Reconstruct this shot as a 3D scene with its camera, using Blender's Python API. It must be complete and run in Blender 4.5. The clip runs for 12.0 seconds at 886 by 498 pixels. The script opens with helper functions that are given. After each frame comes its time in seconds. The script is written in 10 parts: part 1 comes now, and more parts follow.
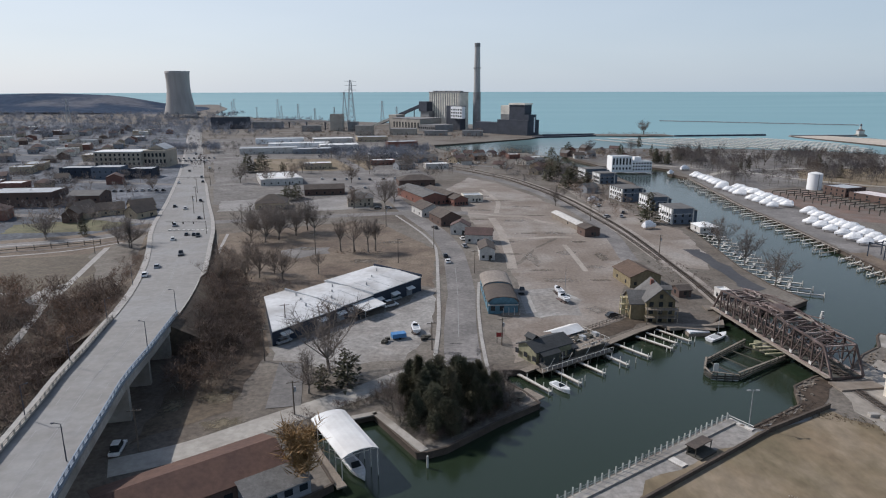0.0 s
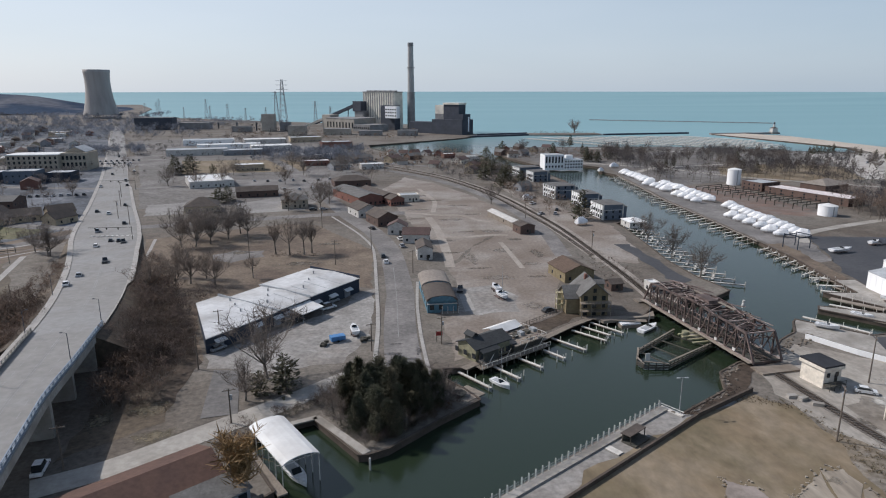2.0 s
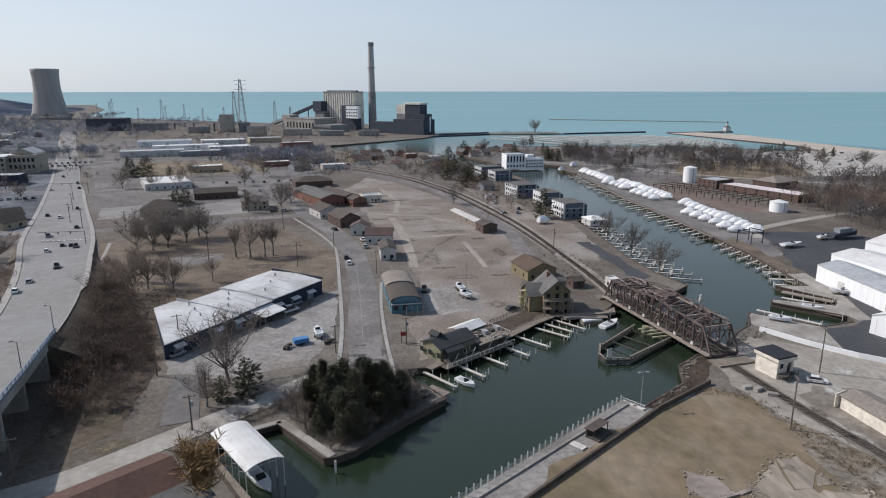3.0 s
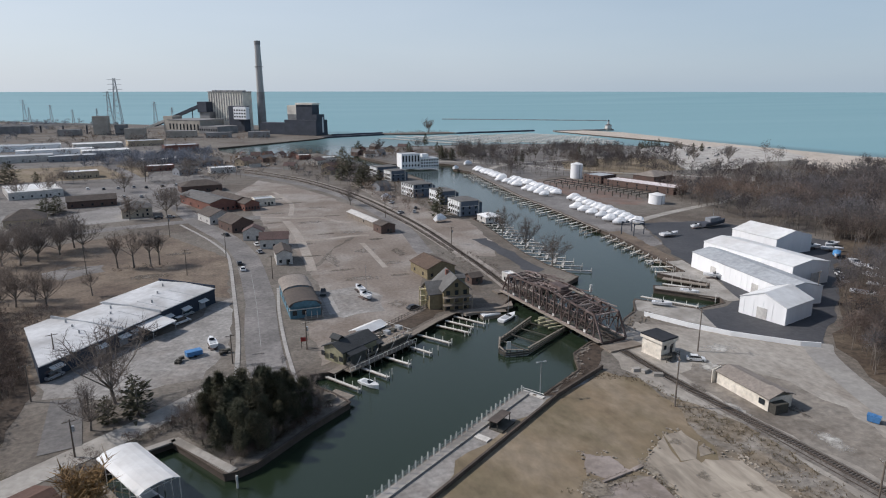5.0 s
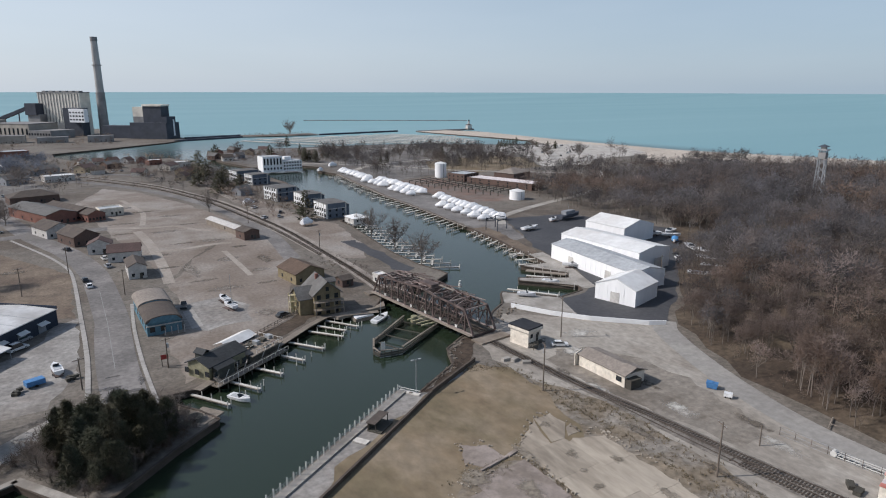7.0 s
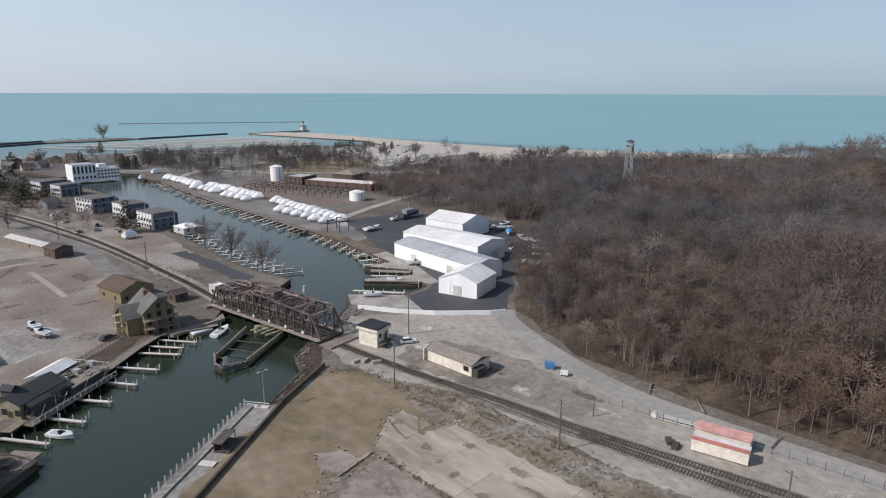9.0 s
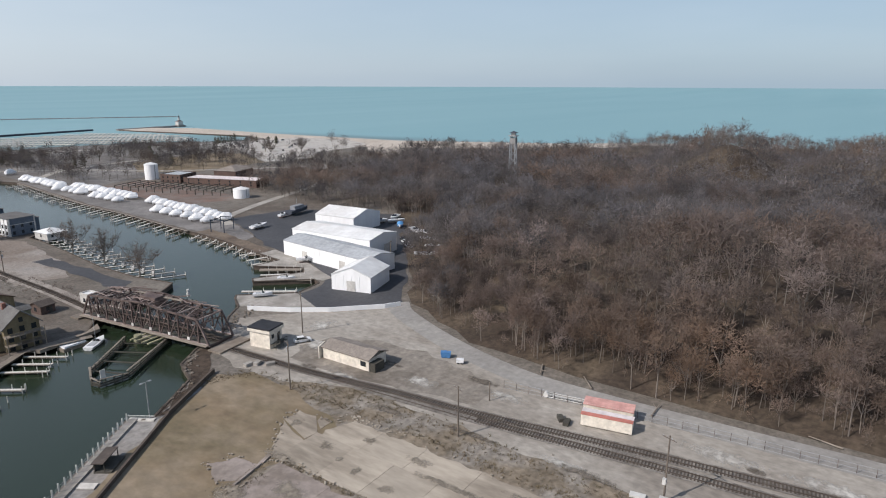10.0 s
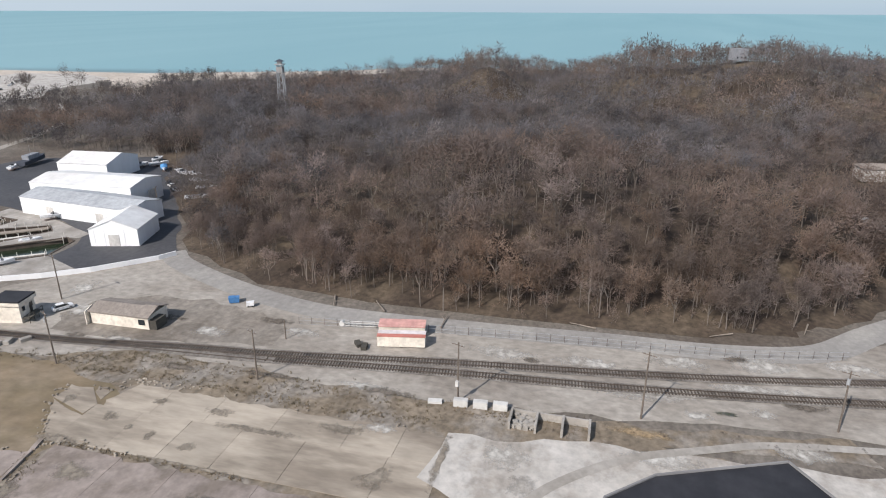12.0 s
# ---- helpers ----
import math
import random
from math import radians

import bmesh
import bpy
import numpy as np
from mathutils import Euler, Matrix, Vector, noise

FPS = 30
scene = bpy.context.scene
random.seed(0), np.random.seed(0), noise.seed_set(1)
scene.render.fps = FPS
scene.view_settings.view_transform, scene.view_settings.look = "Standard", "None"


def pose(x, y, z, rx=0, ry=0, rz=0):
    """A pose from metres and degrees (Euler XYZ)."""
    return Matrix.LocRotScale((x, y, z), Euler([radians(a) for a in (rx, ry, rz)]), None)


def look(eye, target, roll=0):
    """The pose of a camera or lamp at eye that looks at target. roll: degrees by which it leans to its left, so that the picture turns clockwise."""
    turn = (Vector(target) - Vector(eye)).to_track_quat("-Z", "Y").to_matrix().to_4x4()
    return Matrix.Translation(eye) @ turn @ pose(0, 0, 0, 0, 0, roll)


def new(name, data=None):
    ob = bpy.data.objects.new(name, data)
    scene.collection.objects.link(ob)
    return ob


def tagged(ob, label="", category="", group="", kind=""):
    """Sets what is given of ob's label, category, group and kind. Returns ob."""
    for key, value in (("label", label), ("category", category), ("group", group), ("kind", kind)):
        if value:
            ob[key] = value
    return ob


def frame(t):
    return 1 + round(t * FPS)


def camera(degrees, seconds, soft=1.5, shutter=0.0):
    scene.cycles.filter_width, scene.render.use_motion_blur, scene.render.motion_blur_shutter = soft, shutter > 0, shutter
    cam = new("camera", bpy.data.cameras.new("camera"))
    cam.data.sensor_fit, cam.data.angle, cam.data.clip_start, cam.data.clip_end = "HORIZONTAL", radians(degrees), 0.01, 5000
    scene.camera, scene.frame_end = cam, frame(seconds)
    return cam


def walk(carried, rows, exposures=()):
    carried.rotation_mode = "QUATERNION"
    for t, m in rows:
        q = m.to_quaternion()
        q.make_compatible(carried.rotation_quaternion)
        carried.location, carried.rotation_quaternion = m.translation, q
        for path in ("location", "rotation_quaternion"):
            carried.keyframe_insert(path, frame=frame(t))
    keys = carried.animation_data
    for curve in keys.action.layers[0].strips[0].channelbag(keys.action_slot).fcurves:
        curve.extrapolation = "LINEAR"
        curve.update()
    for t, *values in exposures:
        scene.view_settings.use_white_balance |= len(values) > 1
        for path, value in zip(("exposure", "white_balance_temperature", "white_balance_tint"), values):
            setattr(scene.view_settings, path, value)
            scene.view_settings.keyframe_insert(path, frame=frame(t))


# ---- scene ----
# ---- camera: it hovers over the creek and turns where it is ----
cam = camera(69.7, 12.0, soft=1.1)
EYE = 68.0
TURNS = [  # seconds, yaw, pitch, roll
    (0.0, 0.0, -14.16, 0.1), (0.5, -1.38, -14.17, 0.07), (1.0, -2.68, -14.18, 0.05), (1.5, -4.21, -14.19, 0.04),
    (2.0, -5.78, -14.19, 0.04), (2.5, -7.32, -14.19, 0.04), (3.0, -9.18, -14.2, 0.02), (5.0, -18.57, -14.2, -0.03),
    (5.5, -21.39, -14.2, -0.04), (6.0, -24.19, -14.18, -0.07), (6.5, -27.26, -14.16, -0.1), (7.0, -30.65, -14.12, -0.13),
    (9.0, -45.12, -14.02, -0.16), (9.5, -50.14, -14.04, -0.18), (9.8, -53.15, -14.2, -0.19), (10.0, -55.11, -14.6, -0.19),
    (10.5, -59.43, -17.95, -0.2), (11.0, -64.16, -20.55, -0.3), (11.5, -69.97, -20.65, -0.3), (12.0, -75.3, -20.72, -0.28)]
walk(cam, [(t, pose(0, 0, EYE, 0, 0, yaw) @ pose(0, 0, 0, 90 + pitch, 0, 0) @ pose(0, 0, 0, 0, 0, -roll)) for t, yaw, pitch, roll in TURNS],
     [(0.0, -0.11, 6300, 12), (3.0, -0.13, 6300, 12), (5.5, -0.15, 6300, 12), (7.0, -0.1, 6320, 12), (9.0, -0.05, 6350, 12), (10.5, 0.08, 6450, 12), (12.0, 0.25, 6450, 12)])

# ---- sky and sun ----
SUN_EL, SUN_AZ = 40.0, -64.0  # degrees; azimuth clockwise from +y
world = bpy.data.worlds.new("sky")
scene.world = world
world.use_nodes = True
wn = world.node_tree
sky = wn.nodes.new("ShaderNodeTexSky")
sky.sky_type, sky.sun_disc = "NISHITA", False
sky.sun_elevation, sky.sun_rotation = radians(SUN_EL), radians(SUN_AZ)
sky.air_density, sky.dust_density, sky.ozone_density, sky.altitude = 1.0, 1.0, 2.0, 0
wn.nodes["Background"].inputs["Strength"].default_value = 0.1
veil = wn.nodes.new("ShaderNodeMix")  # an even veil of high thin haze
veil.data_type = "RGBA"
up = wn.nodes.new("ShaderNodeTexCoord")  # the haze thins out towards the zenith
height = wn.nodes.new("ShaderNodeSeparateXYZ")
thin = wn.nodes.new("ShaderNodeMapRange")
thin.inputs["From Min"].default_value, thin.inputs["From Max"].default_value = 0.1, 0.75
thin.inputs["To Min"].default_value, thin.inputs["To Max"].default_value = 0.74, 0.12
wn.links.new(up.outputs["Generated"], height.inputs[0])
wn.links.new(height.outputs["Z"], thin.inputs["Value"])
wn.links.new(thin.outputs[0], veil.inputs["Factor"])
side = wn.nodes.new("ShaderNodeVectorMath")  # the haze is brighter towards the sun and bluer away from it
side.operation = "DOT_PRODUCT"
side.inputs[1].default_value = (math.sin(radians(SUN_AZ)), math.cos(radians(SUN_AZ)), 0)
wn.links.new(up.outputs["Generated"], side.inputs[0])
towards = wn.nodes.new("ShaderNodeMapRange")
towards.inputs["From Min"].default_value, towards.inputs["From Max"].default_value = -0.85, 0.85
wn.links.new(side.outputs["Value"], towards.inputs["Value"])
wisps = wn.nodes.new("ShaderNodeTexNoise")
wisps.inputs["Scale"].default_value, wisps.inputs["Detail"].default_value = 2.2, 4.0
flat = wn.nodes.new("ShaderNodeMapping")
flat.inputs["Scale"].default_value = (1, 1, 5)
wn.links.new(up.outputs["Generated"], flat.inputs[0])
wn.links.new(flat.outputs[0], wisps.inputs["Vector"])
both_ways = wn.nodes.new("ShaderNodeMath")
both_ways.operation = "MULTIPLY_ADD"
both_ways.inputs[1].default_value = 0.34
wn.links.new(wisps.outputs["Fac"], both_ways.inputs[0])
shifted = wn.nodes.new("ShaderNodeMath")
shifted.operation = "SUBTRACT"
shifted.inputs[1].default_value = 0.17
wn.links.new(towards.outputs[0], shifted.inputs[0])
wn.links.new(shifted.outputs[0], both_ways.inputs[2])
haze = wn.nodes.new("ShaderNodeMix")
haze.data_type = "RGBA"
haze.inputs["A"].default_value, haze.inputs["B"].default_value = (4.0, 5.35, 6.6, 1), (8.2, 8.95, 9.7, 1)
wn.links.new(both_ways.outputs[0], haze.inputs["Factor"])
wn.links.new(haze.outputs["Result"], veil.inputs["B"])
wn.links.new(sky.outputs[0], veil.inputs["A"])
wn.links.new(veil.outputs["Result"], wn.nodes["Background"].inputs["Color"])
sun = new("sun", bpy.data.lights.new("sun", "SUN"))
sun.data.energy, sun.data.angle, sun.data.color = 4.2, radians(0.6), (1.0, 0.945, 0.875)
to_sun = Vector((math.sin(radians(SUN_AZ)) * math.cos(radians(SUN_EL)), math.cos(radians(SUN_AZ)) * math.cos(radians(SUN_EL)), math.sin(radians(SUN_EL))))
sun.matrix_world = look(to_sun * 300, (0, 0, 0))
# ---- materials ----
def mat(name, base, other=None, rough=0.85, metal=0.0, big=0.05, fine=1.5, bump=0.0, spec=0.3, island=0.0, third=None, thirdscale=0.012, streak=(1, 1, 1), grain=(0.8, 1.15)):
    """A material: base colour mixed with another by noise at two scales, fine relief; third: a broad stain colour."""
    m = bpy.data.materials.new(name)
    m.use_nodes = True
    n, l = m.node_tree.nodes, m.node_tree.links
    p = n["Principled BSDF"]
    p.inputs["Roughness"].default_value, p.inputs["Metallic"].default_value = rough, metal
    p.inputs["Specular IOR Level"].default_value = spec
    geo = n.new("ShaderNodeNewGeometry")
    at = n.new("ShaderNodeVectorMath")
    at.operation = "MULTIPLY"
    at.inputs[1].default_value = streak
    l.new(geo.outputs["Position"], at.inputs[0])
    other = other or tuple(v * 0.72 for v in base)

    def noisy(scale, detail=4.0):
        t = n.new("ShaderNodeTexNoise")
        t.inputs["Scale"].default_value, t.inputs["Detail"].default_value, t.inputs["Roughness"].default_value = scale, detail, 0.62
        l.new(at.outputs[0], t.inputs["Vector"])
        return t.outputs["Fac"]

    def ramp(fac, lo, hi):
        r = n.new("ShaderNodeMapRange")
        r.inputs["From Min"].default_value, r.inputs["From Max"].default_value = lo, hi
        l.new(fac, r.inputs["Value"])
        return r.outputs["Result"]

    def mix(fac, a, b):
        x = n.new("ShaderNodeMix")
        x.data_type = "RGBA"
        for sock, v in ((x.inputs["Factor"], fac), (x.inputs["A"], a), (x.inputs["B"], b)):
            if hasattr(v, "is_linked"):
                l.new(v, sock)
            else:
                sock.default_value = (*v, 1) if isinstance(v, tuple) else v
        return x.outputs["Result"]

    nb, nf = noisy(big), noisy(fine, 3.0)
    col = mix(ramp(nb, 0.35, 0.65), base, other)
    if third:
        col = mix(ramp(noisy(thirdscale, 5.0), 0.46, 0.62), col, third)
    col = mix_scale(n, l, col, ramp(nf, 0.3, 0.7), *grain)
    if grain[1] > 1.2:
        col = mix_scale(n, l, col, ramp(noisy(fine * 0.22, 5.0), 0.35, 0.65), 0.82, 1.16)
    if island:
        info = n.new("ShaderNodeObjectInfo")
        isl = n.new("ShaderNodeMath")
        isl.operation = "ADD"
        l.new(info.outputs["Random"], isl.inputs[0])
        l.new(geo.outputs["Random Per Island"], isl.inputs[1])
        fr = n.new("ShaderNodeMath")
        fr.operation = "FRACT"
        l.new(isl.outputs[0], fr.inputs[0])
        col = mix_scale(n, l, col, fr.outputs[0], 1 - island, 1 + island)
    l.new(col, p.inputs["Base Color"])
    if bump:
        b = n.new("ShaderNodeBump")
        b.inputs["Strength"].default_value, b.inputs["Distance"].default_value = bump, 0.15
        l.new(nf, b.inputs["Height"])
        l.new(b.outputs[0], p.inputs["Normal"])
    return m


def mix_scale(n, l, col, fac, lo, hi):
    """The colour times a factor between lo and hi."""
    r = n.new("ShaderNodeMapRange")
    r.inputs["To Min"].default_value, r.inputs["To Max"].default_value = lo, hi
    l.new(fac, r.inputs["Value"])
    v = n.new("ShaderNodeVectorMath")
    v.operation = "SCALE"
    l.new(col, v.inputs[0])
    l.new(r.outputs[0], v.inputs["Scale"])
    return v.outputs[0]


GROUND = mat("dry_ground", (0.145, 0.127, 0.108), (0.188, 0.168, 0.144), fine=0.9, big=0.04, third=(0.108, 0.088, 0.071), thirdscale=0.02, bump=0.2, grain=(0.7, 1.25))
FIELD = mat("winter_field", (0.204, 0.154, 0.100), (0.152, 0.123, 0.077), fine=0.4, big=0.085, third=(0.232, 0.186, 0.132), thirdscale=0.07, bump=0.12, grain=(0.8, 1.19), streak=(1.0, 0.6, 1))
GRAVEL = mat("gravel_lot", (0.30, 0.287, 0.27), (0.25, 0.235, 0.22), fine=0.7, big=0.07, third=(0.22, 0.20, 0.182), thirdscale=0.045, bump=0.3, grain=(0.72, 1.25))
LANE_DIRT = mat("pale_worn_dirt", (0.345, 0.308, 0.27), (0.29, 0.254, 0.22), fine=0.8, big=0.08, third=(0.26, 0.222, 0.188), thirdscale=0.06, grain=(0.82, 1.16))
YARD_DIRT = mat("trodden_yard_dirt", (0.205, 0.180, 0.152), (0.25, 0.224, 0.193), fine=0.7, big=0.09, third=(0.165, 0.142, 0.118), thirdscale=0.07, bump=0.25, grain=(0.75, 1.22))
DIRT = mat("bare_dirt", (0.235, 0.199, 0.170), (0.172, 0.138, 0.112), fine=0.9, big=0.05, third=(0.290, 0.262, 0.235), thirdscale=0.028, bump=0.12, grain=(0.78, 1.19))
FIELD_BROWN = mat("brown_grass", (0.155, 0.119, 0.09), (0.19, 0.150, 0.112), fine=1.0, big=0.06, third=(0.112, 0.083, 0.063), thirdscale=0.035, bump=0.2, grain=(0.7, 1.26))
YARD = mat("dusty_beige_yard", (0.362, 0.333, 0.295), (0.292, 0.265, 0.23), fine=0.7, big=0.06, third=(0.235, 0.208, 0.178), thirdscale=0.05, bump=0.25, grain=(0.78, 1.2), streak=(1, 0.6, 1))
PARK_LAWN = mat("dull_park_lawn", (0.118, 0.095, 0.070), (0.092, 0.076, 0.058), fine=0.9, big=0.05, third=(0.145, 0.122, 0.09), thirdscale=0.03, bump=0.2, grain=(0.7, 1.25))
LAWN = mat("winter_lawn", (0.115, 0.115, 0.06), (0.145, 0.13, 0.075), fine=0.9, big=0.07, bump=0.3, grain=(0.7, 1.25))
# bluish tint of haze over the far town, mixed into its ground colour
TOWN_HAZE = mat("town_ground", (0.056, 0.063, 0.076), (0.086, 0.094, 0.11), fine=0.4, big=0.03, third=(0.145, 0.155, 0.175), thirdscale=0.025, grain=(0.6, 1.4))
TOWN_BROWN = mat("town_yards", (0.118, 0.108, 0.10), (0.155, 0.142, 0.13), fine=0.4, big=0.03, third=(0.19, 0.178, 0.168), thirdscale=0.025, grain=(0.7, 1.3))
PALE_ROAD = mat("pale_dusty_road", (0.375, 0.352, 0.318), (0.32, 0.298, 0.268), fine=0.6, big=0.1, third=(0.28, 0.258, 0.228), thirdscale=0.07, grain=(0.84, 1.14))
GREY_ROAD = mat("grey_gravel_road", (0.285, 0.272, 0.255), (0.24, 0.228, 0.212), fine=0.6, big=0.1, third=(0.33, 0.315, 0.29), thirdscale=0.05, grain=(0.84, 1.14))
SAND = mat("beach_sand", (0.52, 0.455, 0.385), (0.43, 0.375, 0.315), fine=0.2, big=0.02, bump=0.2)
CONCRETE_ROAD = mat("worn_road", (0.252, 0.243, 0.232), (0.222, 0.214, 0.205), fine=0.5, big=0.08, third=(0.26, 0.256, 0.252), thirdscale=0.05, grain=(0.88, 1.1))
VERGE = mat("weedy_verge", (0.205, 0.168, 0.125), (0.155, 0.124, 0.09), fine=0.7, big=0.1, third=(0.25, 0.225, 0.195), thirdscale=0.1, bump=0.3, grain=(0.65, 1.3))
PLANT_DULL = mat("dull_tan_panel", (0.40, 0.365, 0.32), (0.34, 0.31, 0.27), fine=0.1, big=0.02)
DECK_DARK = mat("dark_green_grey_siding", (0.075, 0.078, 0.07), (0.06, 0.062, 0.056), fine=1.0, big=0.3)
STREET = mat("grey_street", (0.172, 0.161, 0.153), (0.14, 0.131, 0.125), fine=0.8, big=0.08, third=(0.225, 0.21, 0.20), thirdscale=0.05, grain=(0.8, 1.18))
ASPHALT = mat("dark_asphalt", (0.055, 0.056, 0.062), (0.075, 0.075, 0.08), fine=0.7, big=0.05, rough=0.75)
CONCRETE = mat("concrete", (0.38, 0.355, 0.325), (0.30, 0.28, 0.25), fine=0.8, big=0.15, third=(0.23, 0.21, 0.185), thirdscale=0.1, bump=0.2, grain=(0.78, 1.19))
SLAB_WEST = mat("pinkish_broken_slab", (0.315, 0.268, 0.240), (0.255, 0.215, 0.190), fine=0.5, big=0.16, third=(0.19, 0.158, 0.134), thirdscale=0.14, bump=0.25, island=0.06, grain=(0.8, 1.17))
WEEDS = mat("dry_weed_stalks", (0.165, 0.125, 0.083), (0.118, 0.098, 0.058), fine=0.5, big=0.12, island=0.25)
SLAB = mat("old_concrete_slab", (0.385, 0.336, 0.275), (0.315, 0.272, 0.218), fine=0.5, big=0.11, third=(0.225, 0.19, 0.152), thirdscale=0.11, bump=0.25, island=0.09, grain=(0.85, 1.13), streak=(1.3, 0.35, 1))
BULKHEAD = mat("rusty_sheet_piling", (0.105, 0.082, 0.066), (0.07, 0.055, 0.045), fine=2.0, big=0.3, rough=0.8)
PAINT_WORN = mat("worn_road_paint", (0.30, 0.297, 0.29), (0.25, 0.248, 0.245), fine=0.5, big=0.25)
PAINT_WHITE = mat("road_paint", (0.62, 0.61, 0.58), (0.45, 0.44, 0.42), fine=0.8, big=0.2)
SIDEWALK = mat("pale_sidewalk", (0.36, 0.34, 0.32), (0.30, 0.285, 0.265), fine=0.7, big=0.1, grain=(0.84, 1.15))
BALLAST = mat("track_ballast", (0.185, 0.166, 0.148), (0.135, 0.12, 0.106), fine=1.5, big=0.1, third=(0.245, 0.225, 0.2), thirdscale=0.08, bump=0.4, grain=(0.62, 1.32))
BALLAST_PALE = mat("pale_sandy_ballast", (0.33, 0.295, 0.262), (0.27, 0.238, 0.208), fine=1.2, big=0.1, third=(0.235, 0.205, 0.178), thirdscale=0.08, bump=0.3, grain=(0.72, 1.25))
TIE = mat("wooden_tie", (0.10, 0.082, 0.066), (0.07, 0.058, 0.05), fine=2.0, big=0.4, island=0.25)
RAIL = mat("steel_rail", (0.19, 0.16, 0.14), (0.14, 0.11, 0.09), rough=0.5, metal=0.6)
LITTER = mat("forest_floor", (0.072, 0.052, 0.038), (0.055, 0.042, 0.032), fine=0.7, big=0.05, third=(0.11, 0.085, 0.06), thirdscale=0.03, bump=0.6, grain=(0.62, 1.32))
BARK = mat("grey_brown_bark", (0.20, 0.175, 0.15), (0.14, 0.12, 0.105), fine=3.0, big=0.03, island=0.35)
TWIG = mat("bare_twigs", (0.194, 0.160, 0.140), (0.165, 0.145, 0.135), fine=0.25, big=0.018, third=(0.210, 0.160, 0.125), thirdscale=0.028, island=0.14)
TWIG_FRONT = mat("red_brown_twigs", (0.252, 0.198, 0.174), (0.208, 0.174, 0.159), fine=0.12, big=0.02, third=(0.222, 0.170, 0.138), thirdscale=0.024, island=0.12)
TWIG_PARK = mat("dark_park_twigs", (0.118, 0.110, 0.112), (0.150, 0.132, 0.124), fine=0.12, big=0.02, third=(0.092, 0.088, 0.094), thirdscale=0.02, island=0.12)
TWIG_BARE = mat("grey_brown_twigs", (0.172, 0.150, 0.138), (0.148, 0.135, 0.130), fine=0.25, big=0.018, third=(0.19, 0.155, 0.132), thirdscale=0.028, island=0.14)
# aerial haze over the upper dune, put into the twig colour
TWIG_HAZE_GREY = mat("haze_grey_twigs", (0.176, 0.169, 0.177), (0.205, 0.190, 0.190), fine=0.12, big=0.016, third=(0.224, 0.169, 0.140), thirdscale=0.018, island=0.12)
BARK_PALE = mat("pale_bark", (0.21, 0.178, 0.155), (0.14, 0.118, 0.10), fine=3.0, big=0.05, island=0.2)
NEEDLE = mat("dark_needles", (0.055, 0.062, 0.038), (0.098, 0.085, 0.055), fine=1.2, big=0.25, island=0.45)
WILLOW = mat("willow_twigs", (0.30, 0.19, 0.085), (0.22, 0.14, 0.07), fine=1.0, big=0.2, island=0.3)
BRUSH = mat("dry_brush", (0.142, 0.110, 0.094), (0.106, 0.087, 0.080), fine=0.5, big=0.1, island=0.3)
WHITE_WALL = mat("white_metal_siding", (0.84, 0.84, 0.84), (0.80, 0.80, 0.805), rough=0.5, fine=0.5, big=0.1, streak=(1, 1, 0.15), grain=(0.95, 1.04))
PALE_SHINGLE = mat("faded_tan_shingles", (0.27, 0.235, 0.205), (0.215, 0.185, 0.16), fine=1.5, big=0.3)
RUSTY_SHINGLE = mat("rusty_brown_roof", (0.125, 0.086, 0.064), (0.095, 0.066, 0.05), fine=1.2, big=0.25)
PALE_LOT = mat("pale_worn_lot", (0.275, 0.262, 0.25), (0.235, 0.222, 0.21), fine=0.6, big=0.08, third=(0.20, 0.188, 0.178), thirdscale=0.05, grain=(0.82, 1.16))
DRIVE = mat("old_asphalt_drive", (0.125, 0.12, 0.118), (0.16, 0.15, 0.142), fine=0.7, big=0.15, grain=(0.75, 1.2))
WHITE_ROOF = mat("white_roof", (0.74, 0.74, 0.73), (0.66, 0.66, 0.65), rough=0.6, fine=0.35, big=0.08, third=(0.62, 0.605, 0.585), thirdscale=0.07, grain=(0.9, 1.07))
WORN_ROOF = mat("worn_white_roof", (0.60, 0.60, 0.60), (0.52, 0.52, 0.52), rough=0.6, fine=0.5, big=0.1, third=(0.42, 0.41, 0.40), thirdscale=0.09, grain=(0.88, 1.1), streak=(1, 1, 0.3))
PINK_ROOF = mat("pinkish_gravel_roof", (0.70, 0.64, 0.63), (0.60, 0.54, 0.53), fine=0.6, big=0.1)
GREY_ROOF = mat("grey_membrane_roof", (0.42, 0.44, 0.46), (0.34, 0.355, 0.37), fine=0.6, big=0.1)
CREAM = mat("cream_block_wall", (0.72, 0.66, 0.57), (0.62, 0.56, 0.48), fine=0.8, big=0.3)
TAN = mat("tan_wall", (0.45, 0.37, 0.27), (0.38, 0.31, 0.22), fine=0.8, big=0.3)
YELLOW = mat("faded_yellow_siding", (0.235, 0.19, 0.115), (0.19, 0.155, 0.095), fine=1.0, big=0.3)
YELLOW_WOOD = mat("pale_yellow_boards", (0.52, 0.47, 0.31), (0.42, 0.37, 0.24), fine=1.0, big=0.3)
BLUE = mat("blue_siding", (0.10, 0.20, 0.26), (0.08, 0.16, 0.21), fine=1.0, big=0.3)
NAVY = mat("dark_blue_wall", (0.025, 0.035, 0.055), (0.035, 0.045, 0.065), fine=1.0, big=0.2)
BRICK = mat("red_brick_wall", (0.23, 0.11, 0.085), (0.17, 0.085, 0.07), fine=2.5, big=0.2)
BRICK_DARK = mat("brown_brick_wall", (0.13, 0.085, 0.07), (0.10, 0.07, 0.06), fine=2.0, big=0.2)
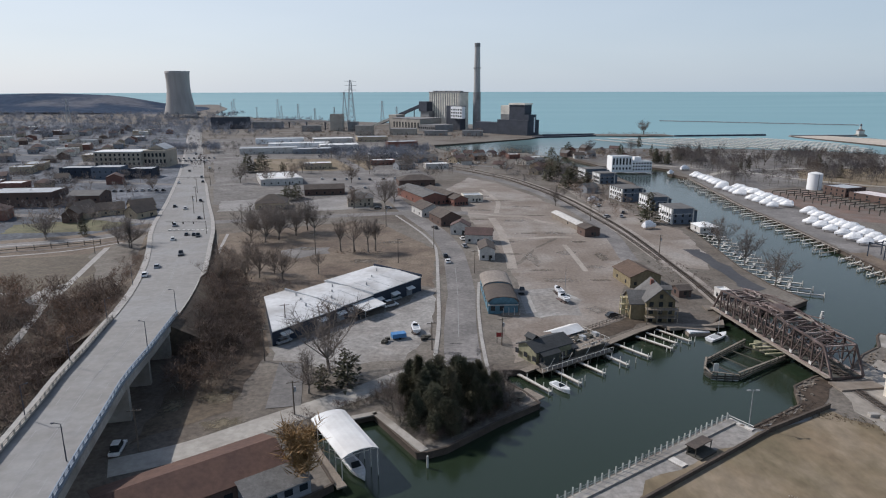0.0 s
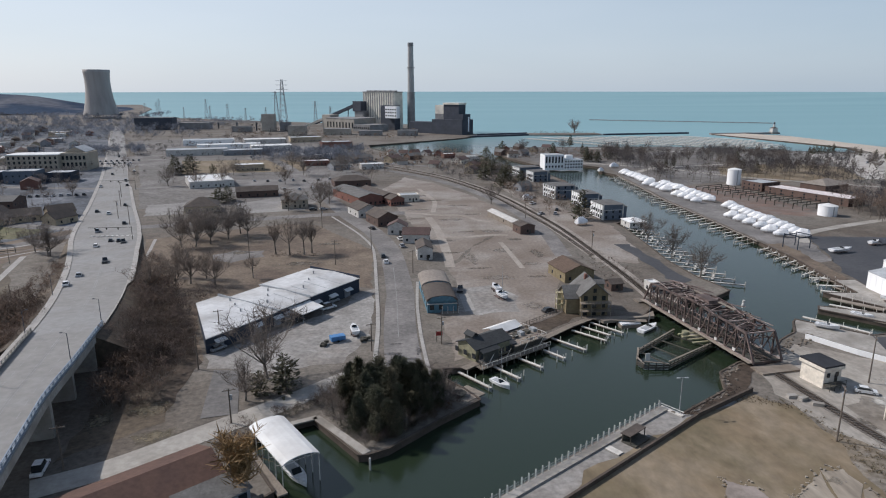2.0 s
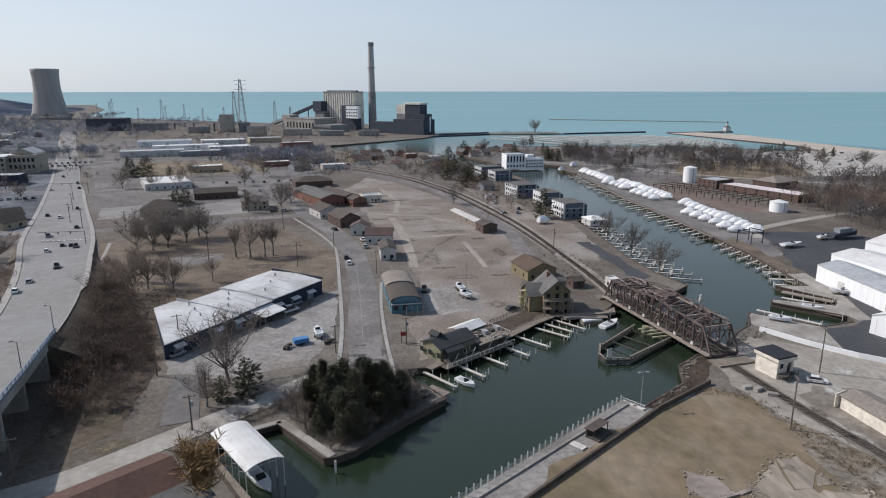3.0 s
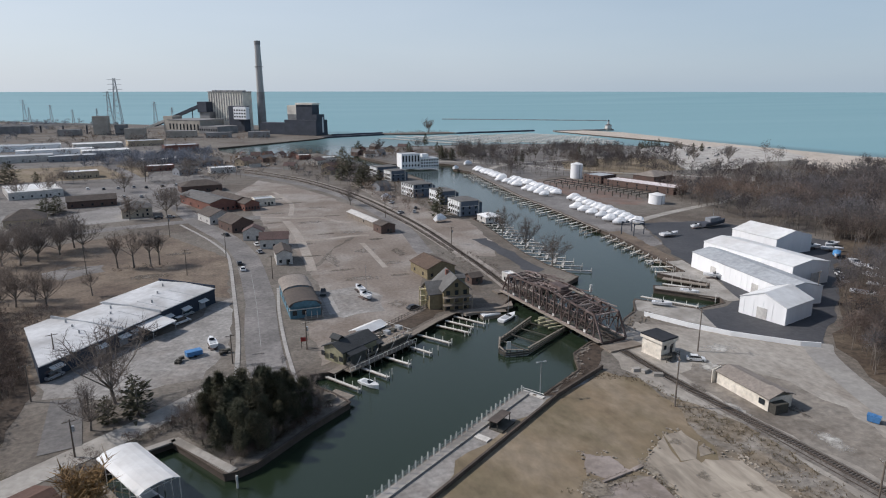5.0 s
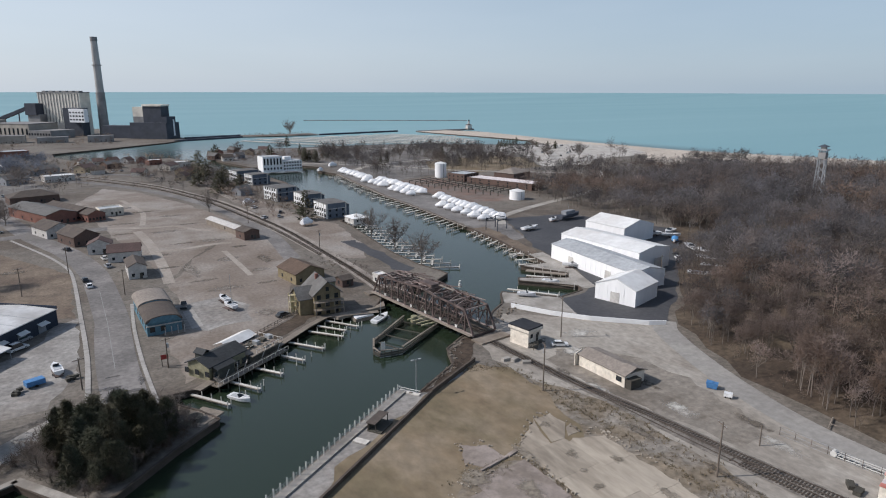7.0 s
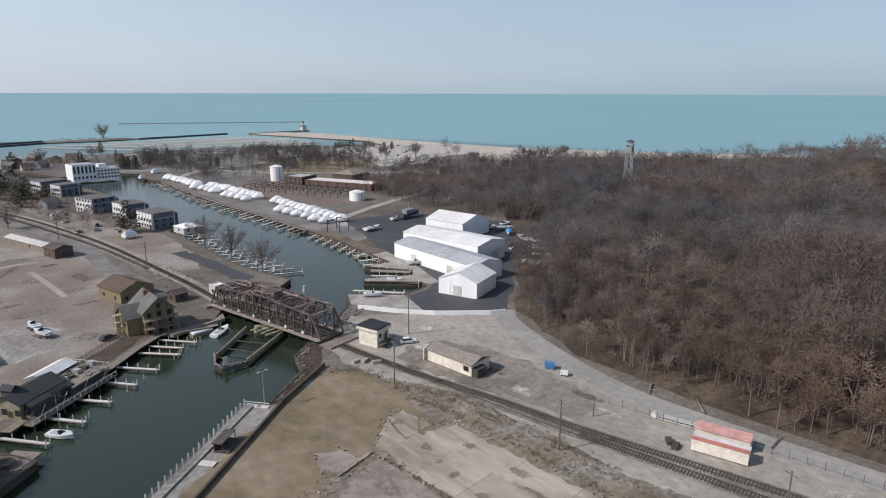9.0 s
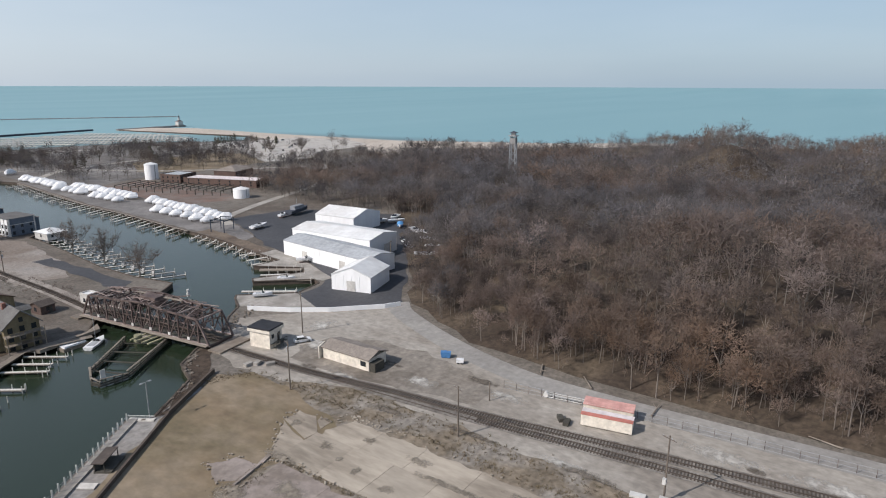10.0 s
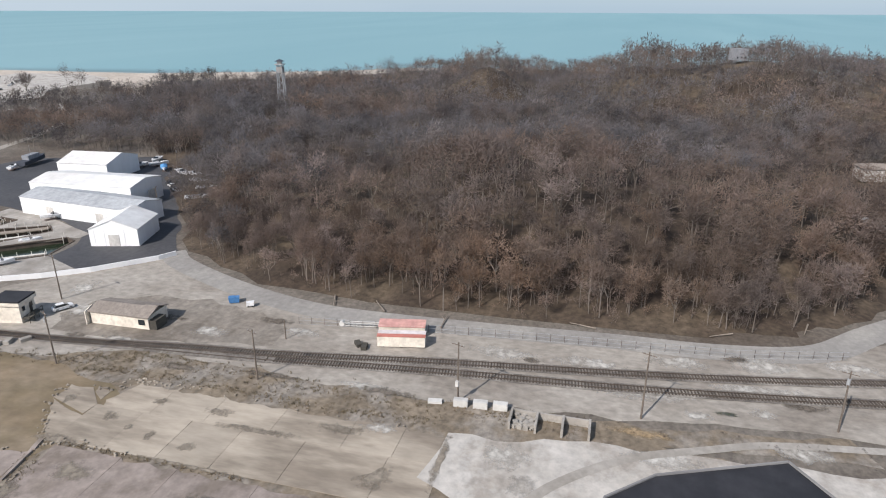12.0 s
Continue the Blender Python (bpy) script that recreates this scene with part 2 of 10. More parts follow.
SHINGLE = mat("brown_shingles", (0.105, 0.085, 0.072), (0.075, 0.062, 0.055), fine=2.0, big=0.3)
SHINGLE_GREY = mat("grey_shingles", (0.15, 0.145, 0.14), (0.11, 0.105, 0.10), fine=2.0, big=0.3)
SHINGLE_RED = mat("red_brown_shingles", (0.125, 0.082, 0.074), (0.095, 0.066, 0.06), fine=2.0, big=0.3)
FADED_RED = mat("pinkish_red_metal_roof", (0.58, 0.33, 0.29), (0.50, 0.27, 0.24), fine=0.8, big=0.3, rough=0.5)
APRON = mat("whitish_apron", (0.50, 0.475, 0.44), (0.41, 0.385, 0.35), fine=0.6, big=0.15, third=(0.33, 0.30, 0.265), thirdscale=0.12, grain=(0.78, 1.18))
RED_METAL = mat("faded_red_metal_roof", (0.52, 0.20, 0.16), (0.44, 0.165, 0.13), fine=0.8, big=0.3, rough=0.5)
BLACK_ROOF = mat("black_roof", (0.022, 0.023, 0.027), (0.035, 0.035, 0.04), fine=0.5, big=0.12, rough=0.7)
STONE = mat("limestone_wall", (0.42, 0.37, 0.30), (0.36, 0.31, 0.25), fine=0.8, big=0.1)
SIDING = mat("weathered_white_siding", (0.55, 0.53, 0.50), (0.46, 0.44, 0.42), fine=1.0, big=0.2)
GREY_SIDING = mat("grey_siding", (0.27, 0.28, 0.30), (0.22, 0.23, 0.25), fine=1.0, big=0.2)
WOOD = mat("weathered_wood", (0.27, 0.23, 0.19), (0.20, 0.17, 0.14), fine=2.0, big=0.4, island=0.15)
DARK_WOOD = mat("dark_timber", (0.085, 0.08, 0.066), (0.06, 0.055, 0.047), fine=2.0, big=0.3, island=0.2)
PALE_DOCK = mat("pale_dock_boards", (0.60, 0.575, 0.53), (0.50, 0.47, 0.43), fine=1.5, big=0.3, island=0.08)
RUST = mat("rusted_steel", (0.108, 0.077, 0.069), (0.076, 0.057, 0.053), fine=1.5, big=0.25, third=(0.15, 0.115, 0.105), thirdscale=0.3, rough=0.75, island=0.25)
RUST_PALE = mat("pale_rusted_steel", (0.27, 0.205, 0.185), (0.19, 0.14, 0.125), fine=1.5, big=0.25, third=(0.36, 0.31, 0.285), thirdscale=0.35, rough=0.75, island=0.15)
OLIVE = mat("olive_cream_siding", (0.30, 0.285, 0.19), (0.24, 0.225, 0.15), fine=1.0, big=0.3)
SLATE = mat("dark_slate_shingles", (0.055, 0.058, 0.06), (0.042, 0.044, 0.046), fine=2.0, big=0.3)
RUBBLE = mat("broken_concrete", (0.21, 0.18, 0.15), (0.14, 0.115, 0.092), fine=1.2, big=0.3, island=0.25)
STEEL = mat("galvanised_steel", (0.42, 0.43, 0.44), (0.34, 0.35, 0.36), rough=0.5, metal=0.3)
RAIL_BLUE = mat("blue_grey_painted_rail", (0.24, 0.29, 0.35), (0.19, 0.23, 0.29), rough=0.5)
TOWER = mat("tower_concrete", (0.42, 0.395, 0.375), (0.375, 0.35, 0.335), fine=0.05, big=0.012, streak=(1, 1, 0.12))
STACK = mat("stack_concrete", (0.42, 0.41, 0.40), (0.35, 0.34, 0.33), fine=0.1, big=0.02, streak=(1, 1, 0.2))
PLANT_TAN = mat("plant_tan_panel", (0.76, 0.71, 0.62), (0.68, 0.63, 0.55), fine=0.1, big=0.02)
# dark cladding, its colour lifted towards blue for haze
PLANT_DARK = mat("plant_dark_panel_hazed", (0.055, 0.062, 0.08), (0.07, 0.077, 0.094), fine=0.1, big=0.02)
PLANT_GREY = mat("plant_grey_panel", (0.27, 0.265, 0.26), (0.215, 0.21, 0.21), fine=0.1, big=0.02)
WRAP = mat("white_shrink_wrap", (0.82, 0.82, 0.82), (0.76, 0.76, 0.77), rough=0.35, fine=1.2, big=0.3, bump=0.3)
HULL = mat("white_gelcoat", (0.72, 0.72, 0.72), (0.64, 0.64, 0.65), rough=0.3)
HULL_BLUE = mat("blue_tarp", (0.10, 0.30, 0.58), (0.08, 0.24, 0.48), rough=0.5)
RUBBER = mat("black_rubber", (0.02, 0.02, 0.02), (0.03, 0.03, 0.03))
CAR_DARK = mat("dark_car_paint", (0.03, 0.032, 0.036), (0.025, 0.027, 0.03), rough=0.3, spec=0.5)
CAR_WHITE = mat("white_car_paint", (0.72, 0.72, 0.72), (0.68, 0.68, 0.68), rough=0.3, spec=0.5)
CAR_GREY = mat("silver_car_paint", (0.33, 0.34, 0.36), (0.30, 0.31, 0.33), rough=0.3, spec=0.5)
CAR_RED = mat("red_car_paint", (0.25, 0.04, 0.035), (0.22, 0.035, 0.03), rough=0.3, spec=0.5)
DUMP_BLUE = mat("blue_paint", (0.08, 0.22, 0.45), (0.06, 0.17, 0.36), rough=0.5)
POLE_WOOD = mat("utility_pole_wood", (0.17, 0.14, 0.115), (0.12, 0.10, 0.085), fine=2.0, big=0.4)
# the blue of distant haze is part of this base colour
FAR_HILL = mat("far_wooded_hill_haze_blue", (0.062, 0.082, 0.118), (0.048, 0.066, 0.10), fine=0.06, big=0.006, third=(0.14, 0.145, 0.165), thirdscale=0.004, rough=1.0, spec=0.0)
# twigs made paler and bluer to carry the haze of the distance
FAR_WOOD_HAZE = mat("far_woods", (0.144, 0.161, 0.198), (0.167, 0.178, 0.207), fine=0.1, big=0.02, island=0.15)
# grey leaning to blue, for haze between the far houses
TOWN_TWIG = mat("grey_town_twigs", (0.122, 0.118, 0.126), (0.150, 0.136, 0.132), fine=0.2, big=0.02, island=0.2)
PUDDLE = mat("shallow_puddle", (0.05, 0.055, 0.035), (0.08, 0.08, 0.05), rough=0.1, spec=0.5)
SIGN_RED = mat("red_sign_paint", (0.35, 0.05, 0.05), rough=0.5)


def see_through(m, share):
    """Fine twigs let part of the light through to their far side."""
    n, l = m.node_tree.nodes, m.node_tree.links
    p, out = n["Principled BSDF"], n["Material Output"]
    p.inputs["Specular IOR Level"].default_value = 0.0
    thin, both = n.new("ShaderNodeBsdfTranslucent"), n.new("ShaderNodeMixShader")
    l.new(p.inputs["Base Color"].links[0].from_socket, thin.inputs["Color"])
    both.inputs["Fac"].default_value = share
    l.new(p.outputs[0], both.inputs[1])
    l.new(thin.outputs[0], both.inputs[2])
    l.new(both.outputs[0], out.inputs["Surface"])


def tree_by_tree(m, warm):
    """Each tree of the woods has its own tone: lighter or darker, greyer or warmer."""
    n, l = m.node_tree.nodes, m.node_tree.links
    p = n["Principled BSDF"]
    own = n.new("ShaderNodeAttribute")
    own.attribute_name = "tone"
    tone = n.new("ShaderNodeSeparateXYZ")
    l.new(own.outputs["Vector"], tone.inputs[0])
    tint = n.new("ShaderNodeMix")
    tint.data_type = "RGBA"
    tint.blend_type = "MULTIPLY"
    l.new(tone.outputs["Y"], tint.inputs["Factor"])
    l.new(p.inputs["Base Color"].links[0].from_socket, tint.inputs["A"])
    tint.inputs["B"].default_value = (*warm, 1)
    step = n.new("ShaderNodeMath")
    step.operation = "ADD"
    step.inputs[1].default_value = 1.0
    l.new(tone.outputs["X"], step.inputs[0])
    v = n.new("ShaderNodeVectorMath")
    v.operation = "SCALE"
    l.new(tint.outputs["Result"], v.inputs[0])
    l.new(step.outputs[0], v.inputs["Scale"])
    l.new(v.outputs[0], p.inputs["Base Color"])


for m_, warm in ((TWIG, (1.1, 0.95, 0.8)), (TWIG_FRONT, (1.05, 0.95, 0.83)), (TWIG_HAZE_GREY, (1.03, 0.95, 0.86)), (TWIG_PARK, (1.2, 1.0, 0.8)), (TWIG_BARE, (1.0, 1.0, 1.0)), (TOWN_TWIG, (1.1, 0.98, 0.85)), (FAR_WOOD_HAZE, (1.0, 1.0, 1.0)), (BRUSH, (1.12, 0.95, 0.8))):
    tree_by_tree(m_, warm)
    see_through(m_, 0.5)


def glass(name, tint=(0.02, 0.025, 0.03)):
    m = bpy.data.materials.new(name)
    m.use_nodes = True
    p = m.node_tree.nodes["Principled BSDF"]
    p.inputs["Base Color"].default_value = (*tint, 1)
    p.inputs["Roughness"].default_value, p.inputs["Specular IOR Level"].default_value = 0.08, 0.6
    return m


GLASS = glass("dark_window_glass")


def water_material():
    """Turquoise lake outside, dark green creek inside, by the place on the map; small waves."""
    m = bpy.data.materials.new("water")
    m.use_nodes = True
    n, l = m.node_tree.nodes, m.node_tree.links
    p = n["Principled BSDF"]
    geo = n.new("ShaderNodeNewGeometry")
    far = n.new("ShaderNodeVectorMath")
    far.operation = "DOT_PRODUCT"
    far.inputs[1].default_value = (0.55, 0.835, 0)
    l.new(geo.outputs["Position"], far.inputs[0])
    lake = n.new("ShaderNodeMapRange")
    lake.inputs["From Min"].default_value, lake.inputs["From Max"].default_value = 640, 1000
    l.new(far.outputs["Value"], lake.inputs["Value"])
    off_east, shore = n.new("ShaderNodeVectorMath"), n.new("ShaderNodeMapRange")
    off_east.operation = "DOT_PRODUCT"
    off_east.inputs[1].default_value = (1.0, 0.2, 0)
    shore.inputs["From Min"].default_value, shore.inputs["From Max"].default_value = 680, 790
    l.new(geo.outputs["Position"], off_east.inputs[0])
    l.new(off_east.outputs["Value"], shore.inputs["Value"])
    open_lake = n.new("ShaderNodeMath")
    open_lake.operation = "MAXIMUM"
    l.new(lake.outputs[0], open_lake.inputs[0])
    l.new(shore.outputs[0], open_lake.inputs[1])
    streaks = n.new("ShaderNodeTexNoise")
    streaks.inputs["Scale"].default_value, streaks.inputs["Detail"].default_value = 0.0016, 3.0
    stretch = n.new("ShaderNodeMapping")
    stretch.inputs["Rotation"].default_value = (0, 0, radians(33))
    stretch.inputs["Scale"].default_value = (0.35, 2.2, 1)
    l.new(geo.outputs["Position"], stretch.inputs[0])
    l.new(stretch.outputs[0], streaks.inputs["Vector"])
    teal = n.new("ShaderNodeMix")
    teal.data_type = "RGBA"
    teal.inputs["A"].default_value, teal.inputs["B"].default_value = (0.158, 0.300, 0.338, 1), (0.236, 0.384, 0.410, 1)
    l.new(streaks.outputs["Fac"], teal.inputs["Factor"])
    both = n.new("ShaderNodeMix")
    both.data_type = "RGBA"
    both.inputs["A"].default_value = (0.019, 0.030, 0.017, 1)
    l.new(open_lake.outputs[0], both.inputs["Factor"])
    l.new(teal.outputs["Result"], both.inputs["B"])
    l.new(both.outputs["Result"], p.inputs["Base Color"])
    rough = n.new("ShaderNodeMapRange")
    rough.inputs["To Min"].default_value, rough.inputs["To Max"].default_value = 0.16, 0.6
    l.new(open_lake.outputs[0], rough.inputs["Value"])
    l.new(rough.outputs[0], p.inputs["Roughness"])
    spec = n.new("ShaderNodeMapRange")
    spec.inputs["To Min"].default_value, spec.inputs["To Max"].default_value = 0.5, 0.32
    l.new(open_lake.outputs[0], spec.inputs["Value"])
    l.new(spec.outputs[0], p.inputs["Specular IOR Level"])
    waves = n.new("ShaderNodeTexNoise")
    waves.inputs["Scale"].default_value, waves.inputs["Detail"].default_value = 0.5, 4.0
    l.new(geo.outputs["Position"], waves.inputs["Vector"])
    b = n.new("ShaderNodeBump")
    b.inputs["Strength"].default_value, b.inputs["Distance"].default_value = 0.25, 0.12
    l.new(waves.outputs["Fac"], b.inputs["Height"])
    l.new(b.outputs[0], p.inputs["Normal"])
    return m


WATER = water_material()
# ---- mesh helpers ----
class Mesh:
    """Collects vertices and faces of one part."""

    def __init__(self):
        self.v, self.f = [], []

    def add(self, verts, faces):
        k = len(self.v)
        self.v += [tuple(p) for p in verts]
        self.f += [tuple(i + k for i in face) for face in faces]
        return self

    def box(self, x0, y0, z0, x1, y1, z1, rot=0.0, at=(0, 0, 0)):
        c, s = math.cos(rot), math.sin(rot)
        pts = [(at[0] + c * x - s * y, at[1] + s * x + c * y, at[2] + z) for z in (z0, z1) for x, y in ((x0, y0), (x1, y0), (x1, y1), (x0, y1))]
        return self.add(pts, [(3, 2, 1, 0), (4, 5, 6, 7), (0, 1, 5, 4), (1, 2, 6, 5), (2, 3, 7, 6), (3, 0, 4, 7)])

    def sheet(self, poly, z):
        return self.add([(x, y, z) for x, y in poly], [tuple(range(len(poly)))])

    def prism(self, poly, z0, z1):
        k = len(poly)
        area = sum(poly[i][0] * poly[(i + 1) % k][1] - poly[(i + 1) % k][0] * poly[i][1] for i in range(k))
        if area < 0:
            poly = poly[::-1]
        return self.add([(x, y, z) for z in (z0, z1) for x, y in poly],
                        [tuple(range(k))[::-1], tuple(range(k, 2 * k))] + [(i, (i + 1) % k, k + (i + 1) % k, k + i) for i in range(k)])

    def tube(self, a, b, ra, rb, sides=6, caps=True):
        a, b = Vector(a), Vector(b)
        d = (b - a).normalized()
        u = d.orthogonal().normalized()
        w = d.cross(u)
        ring = [(math.cos(2 * math.pi * i / sides), math.sin(2 * math.pi * i / sides)) for i in range(sides)]
        pts = [p + (u * c + w * s) * r for p, r in ((a, ra), (b, rb)) for c, s in ring]
        faces = [(i, (i + 1) % sides, sides + (i + 1) % sides, sides + i) for i in range(sides)]
        if caps:
            faces += [tuple(range(sides))[::-1], tuple(range(sides, 2 * sides))]
        return self.add(pts, faces)

    def beam(self, a, b, w, h):
        """A rectangular bar from a to b, w wide and h high."""
        a, b = Vector(a), Vector(b)
        d = (b - a).normalized()
        side = d.cross(Vector((0, 0, 1)))
        side = side.normalized() if side.length > 1e-3 else Vector((1, 0, 0))
        up = side.cross(d)
        pts = [p + side * sx * w / 2 + up * sz * h / 2 for p in (a, b) for sx, sz in ((-1, -1), (1, -1), (1, 1), (-1, 1))]
        return self.add(pts, [(3, 2, 1, 0), (4, 5, 6, 7), (0, 1, 5, 4), (1, 2, 6, 5), (2, 3, 7, 6), (3, 0, 4, 7)])

    def gable(self, x0, y0, x1, y1, z, rise, over=0.4, thick=0.2, along="x"):
        """A gable roof with eaves at z, its ridge along x or y."""
        if along == "y":
            k = len(self.v)
            self.gable(y0, x0, y1, x1, z, rise, over, thick)
            self.v[k:] = [(b, a, c) for a, b, c in self.v[k:]]
            return self
        ym = (y0 + y1) / 2
        drop = rise * over / max(ym - y0, 0.1)
        sec = [(y0 - over, z - drop), (ym, z + rise), (y1 + over, z - drop), (y1 + over, z - drop + thick), (ym, z + rise + thick), (y0 - over, z - drop + thick)]
        pts = [(x, y, zz) for x in (x0 - over, x1 + over) for y, zz in sec]
        return self.add(pts, [(0, 1, 4, 5), (1, 2, 3, 4), (11, 10, 7, 6), (10, 9, 8, 7)] + [(i, i + 6, (i + 1) % 6 + 6, (i + 1) % 6) for i in range(6)])

    def hip(self, x0, y0, x1, y1, z, rise, over=0.5):
        x0, y0, x1, y1 = x0 - over, y0 - over, x1 + over, y1 + over
        m = min(x1 - x0, y1 - y0) / 2
        if x1 - x0 >= y1 - y0:
            r0, r1 = (x0 + m, (y0 + y1) / 2, z + rise), (x1 - m, (y0 + y1) / 2, z + rise)
            faces = [(0, 1, 5, 4), (1, 2, 5), (2, 3, 4, 5), (3, 0, 4), (3, 2, 1, 0)]
        else:
            r0, r1 = ((x0 + x1) / 2, y0 + m, z + rise), ((x0 + x1) / 2, y1 - m, z + rise)
            faces = [(0, 1, 4), (1, 2, 5, 4), (2, 3, 5), (3, 0, 4, 5), (3, 2, 1, 0)]
        return self.add([(x0, y0, z), (x1, y0, z), (x1, y1, z), (x0, y1, z), r0, r1], faces)

    def data(self, name, material):
        me = bpy.data.meshes.new(name)
        me.from_pydata(self.v, [], self.f)
        me.materials.append(material)
        me.update()
        return me


def part(name, mesh, material, parent, label="", at=None):
    """Links one mesh object under a thing or a part; mesh: a Mesh or shared mesh data."""
    ob = new(name, mesh.data(name, material) if isinstance(mesh, Mesh) else mesh)
    ob.parent = parent
    if at is not None:
        ob.matrix_basis = at
    return tagged(ob, label)


def thing(name, x, y, z=0.0, rot=0.0, label="", category="", group="", kind=""):
    ob = new(name)
    ob.empty_display_size = 0.5
    ob.matrix_basis = pose(x, y, z, 0, 0, rot)
    return tagged(ob, label, category, group, kind)


def solid(name, mesh, material, label="", category="", group="", kind="", at=None):
    """A thing or piece of the setting that is one mesh."""
    ob = new(name, mesh.data(name, material))
    if at is not None:
        ob.matrix_basis = at
    return tagged(ob, label, category, group, kind)


def ribbon(mesh, line, left, right, lift=0.0):
    """A strip along a line of (x, y, z), from left to right of it."""
    k = len(mesh.v)
    for i, p in enumerate(line):
        a, b = line[max(i - 1, 0)], line[min(i + 1, len(line) - 1)]
        d = Vector((b[0] - a[0], b[1] - a[1], 0)).normalized()
        n = Vector((d.y, -d.x, 0))
        mesh.v += [(p[0] - n.x * left, p[1] - n.y * left, p[2] + lift), (p[0] + n.x * right, p[1] + n.y * right, p[2] + lift)]
    mesh.f += [(k + 2 * i, k + 2 * i + 1, k + 2 * i + 3, k + 2 * i + 2) for i in range(len(line) - 1)]
    return mesh


def smooth(line, steps=6):
    """A Catmull-Rom line through the points."""
    pts = [Vector((*p, 0)[:3]) for p in line]
    pts = [2 * pts[0] - pts[1]] + pts + [2 * pts[-1] - pts[-2]]
    out = []
    for i in range(1, len(pts) - 2):
        a, b, c, d = pts[i - 1:i + 3]
        for s in range(steps):
            t = s / steps
            out.append(tuple(0.5 * (2 * b + (c - a) * t + (2 * a - 5 * b + 4 * c - d) * t * t + (3 * b - a - 3 * c + d) * t ** 3)))
    return out + [tuple(pts[-2])]


def even(line, step):
    """Points at even steps along a line, with their headings."""
    out, left = [], 0.0
    for a, b in zip(line, line[1:]):
        a, b = Vector(a), Vector(b)
        d = (b - a).length
        while left < d:
            out.append((a.lerp(b, left / d), math.atan2(b.y - a.y, b.x - a.x)))
            left += step
        left -= d
    return out


def inside(x, y, poly):
    hit = False
    for (ax, ay), (bx, by) in zip(poly, poly[1:] + poly[:1]):
        if (ay > y) != (by > y) and x < (bx - ax) * (y - ay) / (by - ay) + ax:
            hit = not hit
    return hit


# ---- the land: two sheets on either side of the creek, and the water under them ----
WEST_BANK = [(-500, -190), (-120, 38), (-60, 73), (-24, 95), (-19.5, 99.3), (-28.3, 115.5), (-25.5, 119.5), (-15, 124.2), (-13.8, 122.3), (-5.2, 109.2),
             (-3.2, 109.3), (0.6, 111), (12, 121.5), (21.5, 129), (18.5, 135), (14.6, 140.5), (14.4, 146), (19.8, 146), (32, 156), (42, 161.5), (55, 172.7),
             (63.5, 178.2), (79, 176.5), (85, 184), (101, 190.5), (111, 192.5), (120, 199), (118.7, 207), (116.6, 216.5), (116, 239), (119.5, 272), (122, 300),
             (121.5, 311), (132, 322), (136, 358), (131, 390), (135, 430), (140, 466), (137, 503), (122, 545), (112, 600), (104, 650), (90, 695), (58, 674), (30, 686), (5, 715), (-9, 752),
             (-11, 793), (48, 838), (118, 896), (140, 930), (150, 968), (128, 1120), (66, 1262), (-90, 1310), (-224, 1410), (-538, 1640), (-620, 1760), (-760, 2300), (-1000, 2900), (-4000, 4800)]
EAST_BANK = [(-480, -230), (-60, 38.5), (20, 94), (60, 121.7), (63, 117.8), (66.5, 120), (79, 128), (82.5, 137), (90, 142), (103, 147.5), (110, 155), (118, 160.5),
             (122.3, 167.8), (124.5, 170), (138, 155.5), (150, 157.5), (152, 162), (137.5, 177.6), (139.5, 180.5), (156, 171.5), (160, 176.5), (150.5, 193.5),
             (162, 192), (164.5, 210), (169.5, 237), (172, 270), (176, 326), (178, 375), (191.5, 494), (184, 520), (196, 545), (182, 566), (142, 570), (138, 590),
             (130, 622), (126, 690), (138, 748), (236, 742), (340, 735), (430, 700), (466, 664), (520, 640), (548, 700), (530, 800), (506, 936), (560, 948), (596, 880), (596, 687), (614, 496), (695, 320), (770, 231),
             (796, 60), (806, -200), (900, -1000), (1300, -2400), (2600, -4900)]
west = WEST_BANK + [(-4900, 4800), (-4900, -4900), (-3000, -1500)]
east = EAST_BANK + [(-4800, -4900), (-2900, -1560)]
land = Mesh()
for edge, whole in ((WEST_BANK, west), (EAST_BANK, east)):
    land.sheet(whole if whole is west else whole[::-1], 0.0)
land.sheet([(222, 956), (232, 992), (338, 986), (345, 950), (290, 944)][::-1], -0.2)
tagged(new("ground", land.data("ground", GROUND)), "dry brown winter ground of a harbour town", "ground", kind="structure")
walls = Mesh()
for edge in (WEST_BANK, EAST_BANK):
    for a, b in zip(edge, edge[1:]):
        walls.add([(*a, 0.02), (*b, 0.02), (*b, -4.0), (*a, -4.0)], [(0, 1, 2, 3)])
        d = Vector((b[0] - a[0], b[1] - a[1], 0))
        if d.length < 120:
            walls.beam((*a, 0.05), (*b, 0.05), 0.5, 0.3)
solid("creek_wall", walls, BULKHEAD, "dark steel sheet piling along the creek banks", "bulkhead", kind="structure")

lake = Mesh()
RINGS = [0, 300, 700, 1200, 2000, 3000, 3600, 4100, 4500, 4780]
RISE = [0, 0, 0, 0, 0, 0, 8, 20, 33, 44.5]
SEG = 96
for r, up in zip(RINGS[1:], RISE[1:]):
    lake.v += [(r * math.cos(2 * math.pi * i / SEG), r * math.sin(2 * math.pi * i / SEG), -1.5 + up) for i in range(SEG)]
lake.f = [tuple(range(SEG))] + [(k * SEG + i, (k + 1) * SEG + i, (k + 1) * SEG + (i + 1) % SEG, k * SEG + (i + 1) % SEG) for k in range(len(RINGS) - 2) for i in range(SEG)]
water = solid("water", lake, WATER, "turquoise lake and dark green creek water", "water", kind="structure")
